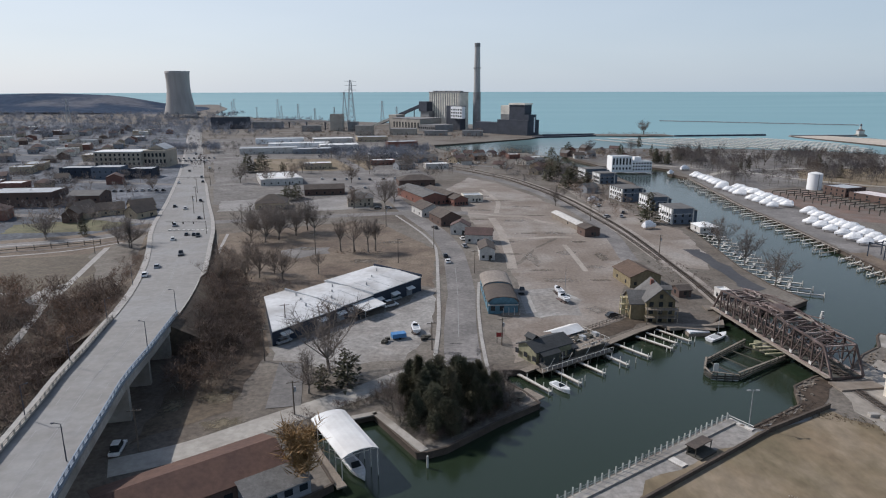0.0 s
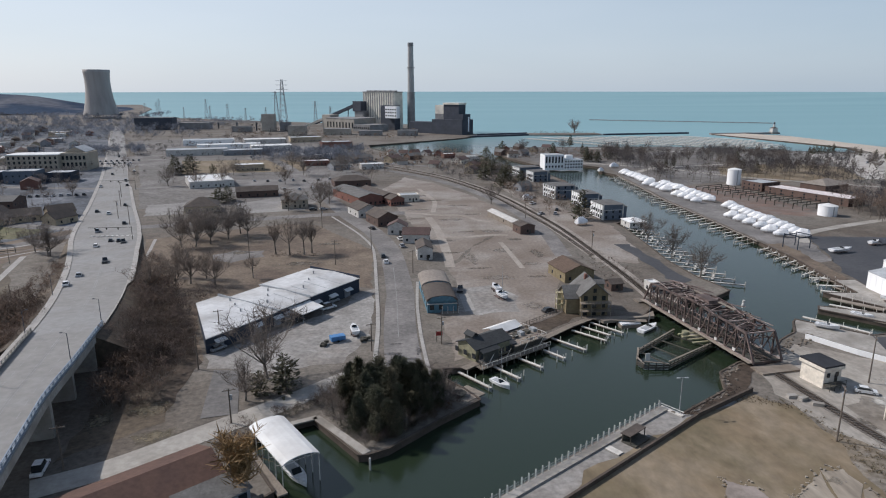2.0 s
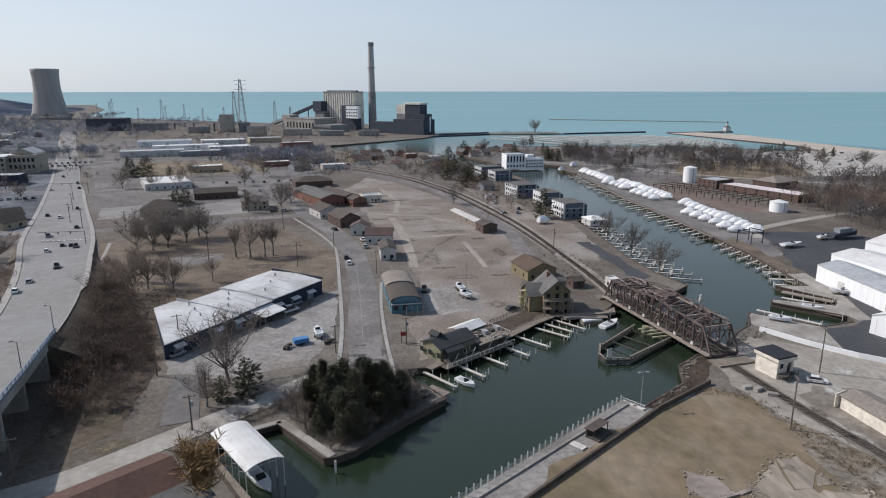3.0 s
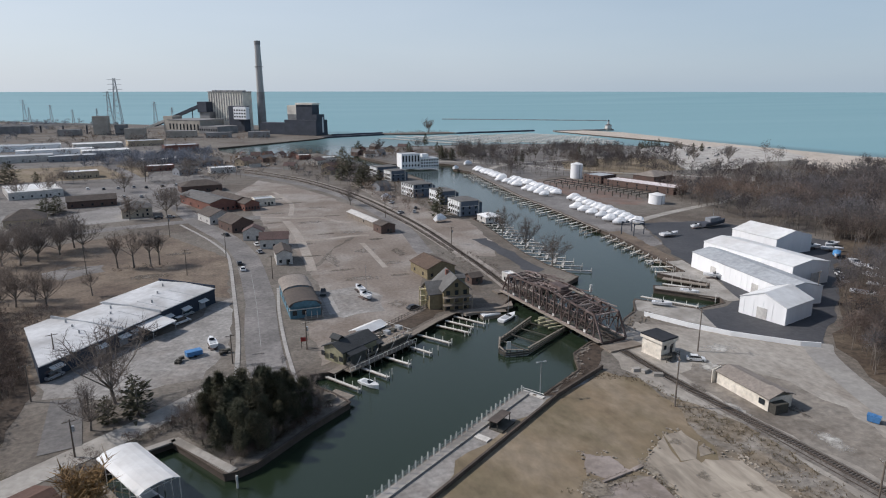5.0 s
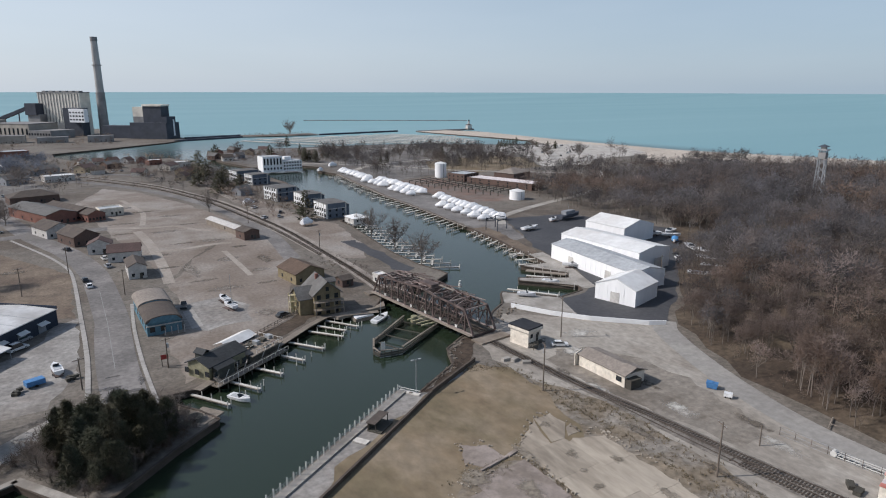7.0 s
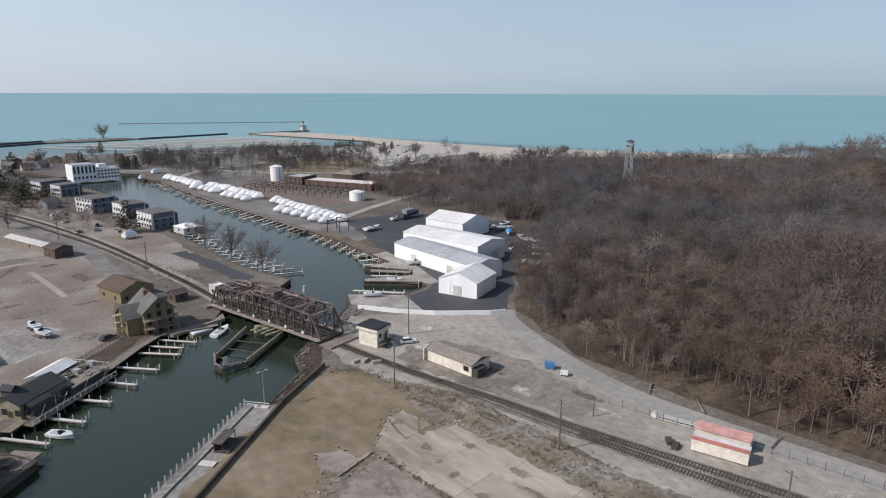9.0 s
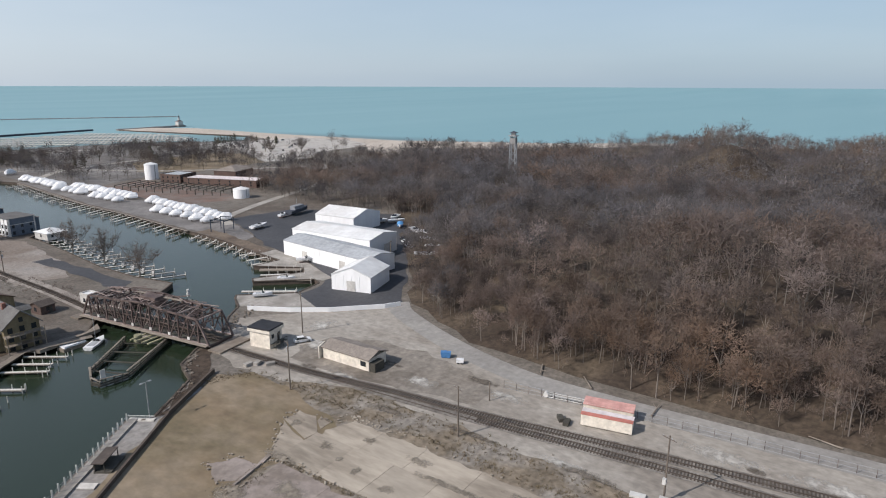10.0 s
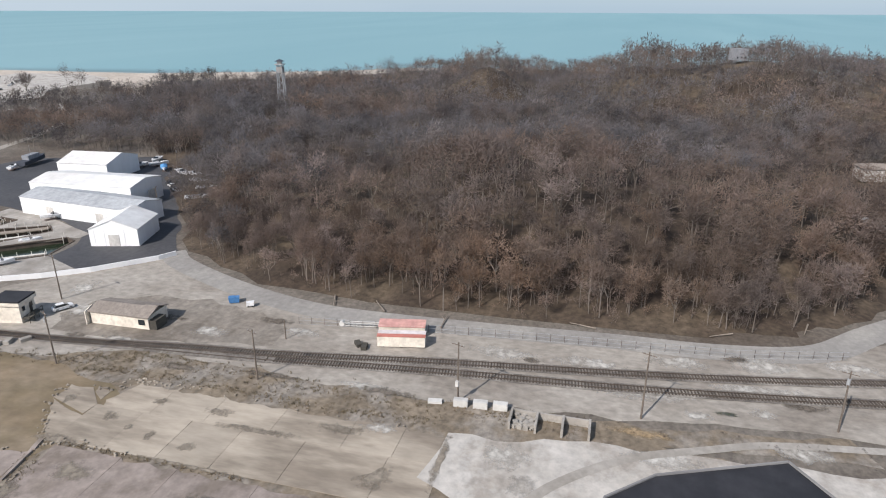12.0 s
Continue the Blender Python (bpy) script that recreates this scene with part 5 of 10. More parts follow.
    tagged(part("tie_deck", ties, TIE, br), kind="stuff")
    for s in (-0.72, 0.72):
        part("rail", Mesh().beam((0, s, lift + 0.5), (length, s, lift + 0.5), 0.1, 0.2), RAIL, br)
    part("walkway", Mesh().box(0, -half - 1.4, lift + 0.1, length, -half - 0.3, lift + 0.2), WOOD, br)
    part("deck_plank", Mesh().box(0, -half + 0.4, lift + 0.1, length, -1.6, lift + 0.16), DARK_WOOD, br)
    part("deck_plank", Mesh().box(0, 1.6, lift + 0.1, length, half - 0.4, lift + 0.16), DARK_WOOD, br)
    cab = part("machinery_house", Mesh().box(length * 0.44, -1.6, lift + 6.2, length * 0.56, 1.6, lift + 8.8), RUST, br, "rusty machinery cabin in the middle of the truss")
    rr = random.Random(5)
    for k in range(24):  # pipes, planks and loose rods on the top of the span
        u, y0 = rr.uniform(0.12, 0.8) * length, rr.uniform(-3.8, 3.8)
        z0 = lift + 7.7 + rr.uniform(0, 0.9)
        part("catwalk_pipe", Mesh().beam((u, y0, z0), (u + rr.uniform(3, 8), y0 + rr.uniform(-3, 3), z0 + rr.uniform(-0.5, 0.7)), 0.2, 0.16), RUST_PALE if k % 3 else RUST, br, "pale pipe along the top of the truss")
    for k in range(10):  # ladders of thin hangers between the chords
        u = rr.uniform(0.1, 0.88) * length
        part("hanger_rod", Mesh().beam((u, rr.choice((-half, half)) * 0.92, lift + 0.6), (u + rr.uniform(-1.4, 1.4), rr.choice((-half, half)) * 0.9, lift + 6.4), 0.12, 0.12), RUST_PALE, br)
    part("catwalk", Mesh().box(length * 0.35, 1.0, lift + 8.3, length * 0.7, 2.0, lift + 8.42), WOOD, br)
    part("pivot_pier", Mesh().tube((length / 2, 0, -4), (length / 2, 0, lift - 0.5), 4.0, 4.0, 20), CONCRETE, br)


swing_bridge()
for x, y, w, d, r in ((88.5, 191.5, 11, 4, 4), (97, 137, 11, 4.5, 8)):
    solid("bridge_abutment", Mesh().box(-w / 2, -d / 2, -4, w / 2, d / 2, 0.5, math.radians(r), (x, y, 0)), RUBBLE, "stained concrete bridge abutment", "abutment", kind="structure")


def fender():
    """The pointed timber pier that guards the open swing span."""
    f = thing("fender_pier", 80, 155, 0, 0, "dark timber fender pier with a pointed end", "pier")
    pts = [(92.5, 163.2), (83.6, 164.6), (68.0, 152.6), (65.2, 146.5), (66.0, 143.8), (72.2, 143.2), (90.5, 155.5)]
    loc = [(x - 80, y - 155) for x, y in pts]
    for a, b in zip(loc[1:], loc[2:]):
        for z in (-1.1, -0.5):
            part("waler", Mesh().beam((*a, z), (*b, z), 0.35, 0.35), DARK_WOOD, f)
        part("walk_plank", Mesh().beam((*a, 0.62), (*b, 0.0), 0.5, 0.12), WOOD, f)
    pile = Mesh().tube((0, 0, -4), (0, 0, 0.35), 0.2, 0.17, 6).data("timber", DARK_WOOD)
    for q, a in even([(x, y, 0) for x, y in loc[1:]], 1.9):
        part("timber", pile, None, f, at=Matrix.Translation(q))
    for k in range(7):
        t = k / 7
        a = Vector((*loc[2], -0.3)).lerp(Vector((*loc[1], -0.3)), t)
        b = Vector((*loc[5], -0.3)).lerp(Vector((*loc[6], -0.3)), t)
        if k in (0, 2, 4, 6):
            part("cross_beam", Mesh().beam(a, b, 0.25, 0.25), DARK_WOOD, f)
    part("sign_board", Mesh().box(-13.2, -9.9, 0.0, -12.0, -9.75, 2.2), PAINT_WHITE, f, "white navigation board")


fender()
f2 = thing("fender_pier", 108, 173, 0, 0, "dark timber fender pier on the lake side of the swing bridge", "pier")
pts = [(-12, -7.5), (-1.2, 5.8), (4.1, 6.3), (5.6, 3.0), (3.9, -1.6), (-9.5, -12.5)]
for a, b in zip(pts, pts[1:]):
    for z in (-1.1, -0.5):
        part("waler", Mesh().beam((*a, z), (*b, z), 0.35, 0.35), DARK_WOOD, f2)
    part("walk_plank", Mesh().beam((*a, 0.1), (*b, 0.1), 0.6, 0.12), WOOD, f2)
pile = Mesh().tube((0, 0, -4), (0, 0, 0.5), 0.2, 0.17, 6).data("timber", DARK_WOOD)
for q, a in even([(x, y, 0) for x, y in pts], 1.9):
    part("timber", pile, None, f2, at=Matrix.Translation(q))
for u in (0.2, 0.45, 0.7, 0.95):
    a, b = Vector((*pts[0], -0.2)).lerp(Vector((*pts[1], -0.2)), u), Vector((*pts[5], -0.2)).lerp(Vector((*pts[4], -0.2)), u)
    part("cross_beam", Mesh().beam(a, b, 0.25, 0.25), DARK_WOOD, f2)
part("light_post", Mesh().tube((4.1, 4.6, -2), (4.1, 4.6, 3.4), 0.1, 0.1, 6), STEEL, f2)
part("beacon", Mesh().tube((4.1, 4.6, 1.6), (4.1, 4.6, 2.9), 0.55, 0.55, 10).tube((4.1, 4.6, 3.2), (4.1, 4.6, 4.0), 0.4, 0.4, 10), PAINT_WHITE, f2, "white round beacon")
pv = thing("pivot_machinery", 87, 159.5, 0, -80, "ochre timbers and gear housing under the swing span", "machinery")
for k in range(4):
    part("timber", Mesh().beam((-3.5 + k * 2.2, -2.6, -0.1), (-2.4 + k * 2.2, 2.6, 0.25), 0.35, 0.35), YELLOW_WOOD, pv)
part("gear_housing", Mesh().tube((-3.6, 0, -1.4), (-3.6, 0, 0.5), 1.2, 1.0, 14), OLIVE, pv)

# ---- buildings ----
def windows(parent, x0, x1, z, n, y, w=1.0, h=1.3, face="y", material=None):
    """A row of panes on the wall in the plane y (or x) = y."""
    me = Mesh().box(-w / 2, -0.06, -h / 2, w / 2, 0.06, h / 2).data("window", material or GLASS)
    for k in range(n):
        u = x0 + (x1 - x0) * (k + 0.5) / n
        m = pose(u, y, z) if face == "y" else pose(y, u, z, 0, 0, 90)
        part("window", me, None, parent, at=m)


def house(x, y, w, d, h, rot, roof="gable", rise=2.4, wall=SIDING, top=SHINGLE, label="", along="x", storeys=1, panes=3, name="house", category="house", group="", chimney=False, z=0.0):
    """A house with its walls, roof, door and windows; w along its own x, d along y, centred at the origin."""
    t = thing(name, x, y, z, rot, label, category, group)
    part("wall", Mesh().box(-w / 2, -d / 2, -0.3, w / 2, d / 2, h), wall, t)
    if roof == "gable":
        part("roof", Mesh().gable(-w / 2, -d / 2, w / 2, d / 2, h, rise, along=along), top, t)
        for s in (-1, 1):
            if along == "x":
                g = Mesh().add([(s * w / 2, -d / 2, h), (s * w / 2, d / 2, h), (s * w / 2, 0, h + rise)], [(0, 1, 2) if s > 0 else (2, 1, 0)])
            else:
                g = Mesh().add([(-w / 2, s * d / 2, h), (w / 2, s * d / 2, h), (0, s * d / 2, h + rise)], [(0, 1, 2) if s < 0 else (2, 1, 0)])
            part("gable", g, wall, t)
    elif roof == "hip":
        part("roof", Mesh().hip(-w / 2, -d / 2, w / 2, d / 2, h, rise), top, t)
    else:
        m = Mesh().box(-w / 2 + 0.3, -d / 2 + 0.3, h - 0.1, w / 2 - 0.3, d / 2 - 0.3, h + 0.12)
        part("roof", m, top, t)
        m = Mesh()
        for a in ((-w / 2 - 0.05, -d / 2 - 0.05, w / 2 + 0.05, -d / 2 + 0.3), (-w / 2 - 0.05, d / 2 - 0.3, w / 2 + 0.05, d / 2 + 0.05), (-w / 2 - 0.05, -d / 2 + 0.3, -w / 2 + 0.3, d / 2 - 0.3), (w / 2 - 0.3, -d / 2 + 0.3, w / 2 + 0.05, d / 2 - 0.3)):
            m.box(a[0], a[1], h - 0.3, a[2], a[3], h + 0.45)
        part("parapet", m, wall, t)
    if chimney:
        part("chimney", Mesh().box(w * 0.2, -0.4, h, w * 0.2 + 0.7, 0.4, h + rise + 0.9), BRICK, next(o for o in t.children if o.name.startswith("roof")))
    for s in range(storeys):
        zz = 1.5 + s * (h - 0.6) / storeys
        windows(t, -w / 2, w / 2, zz, panes, -d / 2 - 0.02, 1.0, 1.2)
        windows(t, -d / 2, d / 2, zz, max(1, panes - 1), w / 2 + 0.02, 1.0, 1.2, "x")
        windows(t, -d / 2, d / 2, zz, max(1, panes - 1), -w / 2 - 0.02, 1.0, 1.2, "x")
    part("door", Mesh().box(-0.5, -d / 2 - 0.08, 0, 0.5, -d / 2 + 0.02, 2.1, 0, (w * 0.18, 0, 0)), DARK_WOOD, t)
    return t


def warehouse():
    """The long low workshop: four stepped pale roof sections over a dark blue wall with awnings."""
    a, b = Vector((-46.4, 161.5)), Vector((-7.6, 210.6))
    d = (b - a)
    length, rot = d.length, math.degrees(math.atan2(d.y, d.x))
    t = thing("workshop_building", a.x, a.y, 0, rot, "long low workshop with white roof and dark blue wall", "building")
    cuts = [0, 0.40, 0.62, 1.0]
    for i in range(3):
        x0, x1 = cuts[i] * length, cuts[i + 1] * length
        dep, h = (26.0, 21.5, 22.5)[i], (4.3, 4.6, 5.0)[i]
        xb = 17.0 if i == 0 else x0  # the end wall runs askew
        xm = (x0 + xb) / 2
        part("wall", Mesh().prism([(x0, 0), (x1 - 0.01, 0), (x1 - 0.01, dep), (xb, dep)], -0.2, h), NAVY, t)
        m = Mesh()
        m.add([(x0 - 0.1, -0.4, h + 0.05), (x1 + 0.1, -0.4, h + 0.05), (x1 + 0.1, dep * 0.5, h + 0.8), (xm - 0.1, dep * 0.5, h + 0.8), (xb - 0.1, dep + 0.3, h + 0.1), (x1 + 0.1, dep + 0.3, h + 0.1),
               (x0 - 0.1, -0.4, h - 0.2), (x1 + 0.1, -0.4, h - 0.2), (x1 + 0.1, dep + 0.3, h - 0.15), (xb - 0.1, dep + 0.3, h - 0.15)],
              [(0, 1, 2, 3), (3, 2, 5, 4), (6, 7, 1, 0), (4, 5, 8, 9), (7, 8, 5, 2, 1), (6, 0, 3, 4, 9)])
        part("roof", m, WORN_ROOF, t)
        part("parapet", Mesh().box(x1 - 0.25, -0.3, h, x1 + 0.05, dep, h + 0.95), NAVY if i == 2 else GREY_ROOF, t)
        for k in range(3):
            q = xb + (x1 - xb) * (k + 0.6) / 3.4
            part("roof_vent", Mesh().tube((q, dep * (0.3 + 0.2 * k), h + 0.3), (q, dep * (0.3 + 0.2 * k), h + 1.5), 0.25, 0.25, 8), STEEL, t)
        for k in range(int((x1 - xb) / 6)):
            part("roof_seam", Mesh().beam((xb + 3 + k * 6, 0, h + 0.1), (xb + 3 + k * 6, dep * 0.5, h + 0.84), 0.18, 0.06), GREY_ROOF, t)
    for u in (0.07, 0.28, 0.4, 0.47, 0.66, 0.78, 0.9):
        x = u * length
        m = Mesh().add([(x - 1.7, -0.02, 3.1), (x + 1.7, -0.02, 3.1), (x + 1.7, -1.5, 2.5), (x - 1.7, -1.5, 2.5), (x - 1.7, -1.5, 2.4), (x + 1.7, -1.5, 2.4), (x + 1.7, -0.02, 2.95), (x - 1.7, -0.02, 2.95)],
                       [(0, 3, 2, 1), (3, 4, 5, 2), (4, 7, 6, 5), (1, 2, 5, 6), (0, 7, 4, 3)])
        part("awning", m, WHITE_ROOF, t)
        part("overhead_door", Mesh().box(x - 1.4, -0.08, 0, x + 1.4, 0.02, 2.4), GREY_SIDING, t)
    x = 0.545 * length
    part("canopy", Mesh().add([(x - 4.5, -0.1, 4.0), (x + 4.5, -0.1, 4.0), (x + 4.5, -6, 3.1), (x - 4.5, -6, 3.1), (x - 4.5, -0.1, 3.8), (x + 4.5, -0.1, 3.8), (x + 4.5, -6, 2.9), (x - 4.5, -6, 2.9)],
                               [(3, 2, 1, 0), (4, 5, 6, 7), (0, 4, 7, 3), (2, 6, 5, 1), (3, 7, 6, 2)]), WHITE_ROOF, t)
    for s in (-4.2, 4.2):
        part("canopy_post", Mesh().tube((x + s, -5.7, 0), (x + s, -5.7, 3.0), 0.08, 0.08, 6), STEEL, t)


warehouse()


def blue_house():
    t = thing("shop_house", 18.3, 197, 0, 2, "blue sided shop with a grey barrel roof and porch", "house")
    for y0, y1, h, r in ((-10, 4.5, 4.0, 1.9), (4.5, 17, 4.4, 2.0)):
        part("wall", Mesh().box(-4.6, y0, -0.2, 4.6, y1, h), BLUE, t)
        arc = Mesh()
        k = 10
        for yy in (y0 - 0.5, y1 + 0.1):
            for i in range(k + 1):
                a = math.pi * i / k
                arc.v.append((-5.0 * math.cos(a), yy, h - 0.1 + r * math.sin(a) ** 0.9))
        arc.f = [(i, i + 1, k + 2 + i, k + 1 + i) for i in range(k)] + [tuple(range(k + 1))[::-1], tuple(range(k + 1, 2 * k + 2))]
        part("roof", arc, SHINGLE if y0 < 0 else PALE_SHINGLE, t)
        part("gable", Mesh().add([(-4.6, y0 - 0.52, h - 0.2), (4.6, y0 - 0.52, h - 0.2), (3.2, y0 - 0.52, h + r * 0.62), (0, y0 - 0.52, h + r * 0.86), (-3.2, y0 - 0.52, h + r * 0.62)], [(0, 1, 2, 3, 4)]), BLUE, t)
    windows(t, -4.6, 1.0, 1.8, 2, -10.05, 1.3, 1.5)
    windows(t, -10, 16, 2.0, 5, 4.65, 1.2, 1.3, "x")
    windows(t, -10, 16, 2.0, 5, -4.65, 1.2, 1.3, "x")
    part("trim", Mesh().box(-4.8, -10.6, 2.9, 4.8, -10.08, 3.1), SIDING, t)
    part("porch_floor", Mesh().box(-0.5, -12.4, 0, 5.0, -10, 0.35), WOOD, t)
    for k in range(4):
        part("porch_post", Mesh().box(-0.3 + k * 1.7, -12.3, 0.35, -0.14 + k * 1.7, -12.14, 2.7), SIDING, t)


blue_house()
house(18.0, 257, 6.2, 13, 4.6, 0, "gable", 1.5, SIDING, SHINGLE, "small white house with a brown roof beside the street", "y", 1, 2)
house(16.5, 283, 12, 8, 4.2, -8, "gable", 2.4, SIDING, SHINGLE_RED, "white house with a red-brown roof beside the street", "x", 1, 3)
house(8.5, 301, 9, 7, 4.2, -8, "gable", 2.2, SIDING, SHINGLE_RED, "white house with a red-brown gable roof", "y", 1, 2)
house(1, 326, 11, 17, 4.4, 22, "gable", 2.8, BRICK_DARK, SHINGLE, "brown brick house with a dark gable roof", "y", 1, 3)
house(-9, 350, 12, 17, 4.2, 22, "gable", 2.6, SIDING, SHINGLE, "low white house with a brown gable roof", "y", 1, 3)
for k, (dx, dy, w, d, h) in enumerate(((0, 0, 15, 44, 5.2), (13, 3, 11, 36, 4.4), (22, -16, 9, 14, 4.0))):
    house(-14 + dx, 398 + dy, w, d, h, 24, "gable", 2.0, BRICK, SHINGLE_GREY if k == 0 else SHINGLE, "long low brick works building with a brown roof", "y", 1, 5, "works_building", "building", "brick works by the railway")
house(18, 392, 12, 9, 4, 10, "flat", 0, CREAM, GREY_ROOF, "small cream block building with a flat roof", "x", 1, 3, "block_building", "building")
house(-20, 462, 26, 16, 4.4, 12, "hip", 3.0, BRICK_DARK, SHINGLE, "brown brick building with a dark hip roof", "x", 1, 4, "brick_building", "building")
house(-101, 372, 18, 15, 3.6, 8, "hip", 4.4, TAN, SHINGLE, "tan house with a large brown hip roof", "x", 1, 3)
house(-50, 379, 15, 13, 5, 10, "hip", 3.2, STONE, SHINGLE_GREY, "two-storey tan house with a grey hip roof", "x", 2, 3)
house(-124, 480, 30, 40, 4.2, 20, "flat", 0, SIDING, WHITE_ROOF, "low commercial building with a white flat roof", "x", 1, 6, "shop_building", "building")
house(-79, 421, 26, 11, 4, 12, "gable", 2.4, BRICK_DARK, SHINGLE, "long low building with a dark roof", "x", 1, 5, "shop_building", "building")
house(66, 318, 5.0, 44, 2.9, 12, "gable", 0.9, WOOD, SIDING, "long open wooden shed with a pale roof beside the railway", "y", 1, 1, "long_shed", "shed")
house(69.5, 297, 7.5, 9, 3.9, 12, "gable", 1.2, BRICK_DARK, SHINGLE, "dark brown shed at the end of the long shed", "y", 1, 1, "shed", "shed")
house(70, 221, 11.5, 14, 3.9, 10, "gable", 2.4, YELLOW, RUSTY_SHINGLE, "yellow barn-like building with a rusty brown roof", "y", 1, 3, "barn", "barn")
house(80.5, 205, 4.5, 5, 2.6, 10, "gable", 1.0, BRICK_DARK, SHINGLE, "small dark shed beside the railway", "x", 1, 1, "shed", "shed")
house(92.8, 201.5, 3.4, 4, 3.2, 8, "flat", 0, SIDING, WHITE_ROOF, "small white bridge tender cabin", "x", 1, 1, "cabin", "cabin")


def yellow_house():
    t = thing("waterfront_house", 65.0, 184.5, 0, -2, "three-storey faded yellow wooden house with balconies and gables", "house")
    part("wall", Mesh().box(-4.2, -5, -1.0, 4.2, 6.5, 6.8), YELLOW, t)
    part("roof", Mesh().gable(-4.2, -5, 4.2, 6.5, 6.8, 3.6, 0.7, 0.25, "y"), SHINGLE_GREY, t)
    for yy in (-5, 6.5):
        part("gable", Mesh().add([(-4.2, yy, 6.8), (4.2, yy, 6.8), (0, yy, 10.4)], [(0, 1, 2)]), YELLOW, t)
    part("side_wing", Mesh().box(-8.2, -3.0, -0.6, -4.2, 5.0, 5.2), YELLOW, t)
    part("side_roof", Mesh().gable(-8.4, -3.0, -1.0, 5.0, 5.2, 2.8, 0.5, 0.25, "x"), SHINGLE_GREY, t)
    part("side_gable", Mesh().add([(-8.2, -3, 5.2), (-8.2, 5, 5.2), (-8.2, 1, 8.0)], [(2, 1, 0)]), YELLOW, t)
    for z in (1.9, 4.4):
        part("balcony", Mesh().box(-4.6, -7.2, z, 4.6, -5.0, z + 0.2), WOOD, t)
        part("balcony_rail", Mesh().box(-4.6, -7.2, z + 0.95, 4.6, -7.1, z + 1.08), YELLOW, t)
        for k in range(10):
            part("baluster", Mesh().box(-4.55 + k * 1.0, -7.18, z + 0.2, -4.45 + k * 1.0, -7.1, z + 0.95), YELLOW, t)
    for x in (-4.5, -1.5, 1.5, 4.4):
        part("balcony_post", Mesh().box(x, -7.15, -1.2, x + 0.2, -6.95, 4.6), WOOD, t)
    for z in (0.9, 3.3, 5.6):
        windows(t, -4.2, 4.2, z, 3, -5.03, 1.2, 1.5)
        windows(t, -5, 6.5, z, 3, 4.23, 1.1, 1.3, "x")
    windows(t, -3, 5, 3.3, 2, -8.23, 1.1, 1.3, "x")
    part("attic_window", Mesh().box(-0.5, -5.08, 7.4, 0.5, -4.98, 8.7), GLASS, t)
    part("chimney", Mesh().box(-1.4, 2, 8.0, -0.5, 3, 11.2), BRICK, t)
    part("dormer", Mesh().box(1.2, -1.5, 7.0, 3.9, 1.2, 9.2), OLIVE, t)
    part("dormer_roof", Mesh().gable(1.2, -1.5, 3.9, 1.2, 9.2, 0.8, 0.3, 0.15), SHINGLE_GREY, t)
    for k in range(3):
        z = k * 1.9
        a, b = (-9.4, 5.2 - 4.0 * (k % 2 == 1) - 4.5 * (k % 2 == 0)), (-9.4, 5.2 - 4.0 * (k % 2 == 0) - 4.5 * (k % 2 == 1))
        part("outside_stair", Mesh().beam((a[0], a[1], z), (b[0], b[1], z + 1.9), 1.1, 0.18), YELLOW_WOOD, t, "pale yellow outside stair")
        part("stair_landing", Mesh().box(-10.4, b[1] - 0.7, z + 1.8, -8.2, b[1] + 0.7, z + 1.95), YELLOW_WOOD, t)
        for s in (-10.0, -8.9):
            part("stair_rail", Mesh().beam((s, a[1], z + 1.0), (s, b[1], z + 2.9), 0.1, 0.12), YELLOW_WOOD, t)
    for s in (-10.3, -8.3):
        for y in (-0.1, 2.0):
            part("stair_post", Mesh().box(s - 0.1, y - 0.1, 0, s + 0.1, y + 0.1, 6.4), YELLOW_WOOD, t)


yellow_house()


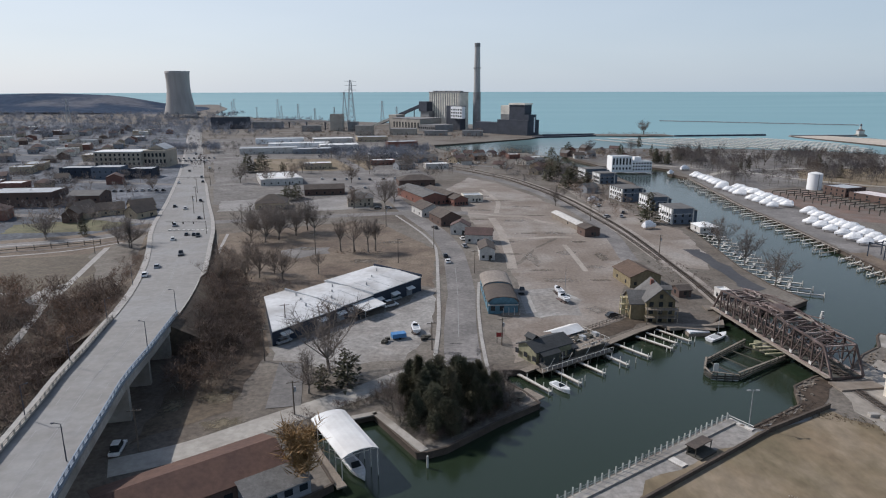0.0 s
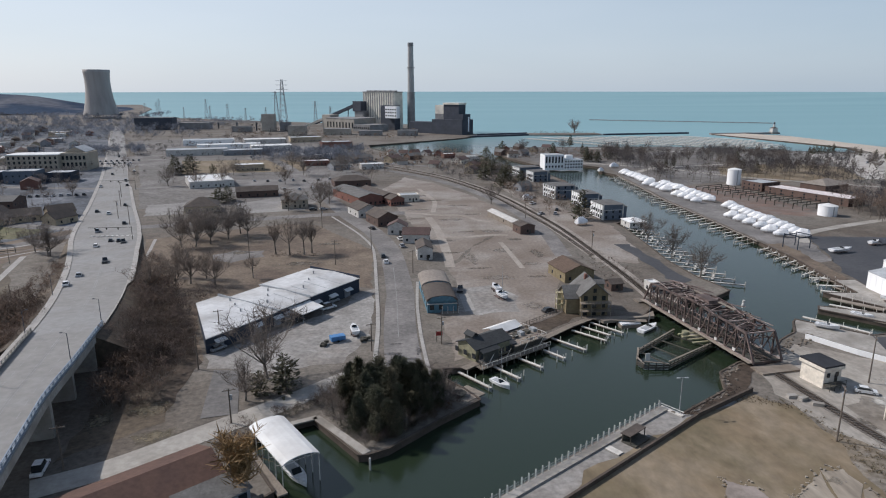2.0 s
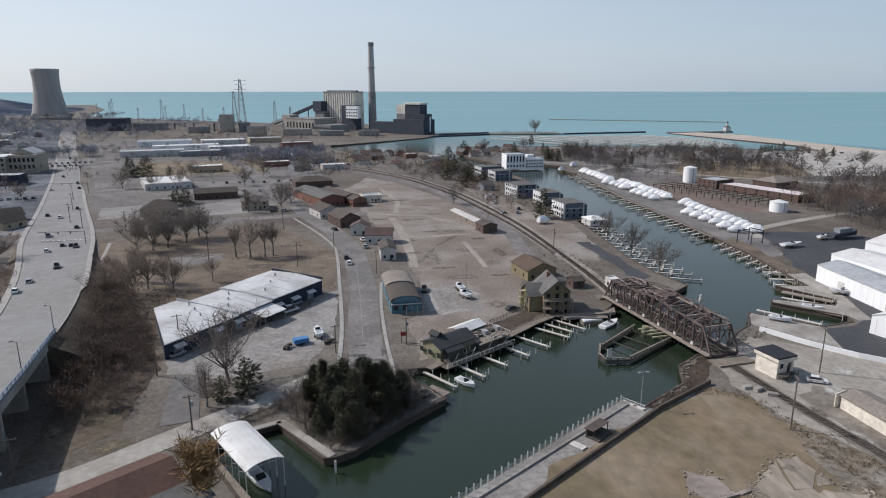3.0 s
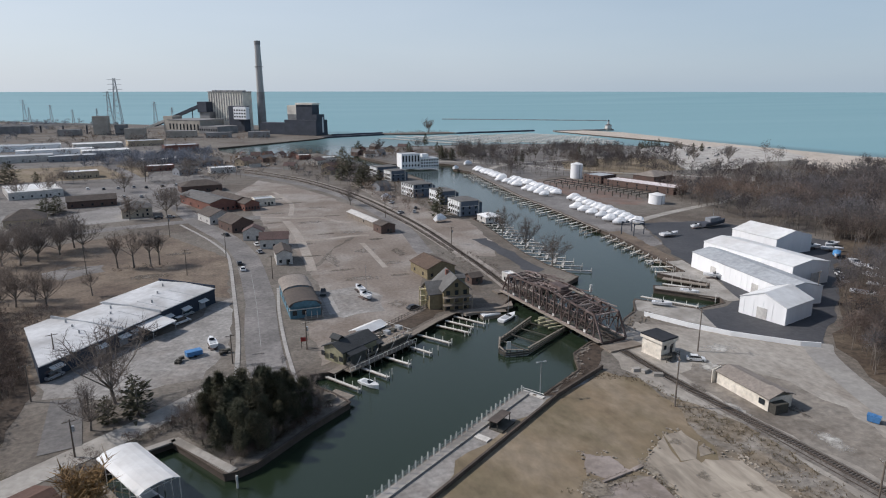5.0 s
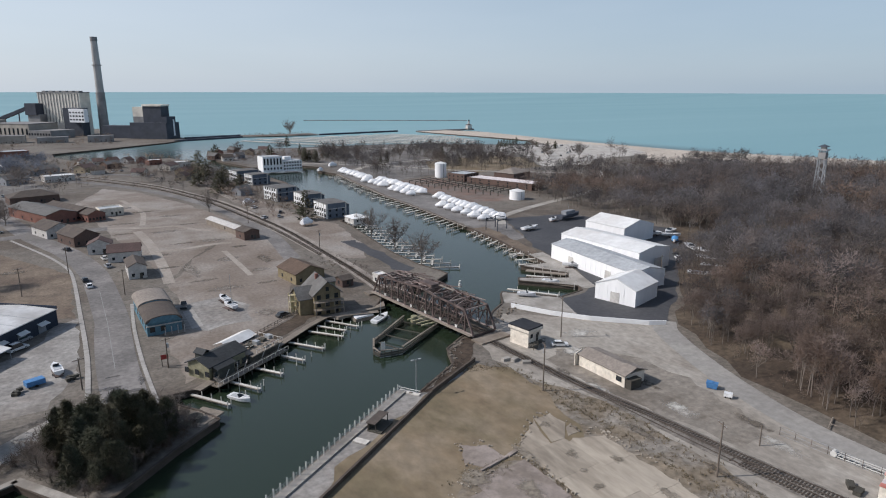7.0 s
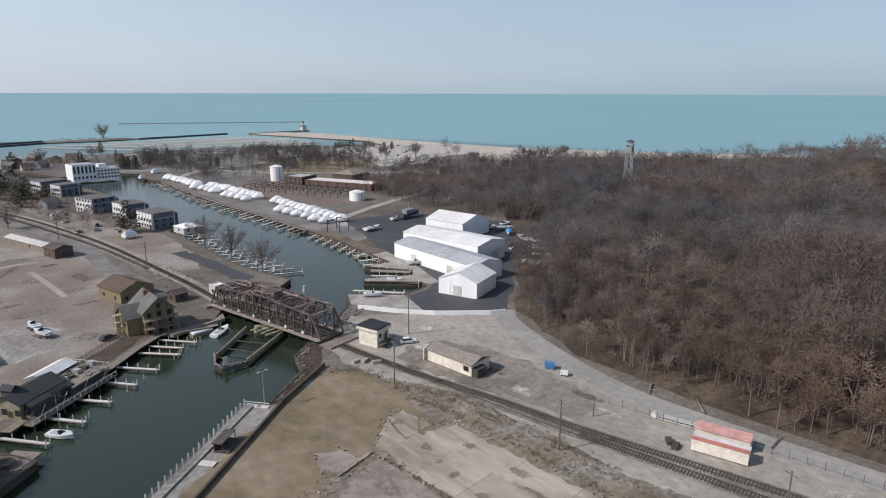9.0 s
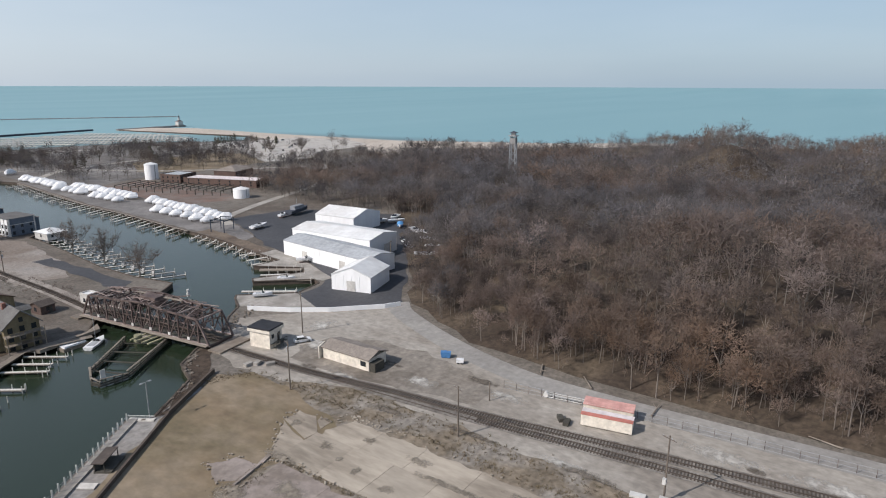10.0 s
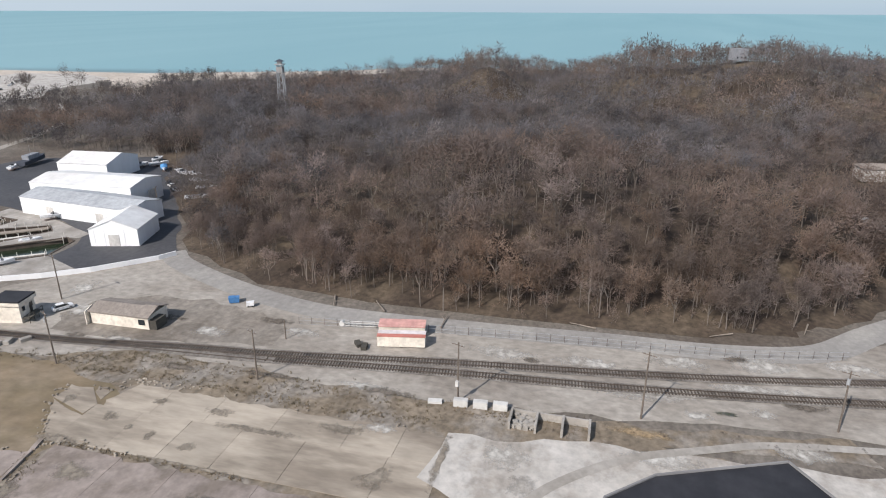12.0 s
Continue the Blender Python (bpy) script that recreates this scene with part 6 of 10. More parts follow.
def restaurant():
    t = thing("waterfront_restaurant", 30.6, 157, 0, 33, "grey-brown waterfront restaurant on piles with a roof deck", "building")
    part("wall", Mesh().box(-10.5, -3.0, -0.4, 1.5, 4.0, 3.6), OLIVE, t)
    part("roof", Mesh().gable(-10.5, -3.0, 1.5, 4.0, 3.6, 1.5, 0.5, 0.25), SLATE, t)
    part("gable", Mesh().add([(-10.5, -3.0, 3.6), (-10.5, 4.0, 3.6), (-10.5, 0.5, 5.1)], [(2, 1, 0)]), OLIVE, t)
    part("front_wing", Mesh().box(-9.5, -4.6, -0.4, -4.0, -3.0, 3.0), DECK_DARK, t)
    part("wing_roof", Mesh().add([(-9.8, -5.0, 2.9), (-3.7, -5.0, 2.9), (-3.7, -2.6, 3.9), (-9.8, -2.6, 3.9)], [(0, 1, 2, 3)]), SLATE, t)
    part("dormer", Mesh().box(-8.6, 0.6, 3.6, -6.6, 3.4, 5.6), DECK_DARK, t)
    part("dormer_roof", Mesh().gable(-8.6, 0.6, -6.6, 3.4, 5.6, 0.7, 0.3, 0.15, "y"), SLATE, t)
    part("deck", Mesh().box(1.5, -5.5, 1.9, 13, 4.5, 2.2), WOOD, t)
    part("lower_wall", Mesh().box(1.5, -4.6, -0.4, 12.6, 4.2, 1.9), DARK_WOOD, t)
    rr = random.Random(12)
    for k in range(16):
        x, y = rr.uniform(2.5, 12), rr.uniform(-4.6, 3.6)
        part("deck_table", Mesh().box(x - 0.7, y - 0.4, 2.85, x + 0.7, y + 0.4, 2.95).box(x - 0.1, y - 0.1, 2.2, x + 0.1, y + 0.1, 2.85), (DARK_WOOD, WOOD, PALE_DOCK, RUST)[k % 4], t)
    for k in range(8):
        part("truss_post", Mesh().beam((-11.5 + 3.1 * k, -5.7, 0.1), (-9.9 + 3.1 * k, -5.7, 2.2), 0.12, 0.12), PALE_DOCK if k % 2 else DARK_WOOD, t)
    part("lower_deck", Mesh().box(-12, -7.2, -0.2, 13, -4.5, 0.1), WOOD, t)
    for x0, y0, x1, y1, z in ((3, -5.5, 13, -5.5, 2.2), (13, -5.5, 13, 4.5, 2.2), (-12, -7.2, 13, -7.2, 0.1)):
        part("deck_rail", Mesh().beam((x0, y0, z + 1.0), (x1, y1, z + 1.0), 0.1, 0.1), PALE_DOCK, t)
        n = int(max(abs(x1 - x0), abs(y1 - y0)) / 1.6)
        for k in range(n + 1):
            u = k / n
            part("rail_post", Mesh().box(-0.05, -0.05, z, 0.05, 0.05, z + 1.0, 0, (x0 + (x1 - x0) * u, y0 + (y1 - y0) * u, 0)), PALE_DOCK, t)
    for k in range(10):
        part("timber", Mesh().tube((-11.5 + k * 2.7, -7.0, -4), (-11.5 + k * 2.7, -7.0, 0), 0.18, 0.18, 6), DARK_WOOD, t)
    windows(t, -11, 3, 1.9, 6, -4.53, 1.5, 1.3)
    windows(t, -4.5, 5.5, 1.9, 3, -11.03, 1.3, 1.3, "x")
    part("stair", Mesh().add([(-11, -7.2, 0.1), (-9.6, -7.2, 0.1), (-9.6, -4.6, 1.4), (-11, -4.6, 1.4)], [(0, 1, 2, 3)]), WOOD, t)
    for k in range(4):
        part("roof_unit", Mesh().box(5 + k * 2.4, -1.5, 2.2, 6.4 + k * 2.4, 0.2, 3.0 + 0.2 * (k % 2)), STEEL if k % 2 else DARK_WOOD, t)
    c = thing("white_canopy", 33.5, 165.5, 0, 35, "white peaked canopy with open sides", "canopy")
    part("roof", Mesh().gable(-5, -2.5, 5, 2.5, 2.8, 1.0, 0.3, 0.1), WHITE_ROOF, c)
    part("side_curtain", Mesh().box(-4.9, -2.45, 0.2, 4.9, -2.38, 2.4), NAVY, c)
    part("end_curtain", Mesh().box(4.85, -2.4, 0.2, 4.92, 2.4, 2.6), HULL_BLUE, c)
    for x in (-4.9, 4.9):
        for y in (-2.4, 2.4):
            part("post", Mesh().tube((x, y, 0), (x, y, 2.6), 0.06, 0.06, 6), STEEL, c)
    part("counter", Mesh().box(-4, -1, 0, 4, 1, 1.4), NAVY, c)


restaurant()


def boathouse():
    t = thing("boathouse", -19.1, 109.2, 0, -59.5, "open boathouse with a pale curved roof on steel posts", "boathouse")
    L, w, h = 16.4, 7.2, 4.3
    m, k = Mesh(), 6
    for x in (-L / 2, L / 2):
        for i in range(k + 1):
            u = i / k
            m.v.append((x, -w / 2 + w * u, h + 0.85 * math.sin(math.pi * u) ** 0.6))
        for i in range(k + 1):
            u = i / k
            m.v.append((x, -w / 2 + w * u, h - 0.12 + 0.85 * math.sin(math.pi * u) ** 0.6))
    s = 2 * (k + 1)
    for i in range(k):
        m.f += [(i, s + i, s + i + 1, i + 1), (k + 1 + i, k + 2 + i, s + k + 2 + i, s + k + 1 + i)]
        for e in (0, s):
            m.f.append((e + i, e + i + 1, e + k + 2 + i, e + k + 1 + i))
    m.f += [(0, k + 1, s + k + 1, s), (k, s + k, s + 2 * k + 1, 2 * k + 1)]
    part("roof", m, WHITE_ROOF, t)
    for i in range(6):
        x = -L / 2 + 0.3 + i * (L - 0.6) / 5
        for y in (-w / 2 + 0.1, w / 2 - 0.1):
            part("post", Mesh().tube((x, y, -3), (x, y, h), 0.1, 0.1, 6), PALE_DOCK, t)
        part("truss", Mesh().beam((x, -w / 2, h), (x, w / 2, h), 0.12, 0.12), PALE_DOCK, t)
    for y in (-w / 2 + 0.1, w / 2 - 0.1):
        part("eave_beam", Mesh().beam((-L / 2, y, h - 0.1), (L / 2, y, h - 0.1), 0.15, 0.25), PALE_DOCK, t)
        for i in range(5):
            x = -L / 2 + 0.3 + i * (L - 0.6) / 5
            part("brace", Mesh().beam((x, y, h - 1.6), (x + (L - 0.6) / 5, y, h - 0.2), 0.07, 0.07), STEEL, t)
    part("side_dock", Mesh().box(-L / 2, -w / 2 - 1.6, -0.5, L / 2 + 1.5, -w / 2 + 0.2, -0.2), WOOD, t)


boathouse()


def brown_roof_building():
    t = thing("creekside_building", -41, 97.5, 0, 37, "long low building with a rust-brown roof by the creek", "building")
    part("wall", Mesh().box(-17, -6.5, -0.5, 12, 6, 3.6), BRICK_DARK, t)
    part("roof", Mesh().gable(-17, -6.5, 12, 6, 3.6, 2.2, 0.5, 0.25), mat("rust_brown_roof", (0.115, 0.066, 0.05), (0.09, 0.052, 0.042), fine=1.0, big=0.2), t)
    for xx in (12, -17):
        part("gable", Mesh().add([(xx, -6.5, 3.6), (xx, 6, 3.6), (xx, -0.25, 5.8)], [(0, 1, 2)]), SIDING, t)
    part("annex", Mesh().box(3, -11.5, -0.5, 14, -6.5, 3.0), GREY_SIDING, t)
    part("annex_roof", Mesh().add([(2.6, -12, 2.9), (14.4, -12, 2.9), (14.4, -6.3, 4.0), (2.6, -6.3, 4.0)], [(0, 1, 2, 3)]), SHINGLE_GREY, t)
    windows(t, 3, 14, 1.7, 4, -11.53, 1.5, 1.2)
    windows(t, -17, 3, 1.7, 6, -6.53, 1.5, 1.2)


brown_roof_building()

# houses on the water by the marina channel
GREY_DARK = mat("slate_blue_siding", (0.125, 0.150, 0.190), (0.10, 0.125, 0.16), fine=1.0, big=0.2)


def condo(x, y, w, d, h, rot):
    t = thing("waterfront_home", x, y, 0, rot, "grey three-storey waterfront home with white corner posts and dark windows", "house", "row of homes on the water")
    part("wall", Mesh().box(-w / 2, -d / 2, -0.2, w / 2, d / 2, h), GREY_DARK, t)
    part("roof", Mesh().hip(-w / 2, -d / 2, w / 2, d / 2, h, 0.5, 0.6), SHINGLE_GREY, t)
    part("facade", Mesh().box(-w / 2 - 0.14, -d / 2, 0.3, -w / 2 - 0.01, d / 2, h - 0.05), WHITE_WALL, t)
    part("rear_block", Mesh().box(w / 2 - 3.2, -d / 2 + 2, -0.2, w / 2 + 3.0, d / 2 + 3, h - 1.6), GREY_DARK, t)
    part("rear_roof", Mesh().hip(w / 2 - 3.2, -d / 2 + 2, w / 2 + 3.0, d / 2 + 3, h - 1.6, 0.8, 0.5), SHINGLE_GREY, t)
    for k in range(6):
        u = -w / 2 + 0.2 + (w - 0.4) * k / 5
        if k in (0, 5):
            part("corner_post", Mesh().box(u - 0.25, -d / 2 - 0.35, 0, u + 0.25, -d / 2 - 0.02, h), PAINT_WHITE, t)
        v = -d / 2 + 0.2 + (d - 0.4) * k / 5
        part("corner_post", Mesh().box(-w / 2 - 0.35, v - 0.15, 0, -w / 2 - 0.02, v + 0.15, h), PAINT_WHITE, t)
    for z in (1.5, 4.4, 7.2):
        if z + 1 < h:
            windows(t, -w / 2, w / 2, z, 3, -d / 2 - 0.03, 1.1, 1.5)
            windows(t, -d / 2 + 0.6, d / 2 - 0.6, z, 5, -w / 2 - 0.16, 1.3, 1.7, "x")
    part("belt", Mesh().box(-w / 2 - 0.1, -d / 2 - 0.12, h * 0.62, w / 2 + 0.1, -d / 2, h * 0.62 + 0.25), PAINT_WHITE, t)


condo(122.5, 329, 11.5, 15.5, 8.2, 6)
condo(122.5, 366, 10.5, 15.5, 8.0, 6)
condo(115, 396, 14, 16.5, 8.4, 12)
condo(119, 470, 12, 12, 7.8, 12)
condo(117, 497, 18, 13, 7.8, 12)
house(128.5, 306, 9, 10, 2.8, 5, "hip", 1.6, SIDING, WHITE_ROOF, "small pavilion with a pale hip roof by the docks", "x", 1, 2, "pavilion", "pavilion")


def white_building():
    t = thing("harbour_building", 157, 541, 0, 4, "white harbour building with tall windows and flat roofs", "building")
    part("wall", Mesh().box(-19, -8, -0.2, 1, 8, 14.0), WHITE_WALL, t)
    part("roof", Mesh().box(-18.6, -7.6, 13.9, 0.6, 7.6, 14.15), GREY_ROOF, t)
    part("wing", Mesh().box(1, -10, -0.2, 21, 6, 9.5), WHITE_WALL, t)
    part("wing_roof", Mesh().box(1.4, -9.6, 9.4, 20.6, 5.6, 9.62), GREY_ROOF, t)
    windows(t, -19, 1, 9.5, 6, -8.03, 1.6, 6)
    windows(t, -19, 1, 3.0, 6, -8.03, 1.6, 2)
    for z in (2.2, 5.0, 7.8):
        windows(t, 1, 21, z, 7, -10.03, 1.6, 1.5)
    part("penthouse", Mesh().box(5, -4, 9.6, 12, 3, 13), WHITE_WALL, t)
    t.scale = (0.84, 0.84, 0.9)


white_building()

# ---- railway yard ----
def hut():
    t = thing("yard_hut", 103.4, 129.8, 0, 12, "two-storey cream block hut with a dark flat roof", "hut")
    part("wall", Mesh().box(-2.6, -3.2, -0.2, 2.6, 3.2, 5.2), CREAM, t)
    part("roof", Mesh().box(-3.0, -3.6, 5.2, 3.0, 3.6, 5.6), BLACK_ROOF, t)
    part("fascia", Mesh().box(-3.05, -3.65, 4.4, 3.05, 3.65, 5.19), CREAM, t)
    part("stair_landing", Mesh().box(-2.6, -5.1, 1.2, 2.4, -3.2, 1.35), DARK_WOOD, t)
    for k in range(4):
        part("landing_post", Mesh().box(-2.55 + k * 1.6, -5.05, 0, -2.45 + k * 1.6, -4.95, 2.3), DARK_WOOD, t)
    part("landing_rail", Mesh().box(-2.6, -5.08, 2.2, 2.4, -5.0, 2.3), DARK_WOOD, t)
    windows(t, -2.6, 2.6, 3.2, 2, -3.23, 0.9, 1.1)
    windows(t, -3.2, 3.2, 3.2, 2, 2.63, 0.9, 1.1, "x")
    part("door", Mesh().box(0.6, -3.28, 1.35, 1.5, -3.18, 3.4), DARK_WOOD, t)


hut()


def pump_house():
    t = thing("yard_building", 109.6, 103.2, 0, -88, "long cream block building with a low brown roof", "building")
    part("wall", Mesh().box(-8, -3.4, -0.2, 7, 3.4, 3.1), CREAM, t)
    part("roof", Mesh().gable(-8, -3.4, 4.5, 3.4, 3.1, 0.9, 0.4, 0.2), PALE_SHINGLE, t)
    part("gable", Mesh().add([(-8, -3.4, 3.1), (-8, 3.4, 3.1), (-8, 0, 4.0)], [(2, 1, 0)]), CREAM, t)
    part("end_gable", Mesh().gable(4.5, -3.6, 7.2, 3.6, 3.1, 1.2, 0.3, 0.2), PALE_SHINGLE, t)
    part("lean_to", Mesh().box(7, -3.2, 0, 8.8, 0.4, 2.3), DARK_WOOD, t)
    part("wing_wall", Mesh().add([(-8.6, -4.4, 0), (-8.4, -4.4, 0), (-8.4, -2.0, 0), (-8.6, -2.0, 0), (-8.6, -4.4, 3.3), (-8.4, -4.4, 3.3), (-8.4, -2.0, 4.0), (-8.6, -2.0, 4.0)],
                                 [(0, 1, 5, 4), (1, 2, 6, 5), (2, 3, 7, 6), (3, 0, 4, 7), (4, 5, 6, 7)]), CREAM, t)
    windows(t, 3.5, 7, 1.7, 1, -3.43, 1.6, 1.3)


pump_house()


def boat_shed(name, corner, length_to, depth, h, rise, roofmat, label, ridge="along", doors=1, over=0.2):
    """A white metal boat shed; one long wall runs from corner to length_to, its depth to the left of that."""
    a, b = Vector(corner), Vector(length_to)
    d = b - a
    L = d.length
    t = thing(name, a.x, a.y, 0, math.degrees(math.atan2(d.y, d.x)), label, "boat shed", "white boat sheds")
    part("wall", Mesh().box(0, 0, -0.2, L, depth, h), WHITE_WALL, t)
    part("roof", Mesh().gable(0, 0, L, depth, h, rise, over, 0.15, "x" if ridge == "along" else "y"), roofmat, t)
    for u in (0, 1):
        if ridge == "along":
            g = Mesh().add([(u * L, 0, h), (u * L, depth, h), (u * L, depth / 2, h + rise)], [(0, 1, 2) if u else (2, 1, 0)])
        else:
            g = Mesh().add([(0, u * depth, h), (L, u * depth, h), (L / 2, u * depth, h + rise)], [(2, 1, 0) if u else (0, 1, 2)])
        part("gable", g, WHITE_WALL, t)
    rib = Mesh().box(-0.06, -0.06, 0, 0.06, 0.0, h).data("rib", WHITE_WALL)
    for k in range(int(L / 3)):
        part("rib", rib, None, t, at=pose(k * 3 + 1.5, -0.003, 0))
    for k in range(doors):
        u = L * (k + 0.6) / (doors + 0.2)
        part("door", Mesh().box(u - 1.6, -0.1, 0, u + 1.6, -0.004, min(3.6, h - 0.6)), SIDING, t)
    return t


boat_shed("boat_shed", (147.6, 149.0), (151.6, 135.0), 15.5, 5.4, 2.9, WHITE_ROOF, "small white gabled boat shed", "across", 1)
boat_shed("boat_shed", (169.0, 197.0), (164.8, 148.5), 14.5, 6.0, 1.6, GREY_ROOF, "white boat shed with a grey low-pitched roof", "along", 2)
boat_shed("boat_shed", (180.2, 204.0), (183.2, 163.0), 18.5, 7.8, 1.6, WHITE_ROOF, "large white boat shed with a white roof", "along", 1)
boat_shed("boat_shed", (210.5, 221.5), (212.8, 199.0), 21.5, 7.2, 2.8, WHITE_ROOF, "white boat shed with a pale gabled roof", "along", 1)
part("end_door", Mesh().box(-2.2, -0.05, 0, 2.2, 0.12, 5.0), SIDING, thing("shed_end_door", 193, 162.2, 0, 184, "large roller door in the boat shed end wall", "door"))


# ---- power plant ----
def cooling_tower():
    t = thing("cooling_tower", -640, 1590, 0, 0, "tall grey-brown concrete hyperbolic cooling tower", "cooling tower")
    m = Mesh()
    seg = 64
    prof = [(9, 38.0), (20, 35.0), (35, 31.6), (50, 29.0), (65, 27.2), (80, 26.6), (92, 26.9), (103, 27.9), (109.5, 28.6)]
    inner = [(109.5, 27.6), (92, 25.9), (70, 25.9), (40, 29)]
    for z, r in prof + inner:
        m.v += [(r * math.cos(2 * math.pi * i / seg), r * math.sin(2 * math.pi * i / seg), z) for i in range(seg)]
    m.f = [(k * seg + i, k * seg + (i + 1) % seg, (k + 1) * seg + (i + 1) % seg, (k + 1) * seg + i) for k in range(len(prof) + len(inner) - 1) for i in range(seg)]
    sh = part("shell", m, TOWER, t)
    for poly in sh.data.polygons:
        poly.use_smooth = True
    for k in range(40):
        a, b = 2 * math.pi * k / 40, 2 * math.pi * (k + 0.5) / 40
        part("leg", Mesh().beam((40 * math.cos(a), 40 * math.sin(a), 0), (38 * math.cos(b), 38 * math.sin(b), 9.2), 1.0, 1.0), TOWER, t)
    part("basin", Mesh().tube((0, 0, -0.5), (0, 0, 2.0), 42, 42, 48), PLANT_GREY, t)


cooling_tower()


def stack():
    t = thing("smokestack", 57, 1090, 0, 0, "tall grey concrete smokestack with dark top band", "smokestack")
    part("shaft", Mesh().tube((0, 0, 0), (0, 0, 139), 6.4, 4.4, 24), STACK, t)
    part("lip", Mesh().tube((0, 0, 134), (0, 0, 140), 4.75, 4.75, 24), PLANT_GREY, t)
    for z in (60, 100):
        part("gallery", Mesh().tube((0, 0, z), (0, 0, z + 1.2), 6.4, 6.4, 24), PLANT_GREY, t)
    part("lower_shaft", Mesh().tube((0, 0, 0), (0, 0, 62), 6.75, 6.1, 24), PLANT_GREY, t)


stack()


def boiler_house():
    t = thing("boiler_house", 6, 1118, 0, -45, "huge ribbed tan boiler house with dark lower blocks", "power plant")
    part("wall", Mesh().box(-42, 0, 0, 33, 20, 61), PLANT_TAN, t)
    rib = Mesh().box(-0.5, -0.6, 16, 0.5, 0, 60.5).data("rib", PLANT_GREY)
    for k in range(14):
        part("rib", rib, None, t, at=pose(-40 + k * 5.4, 0, 0))
    part("roof", Mesh().box(-42.5, -0.8, 61, 33.5, 20.5, 62.4), PLANT_GREY, t)
    for k in range(6):
        part("roof_vent", Mesh().box(-38 + k * 12, 5, 62.4, -31 + k * 12, 12, 64.2), PLANT_GREY, t)
    part("dark_block", Mesh().box(14, -14, 0, 46, -0.8, 40), PLANT_DARK, t)
    box = part("white_block", Mesh().box(32, -22, 20, 58, -14.2, 39), WHITE_WALL, t, "white louvred filter block")
    for z in (24, 29, 34):
        windows(t, 32, 58, z, 5, -22.1, 3.0, 2.2)
    part("transfer_tower", Mesh().box(-52, -12, 0, -30, 6, 30), PLANT_GREY, t)
    part("transfer_head", Mesh().box(-54, -14, 29, -34, 6, 46), PLANT_DARK, t)
    part("conveyor", Mesh().beam((-44, -6, 43), (-150, -20, 6), 5.0, 5.0), PLANT_DARK, t, "long inclined dark conveyor gallery")
    for u in (0.25, 0.5, 0.75):
        p = Vector((-44, -6, 43)).lerp(Vector((-150, -20, 6)), u)
        part("conveyor_leg", Mesh().beam((p.x, p.y - 2, 0), (p.x, p.y, p.z), 1.2, 1.2), PLANT_DARK, t)
    part("turbine_hall", Mesh().box(-60, -70, 0, 8, -20, 19), PLANT_DULL, t)
    part("hall_roof", Mesh().box(-60.5, -70.5, 19, 8.5, -19.5, 20), PLANT_GREY, t)
    windows(t, -60, 8, 9, 9, -70.1, 3.0, 9)
    part("office", Mesh().box(8, -72, 0, 46, -30, 11), PLANT_GREY, t)
    windows(t, 8, 46, 6, 8, -72.1, 2.6, 3)
    part("hopper", Mesh().box(-82, -60, 0, -62, -40, 24), PLANT_DULL, t)
    part("feeder", Mesh().beam((-70, -52, 22), (-110, -74, 4), 3.6, 3.6), PLANT_TAN, t)


boiler_house()


def old_units():
    t = thing("old_boiler_house", 112, 985, 0, -42, "black and tan old boiler house beside the harbour", "power plant")
    part("wall", Mesh().box(-26, -14, 0, 30, 16, 22), PLANT_DARK, t)
    part("tall_block", Mesh().box(-8, -8, 22, 20, 10, 44), PLANT_DARK, t)
    part("tall_roof", Mesh().box(-9, -9, 44, 21, 11, 46.5), PLANT_TAN, t)
    part("tan_block", Mesh().box(-24, -8, 30, -8.2, 8, 43), PLANT_TAN, t)
    part("under_block", Mesh().box(-24, -8, 22, -8.2, 8, 29.8), PLANT_GREY, t)
    part("side_block", Mesh().box(20.2, -10, 22, 29, 10, 30), PLANT_DARK, t)
    part("low_wing", Mesh().box(-72, -12, 0, -26.2, 10, 17), PLANT_DARK, t)
    part("white_post", Mesh().box(30.1, 2, 4, 30.5, 5, 26), WHITE_WALL, t)


old_units()
for x, y, w, d, h, m_ in ((-175, 1075, 20, 18, 27, PLANT_DULL), (-150, 1085, 16, 14, 14, PLANT_GREY), (-118, 975, 26, 14, 14, PLANT_DULL), (-60, 985, 40, 20, 9, PLANT_DULL), (-10, 965, 34, 14, 7, PLANT_GREY), (44, 952, 30, 16, 8, PLANT_GREY), (-215, 1060, 30, 12, 9, PLANT_GREY)):
    house(x, y, w, d, h, -3, "flat", 0, m_, PLANT_GREY, "low plant building beside the power station", "x", 1, 5, "plant_building", "building", "plant outbuildings")
cv = thing("coal_conveyor", -180, 1080, 0, 0, "long low dark conveyor bridge to the coal yard", "conveyor")
part("gallery", Mesh().beam((0, 0, 15), (-230, 200, 7), 3, 2.4), PLANT_GREY, cv)
for k in range(6):
    p = Vector((0, 0, 15)).lerp(Vector((-230, 200, 7)), (k + 0.5) / 6)
    part("trestle", Mesh().beam((p.x, p.y, 0), (p.x, p.y, p.z), 2, 2), PLANT_DARK, cv)


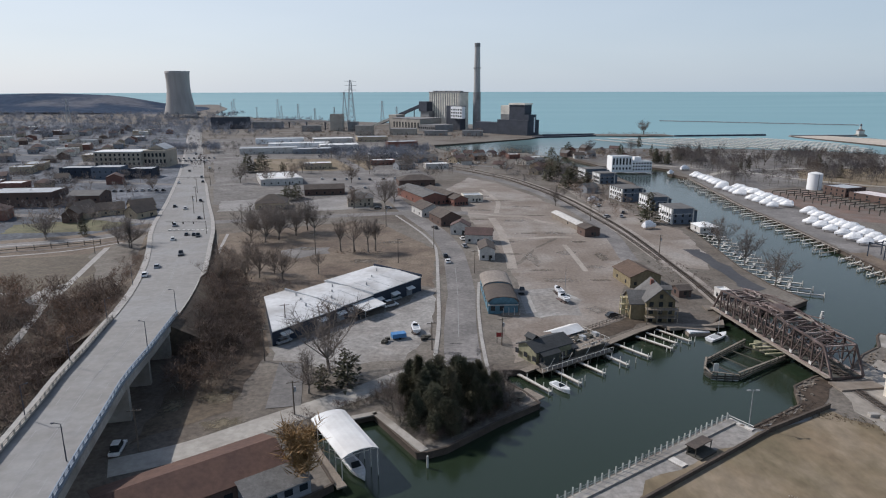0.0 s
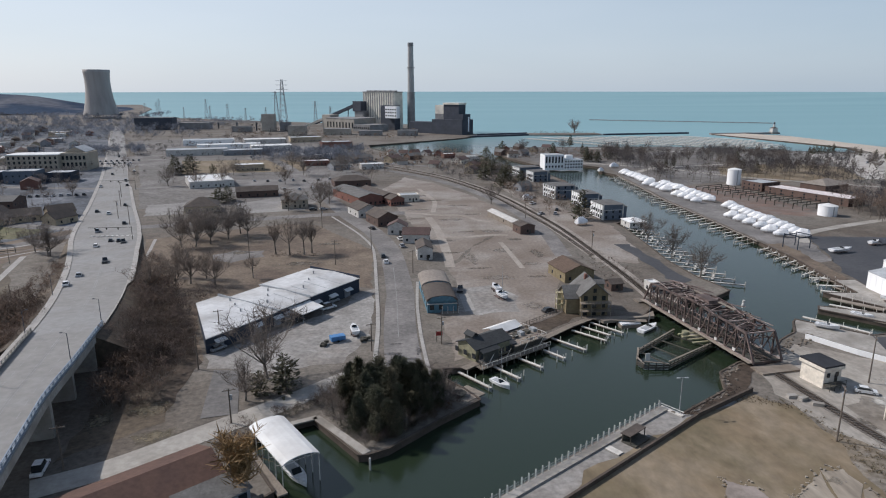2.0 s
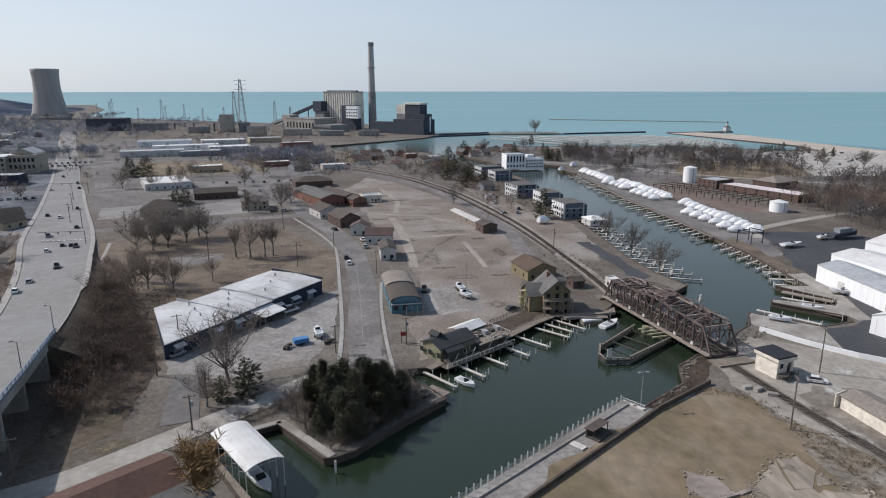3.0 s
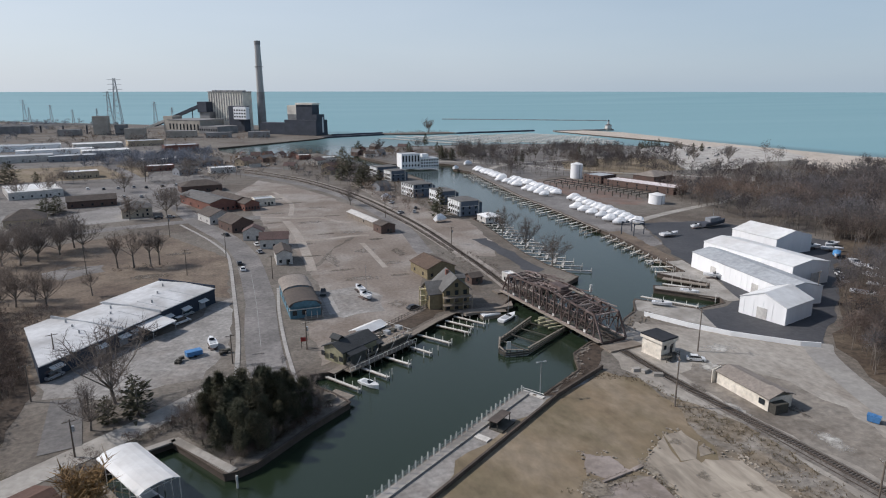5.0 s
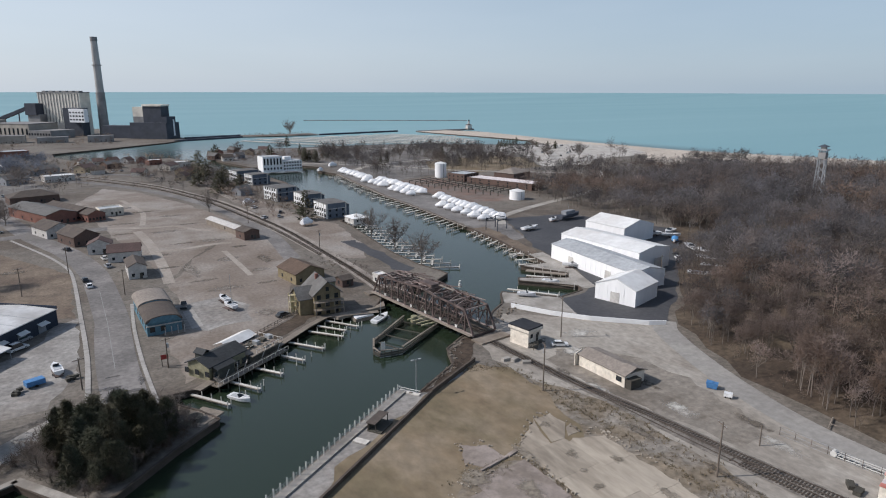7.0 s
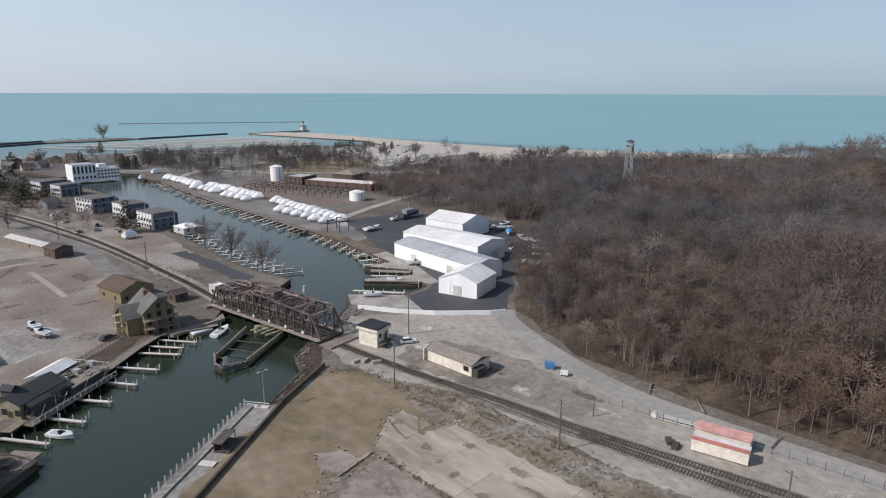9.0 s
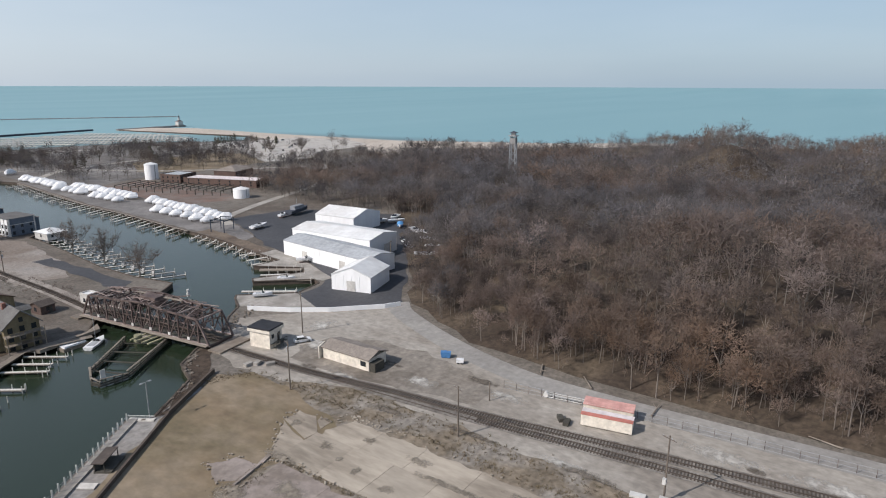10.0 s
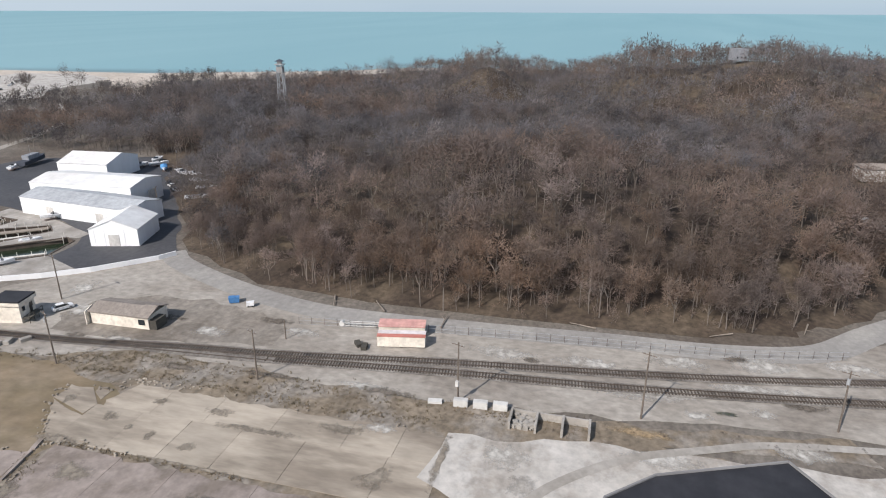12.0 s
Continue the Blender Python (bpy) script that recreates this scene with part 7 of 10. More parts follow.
def pylon(x, y, h, rot, group="power line"):
    t = thing("lattice_pylon", x, y, 0, rot, "grey steel lattice power pylon", "pylon", group)
    b, top = h * 0.085, h * 0.016
    r = max(0.16, h * 0.0035)
    m = Mesh()
    corners = [(-1, -1), (1, -1), (1, 1), (-1, 1)]
    for sx, sy in corners:
        part("leg", Mesh().beam((sx * b, sy * b, 0), (sx * top, sy * top, h), r * 2, r * 2), STEEL, t)
    m = Mesh()
    n = 8
    for k in range(n):
        z0, z1 = h * k / n, h * (k + 1) / n
        w0, w1 = b + (top - b) * k / n, b + (top - b) * (k + 1) / n
        for (ax, ay), (bx, by) in zip(corners, corners[1:] + corners[:1]):
            m.beam((ax * w0, ay * w0, z0), (bx * w1, by * w1, z1), r, r)
            m.beam((bx * w0, by * w0, z0), (ax * w1, ay * w1, z1), r, r)
    part("bracing", m, STEEL, t)
    for u in (0.78, 0.88, 0.97):
        part("cross_arm", Mesh().beam((-h * 0.13, 0, h * u), (h * 0.13, 0, h * u), r * 2, r * 2), STEEL, t)


for x, y, h in ((-175, 1244, 84), (-196, 1300, 62), (-505, 1560, 38), (-480, 1500, 46), (-545, 1600, 34), (-395, 1560, 44), (-372, 1500, 30), (-320, 1440, 36), (-275, 1400, 28), (-120, 1290, 44), (-640, 1110, 52), (-230, 1380, 30), (-90, 1270, 34), (-440, 1540, 26)):
    pylon(x, y, h, 20)

# breakwaters, piers and the lighthouse
def mole(name, a, b, w, top, label, material=DARK_WOOD):
    d = Vector((b[0] - a[0], b[1] - a[1], 0))
    m = Mesh()
    rr = random.Random(int(a[0]))
    n = max(2, int(d.length / 14))
    for k in range(n):
        p, q = Vector((*a, 0)) + d * k / n, Vector((*a, 0)) + d * (k + 1) / n
        m.beam((p.x, p.y, top - 2 + rr.uniform(-0.2, 0.2)), (q.x, q.y, top - 2 + rr.uniform(-0.2, 0.2)), w * rr.uniform(0.85, 1.1), 4)
    solid(name, m, material, label, "breakwater", kind="structure")


# paler than the harbour piers, to carry the haze over the lake
mole("breakwater", (470, 1405), (790, 1228), 4, 0.4, "grey stone breakwater out in the lake", STACK)
mole("harbour_pier", (130, 926), (226, 958), 7, 0.8, "dark harbour pier wall", PLANT_DARK)
mole("harbour_pier", (342, 950), (484, 968), 5, 0.8, "dark harbour pier wall", PLANT_DARK)
mole("harbour_pier", (150, 968), (232, 992), 5, 0.8, "dark harbour pier wall", PLANT_DARK)
mole("lighthouse_pier", (506, 940), (622, 948), 6, 1.0, "grey pier out to the lighthouse", PLANT_GREY)
lh = thing("lighthouse", 612, 946, 1.0, 0, "white pierhead lighthouse with a dark lantern", "lighthouse")
part("base", Mesh().box(-5, -5, -2, 5, 5, 1.2), CONCRETE, lh)
part("fog_house", Mesh().box(-4, -4, 1.2, 4, 4, 6.4), SIDING, lh)
part("roof", Mesh().hip(-4, -4, 4, 4, 6.4, 2.4, 0.6), SHINGLE_RED, lh)
part("tower", Mesh().tube((0, 0, 6), (0, 0, 12.5), 1.9, 1.6, 8), SIDING, lh)
part("lantern", Mesh().tube((0, 0, 12.5), (0, 0, 14.4), 1.3, 1.3, 8), PLANT_DARK, lh)
part("cap", Mesh().tube((0, 0, 14.4), (0, 0, 15.8), 1.6, 0.1, 8), SHINGLE_RED, lh)

# yacht basin docks, far off
for k in range(-2, 8):
    L = (150, 165, 180, 200, 225, 240, 225, 195, 160, 115)[k + 2]
    d = thing("basin_dock", 262 + 26 * k, 912 if k > -2 else 890, -1.0, -58, "long pale floating dock in the yacht basin", "dock", "yacht basin docks")
    part("main_walk", Mesh().box(0, -1.9, 0, L, 1.9, 0.5), PALE_DOCK, d)
    m = Mesh()
    for q in range(int(L / 6)):
        m.box(q * 6, -8.5, 0, q * 6 + 1.5, -1.9, 0.35)
        m.box(q * 6, 1.9, 0, q * 6 + 1.5, 8.5, 0.35)
    tagged(part("finger_pier", m, PALE_DOCK, d), kind="stuff")

house(-372, 1138, 62, 24, 20, 0, "flat", 0, PLANT_DARK, PLANT_GREY, "dark hall beside the cooling tower", "x", 1, 6, "plant_building", "building", "plant outbuildings")
house(-310, 1150, 50, 20, 11, 0, "flat", 0, PLANT_GREY, PLANT_GREY, "grey hall beside the cooling tower", "x", 1, 6, "plant_building", "building", "plant outbuildings")
PARK_CARS = []
# ---- planting: single trees and evergreens ----
for k, (x, y, h) in enumerate(((-28, 145, 14), (-68, 226, 11), (-59, 224, 9), (-75, 236, 10), (-81, 282, 12), (-87, 282, 11), (-76, 287, 12), (-72, 305, 12), (-67, 308, 12), (-47, 231, 7), (-44, 266, 11), (-38, 264, 12),
                               (-32, 264, 12), (-29, 266, 11), (-88, 319, 9), (121, 271, 10), (120, 244, 10), (118, 216, 10), (-138, 272, 9), (-189, 294, 8), (67, 374, 9), (-68, 471, 10), (-117, 529, 9), (-31, 134, 8), (-198, 431, 9), (-72, 222, 9), (-78, 214, 10), (-64, 232, 8), (-84, 296, 11), (-79, 302, 12), (-92, 300, 11), (-70, 296, 10), (-62, 300, 11), (-137.5, 272.5, 11), (-147, 280, 9), (-184.9, 288.6, 9), (-112, 470, 11), (-128, 462, 10), (-52, 366, 10), (-34, 372, 11), (-30, 385, 10), (-150, 470, 11), (-36, 398, 11), (-60, 520, 12), (-30, 540, 12), (-74, 560, 11))):
    plant(SLIM if 8 < k < 14 else BARE, k, x, y, h * 1.32, wide=1.2 if k == 0 else 1.12, label= "leafless spreading tree with fine grey-brown twigs", group="bare trees of the town")
for k, (x, y, h, w) in enumerate(((-22.5, 138, 8.5, 1.4), (-28, 136.5, 5.5, 1.4), (107, 324, 12, 1.2), (87, 439, 12, 1.4), (89, 497, 13, 1.4), (94, 551, 14, 1.5), (131, 670, 13, 1.3), (-164, 536, 14, 1.7), (-152, 536, 15, 1.7), (-132, 524, 9, 1.2), (-97, 395, 9, 1.9),
                                  (-93, 402, 9, 1.8), (-171, 296, 8.5, 1.0), (230, 753, 13, 1.0), (197, 591, 13, 0.9), (204, 582, 12, 0.9), (235, 614, 13, 1.0), (243, 612, 11, 1.0), (96, 470, 11, 1.5), (100, 440, 9, 1.4), (80, 480, 10, 1.5))):
    plant(FIRS, k, x, y, h * (1.35 if 70 < x < 110 else 1.1), "dark green evergreen tree", group="evergreens of the town", wide=w, name="evergreen")
rp = random.Random(44)
for k, (x, y, h) in enumerate(((198.5, 597, 14), (203, 595, 11), (209, 592, 10), (225.6, 617, 13), (229.4, 615, 12), (243.6, 609, 15), (247, 606, 12), (263, 549, 12), (258, 552, 10), (300, 500, 11), (309, 494, 10), (330, 560, 12),
                               (447, 625, 9), (453, 628, 9), (459, 631, 10), (466, 634, 9), (473, 638, 9), (480, 641, 9), (488, 645, 10), (487, 622, 8), (494, 612, 8), (502, 601, 8), (508, 594, 8), (494, 578, 9), (170, 610, 12), (182, 655, 13), (215, 660, 12))):
    plant(FIRS, k, x, y, h, "dark green evergreen tree in the park", group="evergreens of the park", wide=rp.uniform(0.8, 1.3), name="evergreen")
for k, (x, y, h) in enumerate(((440, 560, 13), (452, 540, 12), (430, 520, 14), (470, 590, 12), (448, 487, 16), (480, 520, 12), (420, 500, 11), (300, 520, 15), (340, 500, 14), (290, 575, 16), (318, 590, 15), (345, 610, 14), (255, 600, 14), (378, 530, 13), (300, 965, 22), (232, 575, 13), (160, 700, 13), (205, 700, 14))):
    plant(BARE, k, x, y, h, "leafless park tree with a wide dark crown", group="bare trees of the park", wide=1.15)
for k in range(46):  # cars parked behind the beach
    row = k // 16
    car_spot = (430 + (k % 16) * 6.2 + row * 9, 566 + (k % 16) * 4.6 - row * 26)
    if rp.random() < 0.36:
        PARK_CARS.append((*car_spot, 55 + rp.uniform(-4, 4)))
CLUMP = [tree_master("needle", 160 + k, 10.0, 3.5, leaf=NEEDLE, tiers=44, blades=130, round_top=0.35 + 0.17 * k, fine_blades=True) for k in range(4)]
for k, (x, y, h) in enumerate(((-5.5, 118, 8), (-2, 114.5, 6), (2, 115.5, 7.5), (5.5, 119.5, 7.5), (9, 123.5, 7), (-4, 124, 10), (1, 125, 10.5), (6, 128, 10), (-5.5, 130, 11), (11.5, 129.5, 7.5), (-1, 131, 10.5), (3, 134, 9), (-8, 125, 6.5), (8, 134, 8), (13, 134, 5),
                               (-2, 120, 9), (3, 120.5, 8.5), (-7, 121.5, 7), (-3, 127.5, 10.5), (4, 131, 10), (9, 129, 8), (7, 123.5, 8.5), (-9, 128.5, 7.5), (0.5, 117.5, 7), (12, 126.5, 5), (-7.5, 133, 8.5))):
    plant(CLUMP, k, x, y, h, "dense dark green evergreen on the creek point", group="evergreens on the creek point", wide=1.02, name="evergreen")
for k, (x, y, h) in enumerate(((12.5, 131, 7), (9.5, 126.5, 6), (14.5, 127, 4.5), (-9, 121, 6), (4, 117, 5), (-11, 126, 6.5), (-12.5, 130.5, 5), (-10, 133, 6.5), (7, 121, 4), (15, 132, 4), (-4, 112.5, 3.5), (11, 136, 6))):
    plant(BARE, k, x, y, h, "leafless brown shrub among the evergreens", "shrub", "shrubs on the creek point", wide=1.2, name="shrub")
WILLOWS = [tree_master("bare", 180, 8.0, 3.4, bark=BARK, leaf=WILLOW, limbs=9, subs=9, twigs=24)]
plant(WILLOWS, 0, -24.6, 97.6, 11.5, "golden-twigged willow beside the boathouse", name="willow", wide=1.25)

SHRUB = [dome_tree(300 + k, 0.6, 0.08, limbs=3, twigs=80, twig_w=0.0155, long=(0.08, 0.22), sides=3) for k in range(4)]
rg = random.Random(3)
spots = []
for k in range(420):  # brush on the embankment and the creek banks
    t = rg.random()
    i = rg.randrange(ABUT + 1, ABUT + 22)
    p = HWY[i]
    side = rg.choice((-1, 1))
    d = Vector((HWY[i + 1][0] - p[0], HWY[i + 1][1] - p[1], 0)).normalized()
    off = side * (HALF[i] + rg.uniform(2.0, 4.0 + p[2] * 2.2))
    spots.append((p[0] + d.y * off, p[1] - d.x * off, max(0.0, p[2] * (1 - (abs(off) - HALF[i]) / (0.6 + p[2] * 1.7))), rg.uniform(1.8, 4.5)))
for k in range(760):
    y = rg.uniform(92, 205)
    spots.append((rg.uniform(-150, -94 + (178 - y) * 0.1) - max(0, y - 160) * 0.25, y, 0, rg.uniform(3.5, 9)))
for k in range(90):
    spots.append((rg.uniform(-64, -50), rg.uniform(150, 215), 0, rg.uniform(1.5, 5)))
for k in range(420):
    y = rg.uniform(132, 225)
    x = rg.uniform(-70, -51) - max(0, y - 165) * 0.38
    spots.append((x, y, 0, rg.uniform(2.5, 7.0)))
for k in range(60):
    u = rg.random()
    spots.append((-24 + 14 * u + rg.uniform(-1, 1), 125 + 9 * u + rg.uniform(-1.2, 1.2), 0, rg.uniform(1, 2.2)))
for k in range(30):
    spots.append((rg.uniform(-33, -27), rg.uniform(112, 122), 0, rg.uniform(1.2, 3.2)))
for k in range(90):
    u = rg.random()
    spots.append((-3 + 19 * u + rg.gauss(0, 0.8), 111.8 + 15.5 * u + rg.gauss(0, 0.8), 0, rg.uniform(0.8, 2.6)))
for k in range(60):
    spots.append((rg.uniform(-46, -26), rg.gauss(262, 2.2), 0, rg.uniform(0.6, 1.6)))
for k in range(120):
    spots.append((rg.uniform(86, 100) - 4, rg.uniform(205, 245), 0, rg.uniform(0.5, 1.6)))
for k in range(70):
    u = rg.random()
    spots.append((64 + 18 * u + rg.uniform(-1, 1), 117 + 11 * u + rg.uniform(-0.5, 1), 0, rg.uniform(0.4, 1.3)))
for k in range(150):
    y = rg.uniform(-60, 105)
    spots.append((93.3 + max(0, 25 - y) * 0.09 + max(0, y - 60) * -0.08 + rg.gauss(0, 1.3), y, 0, rg.uniform(0.3, 0.9)))
spots = [q for q in spots if min((q[0] - p[0]) ** 2 + (q[1] - p[1]) ** 2 - (h + 3.6) ** 2 for p, h in zip(HWY, HALF)) > 0 or q[2] > 0]
forest("bank_brush", spots, SHRUB, "tangled dry brush on the banks", (("_stems", BARK), ("", BRUSH)))
spots = []
for k in range(1900):  # distant town trees
    x, y = rg.uniform(-900, 60), rg.uniform(470, 1500)
    if abs(x / max(y, 1)) > 0.78 or x > 40 - (y - 500) * 0.28 or any(abs((x - p[0])) < 18 and abs(y - p[1]) < 40 for p in HWY[::6]):
        continue
    spots.append((x, y, 0, rg.uniform(5, 11)))
for k in range(900):
    x, y = rg.uniform(-560, -150), rg.uniform(300, 640)
    if x < -145 - (y - 240) * 0.3 and noise.noise((x / 40, y / 40, 1.3)) > -0.15:
        spots.append((x, y, 0, rg.uniform(6, 12)))
for k in range(120):
    x, y = rg.uniform(40, 110), rg.uniform(420, 620)
    if inside(x, y, [(60, 440), (100, 430), (108, 540), (60, 590), (35, 600)]):
        spots.append((x, y, 0, rg.uniform(6, 10)))
FAR_TREES = [dome_tree(320 + k, 0.45, 0.2, limbs=3, twigs=85, twig_w=0.0135, long=(0.08, 0.2), sides=3) for k in range(5)]
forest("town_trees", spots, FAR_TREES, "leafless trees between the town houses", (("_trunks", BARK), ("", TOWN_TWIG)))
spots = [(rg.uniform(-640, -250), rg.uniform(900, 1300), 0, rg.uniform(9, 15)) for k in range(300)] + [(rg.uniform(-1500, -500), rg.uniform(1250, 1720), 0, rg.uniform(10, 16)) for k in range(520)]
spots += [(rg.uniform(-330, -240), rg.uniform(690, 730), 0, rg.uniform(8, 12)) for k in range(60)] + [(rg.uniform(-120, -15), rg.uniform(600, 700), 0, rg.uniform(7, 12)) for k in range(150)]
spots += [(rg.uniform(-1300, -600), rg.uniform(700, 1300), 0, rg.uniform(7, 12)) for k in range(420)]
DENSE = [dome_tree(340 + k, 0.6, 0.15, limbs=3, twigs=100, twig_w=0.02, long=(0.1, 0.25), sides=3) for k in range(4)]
forest("far_woods", spots, DENSE, "haze-blue far woods by the power station", (("_trunks", BARK), ("", FAR_WOOD_HAZE)))

spots = []
for k in range(150):
    spots.append((rg.uniform(-220, 60), rg.uniform(870, 1010), 0, rg.uniform(4, 9)))
for k in range(130):
    x, y = rg.uniform(84, 112), rg.uniform(330, 520)
    spots.append((x, y, 0, rg.uniform(3, 8)))
for k in range(160):
    x, y = rg.uniform(128, 240), rg.uniform(590, 690)
    spots.append((x, y, 0, rg.uniform(4, 8)))
for k in range(150):
    x, y = rg.uniform(-40, 100), rg.uniform(500, 670)
    if abs(x - 51 + (y - 497) * 0.53) > 9:
        spots.append((x, y, 0, rg.uniform(5, 10)))
for k in range(60):
    spots.append((rg.uniform(236, 330), rg.uniform(952, 984), -0.2, rg.uniform(2, 5)))
spots.append((300, 965, -0.2, 14))
forest("harbour_trees", spots, FAR_TREES, "leafless trees round the harbour", (("_trunks", BARK), ("", TWIG)))

# ---- town houses ----
rt = random.Random(21)
WALLS = [(SIDING, "white"), (GREY_SIDING, "grey"), (TAN, "tan"), (BRICK, "red brick"), (BRICK_DARK, "brown brick"), (CREAM, "cream")]
ROOFS = [(SHINGLE, "brown"), (SHINGLE_GREY, "grey"), (SHINGLE_RED, "red-brown")]
placed = 0
for row in range(40):
    for col in range(16):
        x = -150 - col * 46 + rt.uniform(-7, 7) - row * 9
        y = 330 + row * 27 + rt.uniform(-5, 5) + col * 4
        az = math.atan2(x, y)
        if az < -0.64 or y > 1150 or rt.random() < 0.16:
            continue
        if min(abs(x - p[0]) + abs(y - p[1]) * 0.3 for p in HWY) < 34 or inside(x, y, [(-350, 480), (-200, 480), (-200, 620), (-350, 620)]) or inside(x, y, [(-330, 340), (-200, 340), (-200, 400), (-330, 400)]):
            continue
        (wm, wn_), (rm, rn) = rt.choice(WALLS), rt.choice(ROOFS)
        flat = rt.random() < 0.25
        w, d = (rt.uniform(16, 30), rt.uniform(12, 20)) if flat else (rt.uniform(8, 13), rt.uniform(8, 12))
        house(x, y, w, d, rt.uniform(3.4, 6.4), 20 + rt.choice((0, 90)) + rt.uniform(-3, 3), "flat" if flat else rt.choice(("gable", "gable", "hip")), rt.uniform(2.0, 3.4), wm, WHITE_ROOF if flat and rt.random() < 0.5 else GREY_ROOF if flat else rm,
              f"{wn_} town {'building with a flat roof' if flat else 'house with a ' + rn + ' roof'}", "x", 1, 2, "shop_building" if flat else "house", "building" if flat else "house", "town houses")
        placed += 1
for k, (x, y, w, d, h, m_) in enumerate(((-190, 700, 60, 22, 6, SIDING), (-170, 760, 70, 20, 6, WHITE_WALL), (-140, 700, 46, 20, 5, GREY_SIDING), (-120, 740, 44, 26, 6, SIDING), (-210, 830, 60, 24, 6, WHITE_WALL), (-140, 820, 50, 24, 7, SIDING), (-95, 860, 40, 22, 6, TAN), (-60, 640, 30, 16, 5, SIDING), (-50, 780, 36, 20, 6, BRICK), (-110, 560, 24, 14, 5, TAN))):
    house(x, y, w, d, h, 14, "flat", 0, m_, WHITE_ROOF if k % 2 else GREY_ROOF, "long low commercial building with a pale flat roof", "x", 1, 6, "shop_building", "building", "shops by the highway")
for k, (x, y) in enumerate(((26, 664), (38, 668), (50, 662), (62, 660), (14, 672))):
    house(x, y, 9, 8, 3.4, 25 * k, "gable", 2.6, BRICK if k % 2 else SIDING, SHINGLE_RED, f"{'red brick' if k % 2 else 'white'} cottage with a red-brown roof at the basin", "x", 1, 2, "cottage", "house", "cottages at the basin")
for k, (x, y, w, d) in enumerate(((-6, 560, 20, 12), (-34, 556, 16, 11), (14, 610, 16, 10), (-56, 590, 22, 12), (34, 628, 14, 10), (76, 590, 15, 11), (90, 612, 13, 10), (-18, 612, 24, 12), (82, 548, 12, 10), (70, 640, 12, 10))):
    house(x, y, w, d, 4.2, 12 + 20 * (k % 3), "flat" if k % 3 == 0 else "gable", 2.4, WALLS[k % 6][0], WHITE_ROOF if k % 3 == 0 else ROOFS[k % 3][0], f"{WALLS[k % 6][1]} harbour building with a {'white flat' if k % 3 == 0 else ROOFS[k % 3][1]} roof", "x", 1, 3, "shop_building", "building", "buildings by the harbour")
for k, (x, y) in enumerate(((136, 640), (150, 655), (170, 690), (140, 700), (160, 722), (50, 560), (22, 590), (98, 425), (76, 520), (180, 640), (128, 662), (190, 710))):
    house(x, y, 10, 8, 3.6, 30 * k, "gable", 2.6, WALLS[k % 6][0], ROOFS[k % 3][0], f"{WALLS[k % 6][1]} cottage with a {ROOFS[k % 3][1]} roof near the harbour", "x", 1, 2, "cottage", "house", "harbour cottages")


def civic():
    t = thing("courthouse", -281, 572, 0, 3, "large tan limestone civic building with a pale flat roof", "building")
    part("wall", Mesh().box(-26, -9, -0.2, 14, 12, 14), STONE, t)
    part("roof", Mesh().box(-26.4, -9.4, 14, 14.4, 12.4, 14.7), WHITE_ROOF, t)
    part("block", Mesh().box(14, -3, -0.2, 34, 24, 15), STONE, t)
    part("block_roof", Mesh().gable(16, 2, 32, 24, 15.5, 4, 0.4, 0.4, "y"), GREY_ROOF, t)
    part("pediment", Mesh().add([(16, 2, 15.5), (32, 2, 15.5), (24, 2, 19.5)], [(0, 1, 2)]), STONE, t)
    for z in (4, 8, 11.8):
        windows(t, -26, 14, z, 10, -9.05, 1.6, 2.2)
    for z in (5.5, 11):
        windows(t, 14, 34, z, 6, -3.05, 1.8, 3.2)
    for x, w, y, h, m_ in ((-26, 24, -40, 8, NAVY), (0, 22, -44, 9, GREY_DARK), (24, 18, -38, 7, NAVY)):
        house(-262 + x, 545 + y, w, 16, h, 4, "flat", 0, m_, GREY_ROOF, "dark flat-roofed office block", "x", 2, 5, "office_block", "building", "offices by the courthouse")


civic()
house(-252, 382, 38, 22, 8.5, 6, "flat", 0, BRICK_DARK, GREY_ROOF, "dark brick building with a flat roof", "x", 2, 7, "brick_building", "building")
house(-213, 380, 18, 18, 7, 6, "gable", 2, BRICK_DARK, SHINGLE_GREY, "dark gabled brick building", "x", 2, 4, "brick_building", "building")
for k, (x, y) in enumerate(((-186, 352), (-174, 362), (-196, 342), (-166, 344), (-205, 356))):
    house(x, y, 13, 10, 3.4, 28 + 12 * k, "gable", 3.2, TAN, SHINGLE, "tan apartment house with a brown gable roof", "x", 1, 2, "house", "house", "brown-roofed apartments")
house(-285, 420, 16, 12, 8, 5, "flat", 0, BRICK, WHITE_ROOF, "red brick building with a white flat roof", "x", 2, 4, "brick_building", "building")

# fence and rail line by the left street
fn = thing("street_fence", -260, 246, 0, 0, "row of dark posts along the street", "fence")
pm = Mesh().box(-0.12, -0.12, 0, 0.12, 0.12, 2.4).data("post", DARK_WOOD)
for k in range(26):
    u = k / 25
    part("post", pm, None, fn, at=pose(-40 + 145 * u, -34 + 68 * u, 0))
part("rail", Mesh().beam((-40, -34, 1.2), (105, 34, 1.2), 0.1, 0.3), DARK_WOOD, fn)
for off in (0, 8, 22):
    solid("kerb", ribbon(Mesh(), smooth([(-330, 208 + off), (-250, 238 + off), (-172, 262 + off), (-146, 282 + off)]), 0.8, 0.8, 0.1), SIDEWALK if off != 8 else BALLAST, "pale kerb along the street", "kerb", kind="structure")
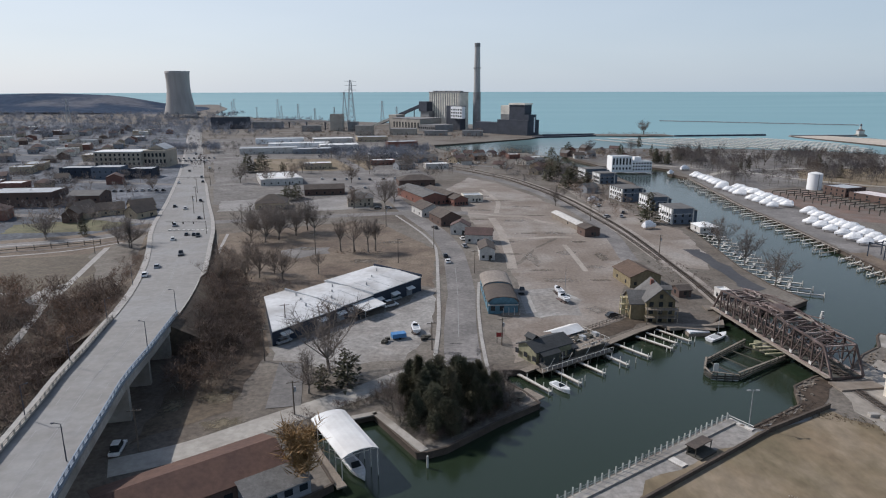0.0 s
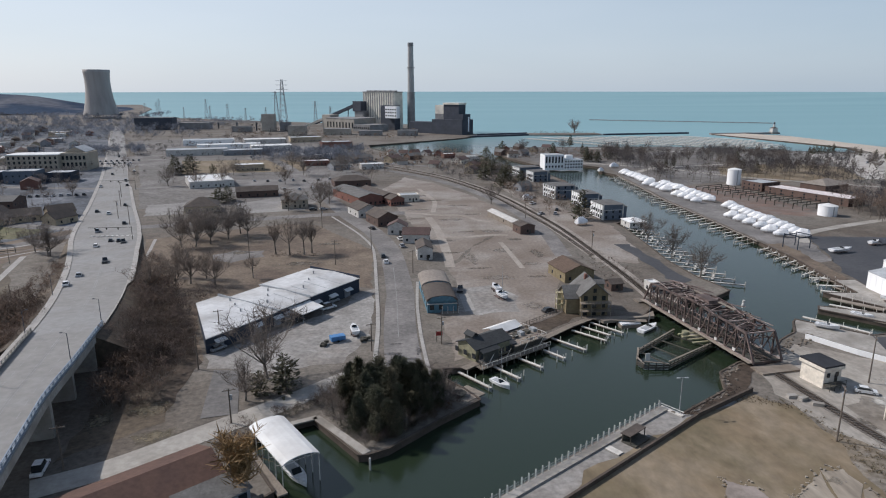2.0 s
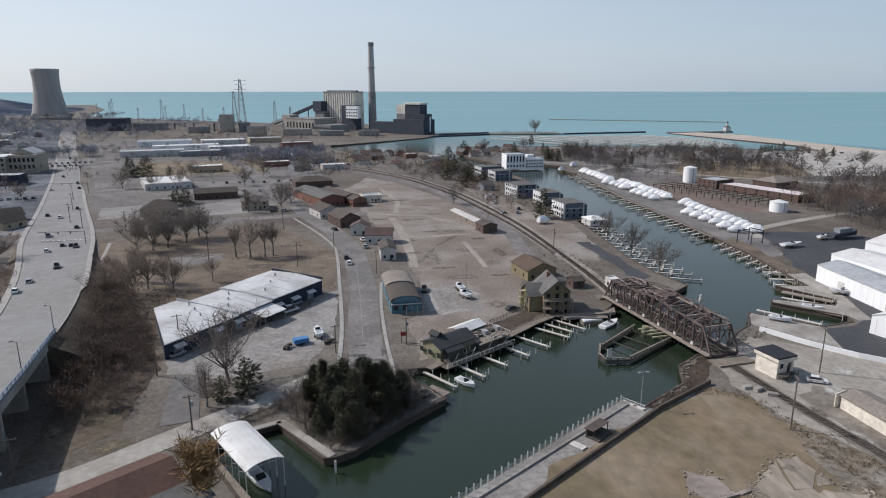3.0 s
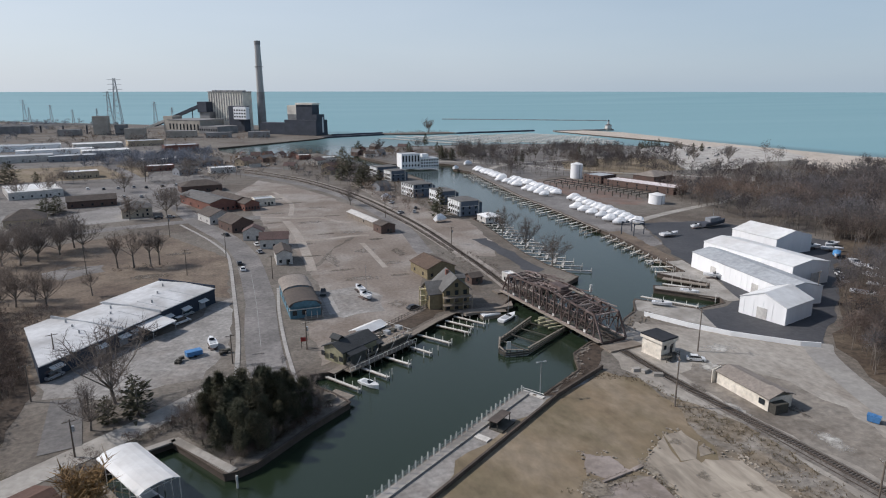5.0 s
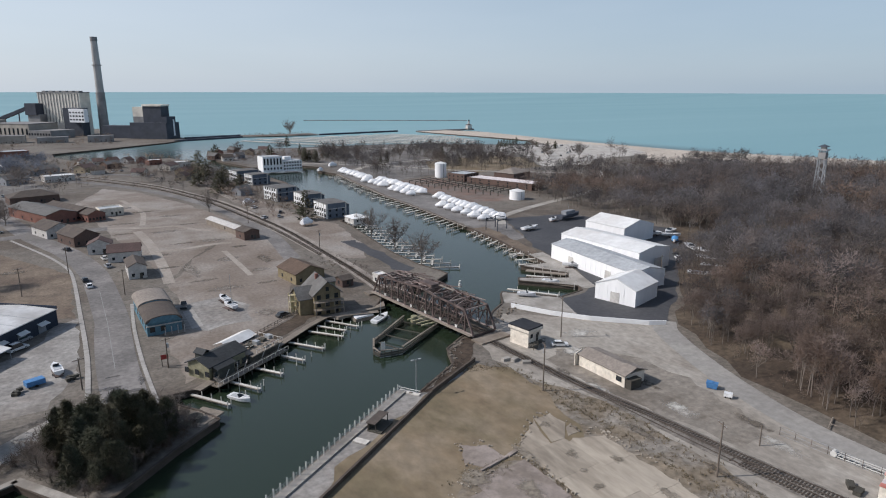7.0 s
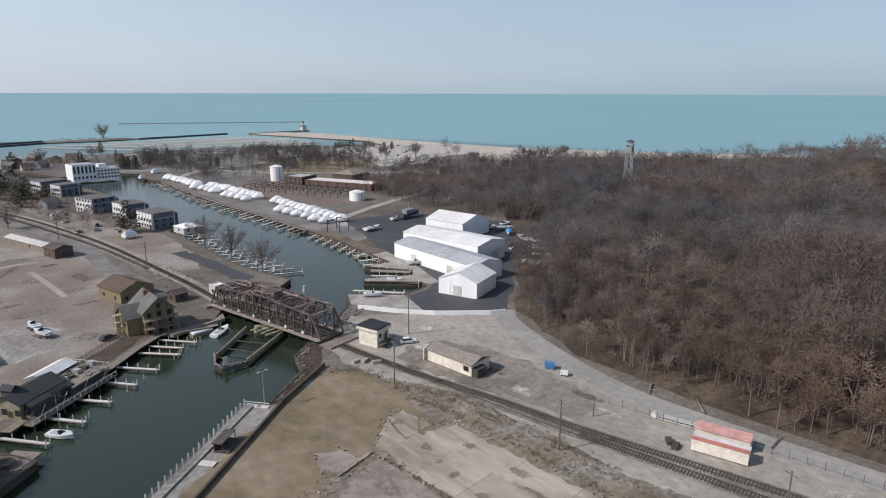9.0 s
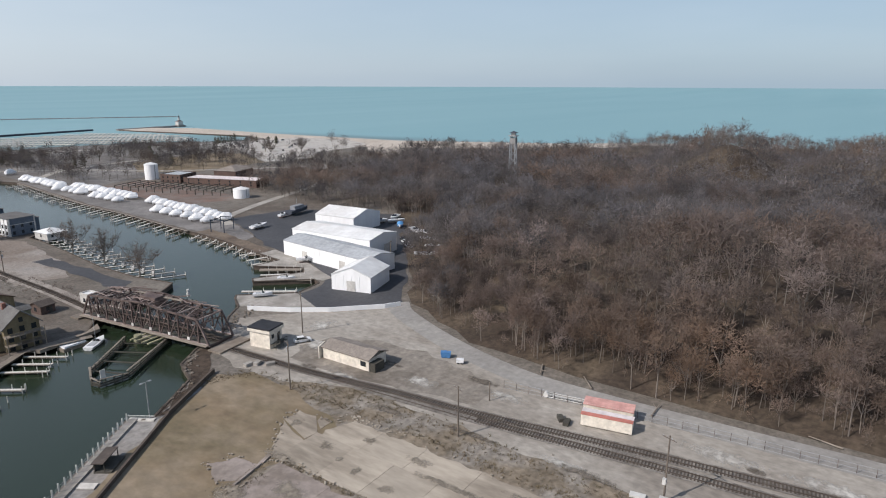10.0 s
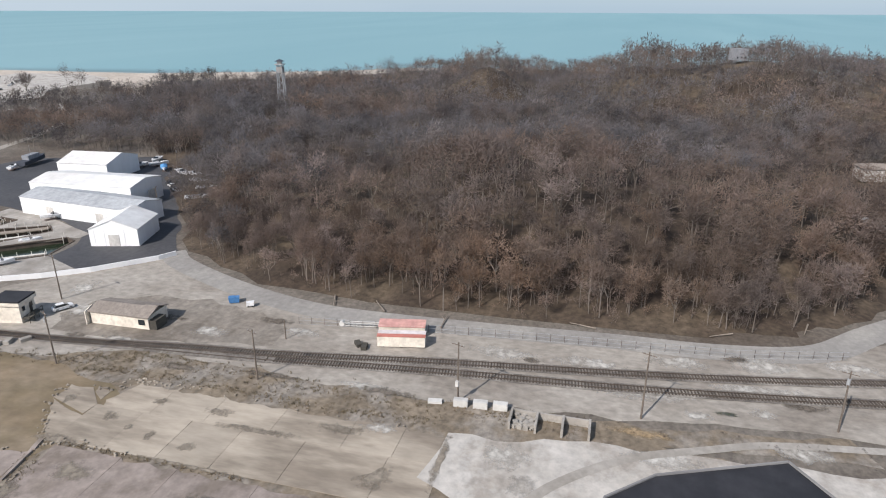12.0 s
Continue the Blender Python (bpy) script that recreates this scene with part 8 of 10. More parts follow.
# ---- boats ----
def loft(sections, close=True):
    """A skin over sections, each a list of points with the same count."""
    m = Mesh()
    k = len(sections[0])
    for s in sections:
        m.v += [tuple(p) for p in s]
    for i in range(len(sections) - 1):
        m.f += [(i * k + j, i * k + j + 1, (i + 1) * k + j + 1, (i + 1) * k + j) for j in range(k - 1)]
    if close:
        m.f += [tuple(range(k))[::-1], tuple((len(sections) - 1) * k + j for j in range(k))]
    return m


def hull_mesh(L, W, H, z0=0.0):
    secs = []
    for i in range(9):
        u = i / 8
        w = W / 2 * (1 - max(0, (u - 0.45) / 0.55) ** 2.2) * (0.92 + 0.08 * min(1, u * 4)) + 0.03
        x = -L / 2 + L * u
        keel = z0 + H * 0.25 * u ** 3
        sheer = z0 + H * (0.9 + 0.25 * u * u)
        secs.append([(x, -w, sheer), (x, -w * 0.86, z0 + H * 0.35 + keel * 0.2), (x, 0, keel), (x, w * 0.86, z0 + H * 0.35 + keel * 0.2), (x, w, sheer)])
    m = loft(secs)
    m.f += [(i * 5, (i + 1) * 5, (i + 1) * 5 + 4, i * 5 + 4) for i in range(8)]
    return m


def cover_mesh(L, W, base, peak, seed):
    r = random.Random(seed)
    secs = []
    tops = [0.55, 0.85, 1.0, 1.0, 0.95, 0.8, 0.55, 0.32, 0.12]
    for i in range(9):
        u = i / 8
        w = (W / 2 + 0.08) * (1 - max(0, (u - 0.45) / 0.55) ** 2.2) + 0.05
        x = -L / 2 - 0.05 + (L + 0.1) * u
        z = base + peak * tops[i] * r.uniform(0.92, 1.08)
        secs.append([(x, -w, base - 0.7), (x, -w, base + 0.1), (x, -w * 0.6, base + (z - base) * 0.58), (x, 0, z), (x, w * 0.6, base + (z - base) * 0.58), (x, w, base + 0.1), (x, w, base - 0.7)])
    return loft(secs)


STANDS = [Mesh().beam((x * 7, y * 0.9, 0), (x * 7, y * 0.6, 1.1), 0.15, 0.15).data("stand", DARK_WOOD) for x in (-0.3, 0.3) for y in (-1, 1)]
WRAPS = [(hull_mesh(L, W, 1.4, 0.6).data("hull", HULL), cover_mesh(L, W, 1.9, P, 40 + k).data("cover", WRAP)) for k, (L, W, P) in enumerate(((7.4, 2.9, 2.6), (6.4, 2.6, 2.2), (8.2, 3.1, 3.0), (7.0, 2.8, 2.5)))]


def wrapped_boat(x, y, rot, k, group="wrapped boats on the bank"):
    t = thing("wrapped_boat", x, y, 0, rot, "motorboat on stands wrapped in white plastic for winter", "boat", group)
    part("hull", WRAPS[k % 4][0], None, t)
    part("cover", WRAPS[k % 4][1], None, t)
    for leg in STANDS:
        part("stand", leg, None, t)


rb = random.Random(8)
for line, step in (([(196.5, 272), (199.5, 318), (203, 352)], 6.2), ([(187, 274), (188.5, 322)], 9.0), ([(202, 368), (203, 405), (203, 440)], 6.3), ([(192, 366), (191.5, 395)], 8.0), ([(192.5, 410), (192, 436)], 8.5), ([(196.5, 446), (198, 502)], 6.5)):
    for p, a in even([(*q, 0) for q in line], step):  # two ragged rows, with a gap half way
        wrapped_boat(p.x + rb.uniform(-0.7, 0.7), p.y + rb.uniform(-0.5, 0.5), 153 + rb.uniform(-7, 7), rb.randrange(4))
for k, (x, y, r) in enumerate(((103, 310, 20), (184.7, 514.4, 30), (206, 541, 10), (92, 384, 10))):
    wrapped_boat(x, y, r, k, "wrapped boats by the channel")

OPEN = {}
for key, L, W in (("s", 6.2, 2.3), ("m", 8.5, 2.8), ("l", 11, 3.5)):
    OPEN[key] = (hull_mesh(L, W, 1.25).data("hull", HULL), Mesh().box(-L * 0.35, -W * 0.33, 1.12, L * 0.12, W * 0.33, 1.22).data("cockpit", GREY_ROOF),
                 Mesh().add([(L * 0.1, -W * 0.32, 1.2), (L * 0.1, W * 0.32, 1.2), (-L * 0.02, W * 0.3, 1.95), (-L * 0.02, -W * 0.3, 1.95), (L * 0.02, -W * 0.3, 1.2), (L * 0.02, W * 0.3, 1.2)], [(0, 1, 2, 3), (5, 4, 3, 2), (0, 3, 4), (1, 5, 2)]).data("windshield", GLASS),
                 Mesh().add([(p[0] * 0.98, p[1] * 0.7, 1.24 + p[2] * 0.05) for p in ((L * 0.12, -W / 2, 0), (L * 0.12, W / 2, 0), (L * 0.36, W * 0.3, 3), (L * 0.47, 0, 4), (L * 0.36, -W * 0.3, 3))], [(0, 1, 2, 3, 4)]).data("foredeck", HULL))


def open_boat(x, y, z, rot, size, label, tarp=False, trailer=False, name="motorboat", group=""):
    t = thing(name, x, y, z, rot, label, "boat", group)
    for nm, me in zip(("hull", "cockpit", "windshield", "foredeck"), OPEN[size]):
        if tarp and nm in ("windshield", "cockpit"):
            continue
        part(nm, me, None, t)
    if tarp:
        part("tarp", cover_mesh(8 if size == "m" else 6, 2.7, 1.2, 0.9, 3), HULL_BLUE, t)
    if trailer:
        part("trailer", Mesh().box(-2.6, -0.9, -0.65, 3.0, 0.9, -0.5), RUST, t)
        for s in (-1, 1):
            part("wheel", Mesh().tube((-0.8, s * 1.0, -0.5), (-0.8, s * 1.2, -0.5), 0.32, 0.32, 12), RUBBER, t)
    return t


open_boat(28, 138.6, -1.75, -58, "s", "small white sailboat moored at the dock")
open_boat(78.5, 170.3, -1.75, 35, "m", "white cabin boat moored by the bridge")
for x, y, r, s, l in ((39.3, 207, 100, "s", "white powerboat on a trailer in the lot"), (39.4, 199, 110, "s", "white sailboat on a trailer in the lot"), (-8, 172, 100, "s", "white powerboat on a trailer in the yard"),
                      (195, 244, 10, "l", "white powerboat on the marina yard"), (166.5, 181, 150, "m", "dark-trimmed speedboat beside the shed"), (219, 255, 20, "s", "small white boat on the yard")):
    open_boat(x, y, 0.75, r, s, l, trailer=True, name="trailered_boat")
for k, (x, y) in enumerate(((231, 213), (235, 209), (238, 204), (249, 204), (236, 190), (231, 177), (230, 170), (221, 160), (212, 152), (200, 147), (243, 198))):
    open_boat(x, y, 0.75, 150 + 17 * k, "ml"[k % 2], "blue-tarped boat stored behind the sheds" if k == 4 else "white boat stored behind the sheds", tarp=k == 4, trailer=True, name="stored_boat", group="boats behind the sheds")
dk = thing("dark_yacht", 231, 256, 0.4, 12, "large dark-hulled motor yacht on the yard", "boat")
part("hull", hull_mesh(17, 4.6, 2.6), PLANT_DARK, dk)
part("cabin", Mesh().box(-5, -1.6, 2.5, 3, 1.6, 4.4), GREY_SIDING, dk)
part("mast", Mesh().tube((-1, 0, 4.4), (-1, 0, 8.5), 0.1, 0.05, 6), STEEL, dk)
for x, y, z, r, h in ((28, 138.6, -1.0, 0, 9), (78.5, 170.3, -1.0, 0, 7.5), (40, 199, 1.5, 0, 10)):
    t = thing("sailboat_mast", x, y, z, r, "thin bare aluminium mast", "mast")
    part("spar", Mesh().tube((0, 0, 0), (0, 0, h), 0.08, 0.05, 6), STEEL, t)
    part("boom", Mesh().tube((0, 0, 1.2), (1.6, -2.6, 1.2), 0.06, 0.06, 6), STEEL, t)

# ---- docks ----
PILE = Mesh().tube((0, 0, -3), (0, 0, 1.15), 0.12, 0.11, 6).data("dock_post", PALE_DOCK)


def finger(x, y, dx, dy, w=1.0, z=-0.55, piles=3, label="pale wooden finger dock with piles", group="finger docks", material=PALE_DOCK, name="finger_dock"):
    L = math.hypot(dx, dy)
    t = thing(name, x, y, z, math.degrees(math.atan2(dy, dx)), label, "dock", group)
    part("deck", Mesh().box(0, -w / 2, 0, L, w / 2, 0.16), material, t)
    part("fascia", Mesh().box(0, -w / 2 - 0.06, -0.12, L + 0.05, -w / 2, 0.12), WOOD, t)
    for k in range(piles):
        u = L * (k + 1) / piles - 0.2
        for s in (-1, 1) if k == piles - 1 else (1,):
            part("dock_post", PILE, None, t, at=pose(u, s * (w / 2 + 0.15), 0))
    return t


for a, b in (((19.6, 144.1), (25.2, 136.0)), ((26.9, 149.3), (33.1, 140.3)), ((34.4, 153.4), (40.2, 145.9)), ((41.9, 158.8), (47.5, 150.9)), ((48.7, 163.4), (54.6, 155.8)), ((56.2, 168.7), (62.5, 161.4)), ((63.7, 174.3), (69.4, 166.6)), ((60, 171.5), (65, 165.2))):
    finger(a[0] - 1, a[1] + 1.5, b[0] - a[0] + 1, b[1] - a[1] - 1.5, 0.8, -0.85, 4, "white-edged finger dock with short piles", "docks by the restaurant")
for k in range(9):
    solid("mooring_pile", Mesh().tube((0, 0, -3), (0, 0, 0.1), 0.14, 0.12, 6), PALE_DOCK, "pale mooring pile in the creek", "pile", "mooring piles", at=pose(29.5 + k * 5.2, 139.5 + k * 3.55, 0))
solid("quay_walk", ribbon(Mesh(), [(19.6, 145.3, 0), (32, 155, 0), (42, 160.6, 0), (55, 171.6, 0), (63, 177, 0), (72, 174.8, 0), (79, 173, 0)], 0.9, 1.3, 0.25), WOOD, "weathered wooden quay walk", "walkway", kind="structure")
k = 0
y = 214.0
while y < 318:
    x = 116 + max(0, y - 240) * 0.075
    finger(x, y, 14.5, -7.2, 0.9, -0.9, 4, "pale finger dock in the marina", "west marina docks")
    finger(x + 6, y + 0.6, 4.0, 6.4, 0.7, -0.9, 1, "pale finger dock in the marina", "west marina docks")
    y += 6.8
y = 268.0
while y < 494:
    x = 171.7 + (y - 270) * 0.055 if y < 375 else 177.5 + (y - 375) * 0.115
    n = int((y - 268) / 5.4)
    out = (1.0, 0.62, 0.92, 0.7, 1.05)[n % 5]
    finger(x + 0.8, y, -11.0 * out, -4.6 * out, 1.15 if n % 2 else 0.8, -0.6, 3 if out > 0.8 else 2, "weathered finger dock along the channel", "east marina docks", PALE_DOCK if n % 4 else WOOD)
    y += 5.4
solid("channel_boardwalk", ribbon(Mesh(), [(171.2, 266, 0), (175.4, 326, 0), (177.2, 375, 0), (190.5, 492, 0)], 0.9, 0.7, 0.16), WOOD, "weathered boardwalk along the channel bank", "walkway", kind="structure")
for k in range(7):  # short docks by the boat lift
    x, y = 170.9 - k * 0.95, 258 - k * 7.4
    finger(x + 1.5, y, -8.6, -4.6, 0.8, -0.7, 3, "pale finger dock in the marina", "marina docks by the lift")
    finger(x - 4.6, y - 2.4, 2.2, -4.0, 0.6, -0.7, 1, "pale finger dock in the marina", "marina docks by the lift", WOOD)
for a, b, w in (((161.1, 211.2), (171.7, 208.7), 1.3), ((157.5, 202.1), (168.0, 199.2), 1.3), ((154.1, 193.6), (164.1, 188.4), 1.4)):
    finger(a[0] + 8, a[1] - 2, a[0] - b[0], a[1] - b[1], w, -0.5, 4, "wide pale dock with a white edge", "slip docks")
    finger(a[0] + 2, a[1] - 1.5, 1.2, -4.6, 0.7, -0.5, 1, "pale cross dock between the slips", "slip docks", WOOD)
for a, b, w in (((124.6, 169.6), (137.4, 155.6), 1.6), ((128.5, 172.4), (139.5, 157.5), 1.3), ((139.6, 179.2), (152.2, 163.4), 3.2), ((144.5, 182.2), (155.6, 170.5), 1.4), ((149, 188), (158.6, 175.5), 2.6), ((153.5, 190.5), (160.6, 180.5), 1.6)):
    finger(a[0], a[1], b[0] - a[0], b[1] - a[1], w, -0.25, 5, "weathered dock between the boat slips", "slip docks", WOOD if w > 2 else PALE_DOCK)
for x, y, r in ((128.5, 161.5, -45), (147.2, 171.2, -52)):
    open_boat(x, y, -0.6 if x > 130 else 0.3, r, "s", "white boat beside the slips", name="slip_boat", group="boats by the slips")

# promenade with its rail posts
pr = thing("promenade", 40, 108, 0, 0, "pale concrete promenade with white rail posts along the creek", "promenade")
a, b = Vector((-42, -29, 0)), Vector((20.3, 13.6, 0))
d = (b - a).normalized()
nrm = Vector((d.y, -d.x, 0))
part("walk", Mesh().beam(a + nrm * 1.0 + Vector((0, 0, 0.2)), b + nrm * 1.0 + Vector((0, 0, 0.2)), 1.8, 0.35), CONCRETE, pr)
post = Mesh().box(-0.1, -0.1, 0, 0.1, 0.1, 1.6).data("rail_post", PAINT_WHITE)
for k in range(42):
    part("rail_post", post, None, pr, at=Matrix.Translation(a + d * (k * 1.82) + nrm * 0.15 + Vector((0, 0, 0.35))))
for z in (0.8, 1.3):
    part("rail", Mesh().beam(a + nrm * 0.15 + Vector((0, 0, z)), b + nrm * 0.15 + Vector((0, 0, z)), 0.05, 0.05), STEEL, pr)
for k in (10, 24):
    q = a + d * (k * 2.2)
    part("ramp", Mesh().beam(q + nrm * 2.4 + Vector((0, 0, 0.22)), q + nrm * 5.5 + Vector((0, 0, 0.22)), 1.6, 0.2), PALE_DOCK, pr)
part("end_rail", Mesh().beam(b + Vector((0, 0, 1.0)), b + nrm * 5.5 + Vector((0, 0, 1.0)), 0.12, 0.12), PAINT_WHITE, pr)
part("end_walk", Mesh().beam(b + Vector((0, 0, 0.15)), b + nrm * 5.5 + Vector((0, 0, 0.15)), 1.2, 0.25), PALE_DOCK, pr)
solid("retaining_wall", Mesh().beam((2, 71.9, 0.3), (66, 116.3, 0.3), 0.5, 1.2).beam((66, 116.3, 0.4), (84.5, 126.5, 0.4), 0.5, 1.4), BULKHEAD, "dark retaining wall behind the promenade", "wall", kind="structure")
for x, y, h in ((63, 118.2, 8.5),):
    t = thing("lamp_post", x, y, 0, 0, "slim grey lamp post with two heads", "lamp post")
    part("pole", Mesh().tube((0, 0, 0), (0, 0, h), 0.12, 0.08, 8), STEEL, t)
    part("arm", Mesh().beam((-0.9, 0, h), (0.9, 0, h), 0.08, 0.08), STEEL, t)
    for s in (-1, 1):
        part("head", Mesh().box(s * 0.9 - 0.35, -0.2, h - 0.12, s * 0.9 + 0.35, 0.2, h + 0.05), STEEL, t)
sh = thing("promenade_shelter", 49.5, 108.8, 0, 35, "dark timber bench shelter on the promenade", "shelter")
part("platform", Mesh().box(-2.6, -1.6, 0, 2.6, 1.6, 0.4), DARK_WOOD, sh)
part("back", Mesh().box(-2.6, 1.3, 0.4, 2.6, 1.5, 2.0), DARK_WOOD, sh)
part("roof", Mesh().box(-2.8, -0.4, 2.0, 2.8, 1.8, 2.15), SHINGLE, sh)
for x in (-2.5, 2.4):
    part("post", Mesh().box(x, -0.4, 0.4, x + 0.15, -0.25, 2.0), DARK_WOOD, sh)
pl = thing("quay_platform", 17.5, 131.5, 0, 38, "small wooden quay platform with a round table", "platform")
part("deck", Mesh().box(-2.8, -3.2, -0.3, 4.6, 2.6, 0.1), WOOD, pl)
part("tabletop", Mesh().tube((-0.5, 0, 0.85), (-0.5, 0, 0.95), 1.6, 1.6, 16), DARK_WOOD, pl)
part("table_leg", Mesh().tube((-0.5, 0, 0.1), (-0.5, 0, 0.85), 0.3, 0.3, 8), DARK_WOOD, pl)
solid("slip_quay", Mesh().beam((-14.6, 124.6, 0.12), (-3.6, 109.6, 0.12), 1.8, 0.3).beam((-26, 119.6, 0.12), (-14.4, 124.4, 0.12), 1.5, 0.3), CONCRETE, "pale concrete slip quay", "quay", kind="structure")
solid("mooring_pile", Mesh().tube((0, 0, -3), (0, 0, 1.0), 0.2, 0.2, 8), PAINT_WHITE, "white mooring post off the slip", "pile", at=pose(-3.0, 106.5, 0))
open_boat(-16.5, 105.6, -1.6, -58, "m", "dark-decked boat under the boathouse", name="housed_boat")
# ---- vehicles ----
def car_master(paint, L=4.6, W=1.85, H=1.5, truck=False):
    body = loft([[(x, -W / 2, 0.3), (x, -W / 2, zt), (x, W / 2, zt), (x, W / 2, 0.3)] for x, zt in ((-L / 2, 0.72), (-L / 2 + 0.12, 0.92), (-L * 0.2, 0.98), (L * 0.22, 0.95), (L / 2 - 0.15, 0.8), (L / 2, 0.6))])
    cx0, cx1 = (-0.02, 0.24) if truck else (-0.42, 0.22)
    cab = loft([[(x * L, -w, z0), (x * L, -w * 0.86, z1), (x * L, w * 0.86, z1), (x * L, w, z0)] for x, w, z0, z1 in ((cx0, W * 0.45, 0.93, 0.97), (cx0 + 0.1, W * 0.45, 0.93, H), (cx1 - 0.14, W * 0.45, 0.93, H), (cx1 + 0.05, W * 0.45, 0.93, 0.96))])
    roof = Mesh().box((cx0 + 0.11) * L, -W * 0.37, H, (cx1 - 0.15) * L, W * 0.37, H + 0.04)
    wheel = Mesh().tube((0, -0.11, 0), (0, 0.11, 0), 0.33, 0.33, 12).data("wheel", RUBBER)
    return body.data("body", paint), cab.data("cabin", GLASS), roof.data("roof", paint), wheel, L, W


CARS = {"black": car_master(CAR_DARK), "white": car_master(CAR_WHITE), "silver": car_master(CAR_GREY), "red": car_master(CAR_RED)}
VANS = {"white": car_master(CAR_WHITE, 5.4, 2.0, 2.1), "black": car_master(CAR_DARK, 5.5, 2.0, 1.9, True), "silver": car_master(CAR_GREY, 5.3, 2.0, 1.9)}


RIM = Mesh().tube((0, -0.03, 0), (0, 0.03, 0), 0.2, 0.2, 8).data("rim", STEEL)


def car(x, y, rot, colour, z=0.1, van=False, group="parked cars", name="car"):
    body, cab, roof, wheel, L, W = (VANS if van else CARS)[colour]
    t = thing(name, x, y, z, rot, f"{colour} {'pickup or van' if van else 'car'} standing on the asphalt", "car", group)
    part("body", body, None, t)
    part("cabin", cab, None, t)
    part("roof", roof, None, t)
    for sx in (-0.31, 0.31):
        for sy in (-1, 1):
            w = part("wheel", wheel, None, t, at=pose(sx * L, sy * (W / 2 - 0.1), 0.33))
            if x * x + y * y < 335 ** 2:  # too small to tell on the cars farther off
                part("rim", RIM, None, w, at=pose(0, sy * 0.1, 0))


def hwy_z(y):
    return next(p[2] for p in HWY if p[1] > y) + 0.02


for k, (x, y, c) in enumerate(((-104, 213, "white"), (-106, 227, "silver"), (-106, 249, "black"), (-123, 282, "white"), (-121.5, 294, "black"), (-117.6, 293, "black"), (-114.5, 290, "black"), (-159, 372, "black"), (-151, 392, "black"), (-131.5, 337, "black"), (-137, 318, "silver"),
                               (-150, 365, "white"), (-196, 470, "white"), (-180, 475, "black"), (-190, 500, "silver"), (-215, 540, "black"), (-205, 560, "white"), (-240, 610, "black"), (-226, 605, "silver"), (-262, 680, "black"), (-270, 700, "white"), (-300, 790, "silver"))):
    car(x, y, 109, c, hwy_z(y), k % 4 == 2, "cars on the highway")
for k, (x, y, r, c, v) in enumerate(((2, 247, 95, "white", 0), (1, 256, 95, "black", 0), (-17, 194, 40, "white", 1), (-16, 200.5, 40, "silver", 0), (-44, 164, 50, "silver", 0), (-25, 184, 50, "black", 0), (9, 287, 100, "white", 0), (-4, 311, 115, "black", 0), (9.5, 273, 100, "silver", 0),
                                     (27, 208, 80, "black", 1), (52, 184, 20, "black", 0), (-63, 110, 100, "white", 1), (97, 339, 70, "silver", 0), (98, 393, 60, "black", 0), (94, 393, 60, "black", 0), (89, 339, 40, "silver", 0), (101, 350, 70, "black", 0), (110, 123, -30, "white", 0),
                                     (208, 163, 60, "white", 0), (210, 166, 60, "black", 0), (213, 169, 60, "white", 0), (216, 172, 60, "black", 1), (92, 372, 50, "white", 0), (-90, 362, 10, "black", 0), (-38, 365, 10, "black", 0), (-32, 366, 10, "silver", 0))):
    car(x, y, r, c, 0.1, bool(v))
rc = random.Random(4)
for k in range(70):
    if k < 40:
        x, y = -318 + (k % 20) * 4.6, 600 + (k // 20) * 22 + (k % 20) * 1.2
    elif k < 56:
        x, y = -92 + (k % 8) * 9.4 + rc.uniform(-2, 2), (446 if k < 48 else 488) + rc.uniform(-4, 4)
    else:
        x, y = -250 + (k - 56) * 4.4, 425 + (k - 56) * 0.8
    car(x, y, 105, rc.choice(("white", "black", "silver", "black", "silver")), 0.08, False, "cars in the car parks")
for k, (x, y, r) in enumerate(PARK_CARS):
    car(x, y, r, ("black", "silver", "white", "black")[k % 4], 0.08, k % 5 == 0, "cars behind the beach")
for k in range(22):
    car(-24 + (k % 11) * 6.4 + 3 * (k > 10), 576 + (k % 11) * 2.4 + 44 * (k > 10), 70, ("white", "silver", "black")[k % 3], 0.08, False, "cars by the harbour")
tr = thing("blue_trailer", -12.5, 167, 0, 20, "blue utility trailer in the gravel yard", "trailer")
part("box", Mesh().box(-2, -1.1, 0.5, 2, 1.1, 1.7), DUMP_BLUE, tr)
for s in (-1, 1):
    part("wheel", Mesh().tube((0, s * 1.0, 0.35), (0, s * 1.25, 0.35), 0.35, 0.35, 12), RUBBER, tr)
t = thing("utility_cart", 123.2, 80.6, 0.08, -60, "small white utility cart beside the road", "cart")
part("box", Mesh().box(-0.9, -0.6, 0.3, 0.9, 0.6, 1.2), CAR_WHITE, t)
for s_ in (-0.5, 0.5):
    for u_ in (-1, 1):
        part("wheel", Mesh().tube((s_, u_ * 0.5, 0.2), (s_, u_ * 0.65, 0.2), 0.2, 0.2, 8), RUBBER, t)
t = thing("dumpster", 124.2, 85.6, 0.08, -60, "blue steel dumpster beside the road", "dumpster")
part("bin", loft([[(-1.1, -0.7, 0.1), (-1.3, -0.8, 1.4), (-1.3, 0.8, 1.4), (-1.1, 0.7, 0.1)], [(1.1, -0.7, 0.1), (1.3, -0.8, 1.4), (1.3, 0.8, 1.4), (1.1, 0.7, 0.1)]]), DUMP_BLUE, t)
part("lid", Mesh().box(-1.3, -0.8, 1.4, 0.2, 0.8, 1.52), DUMP_BLUE, t)
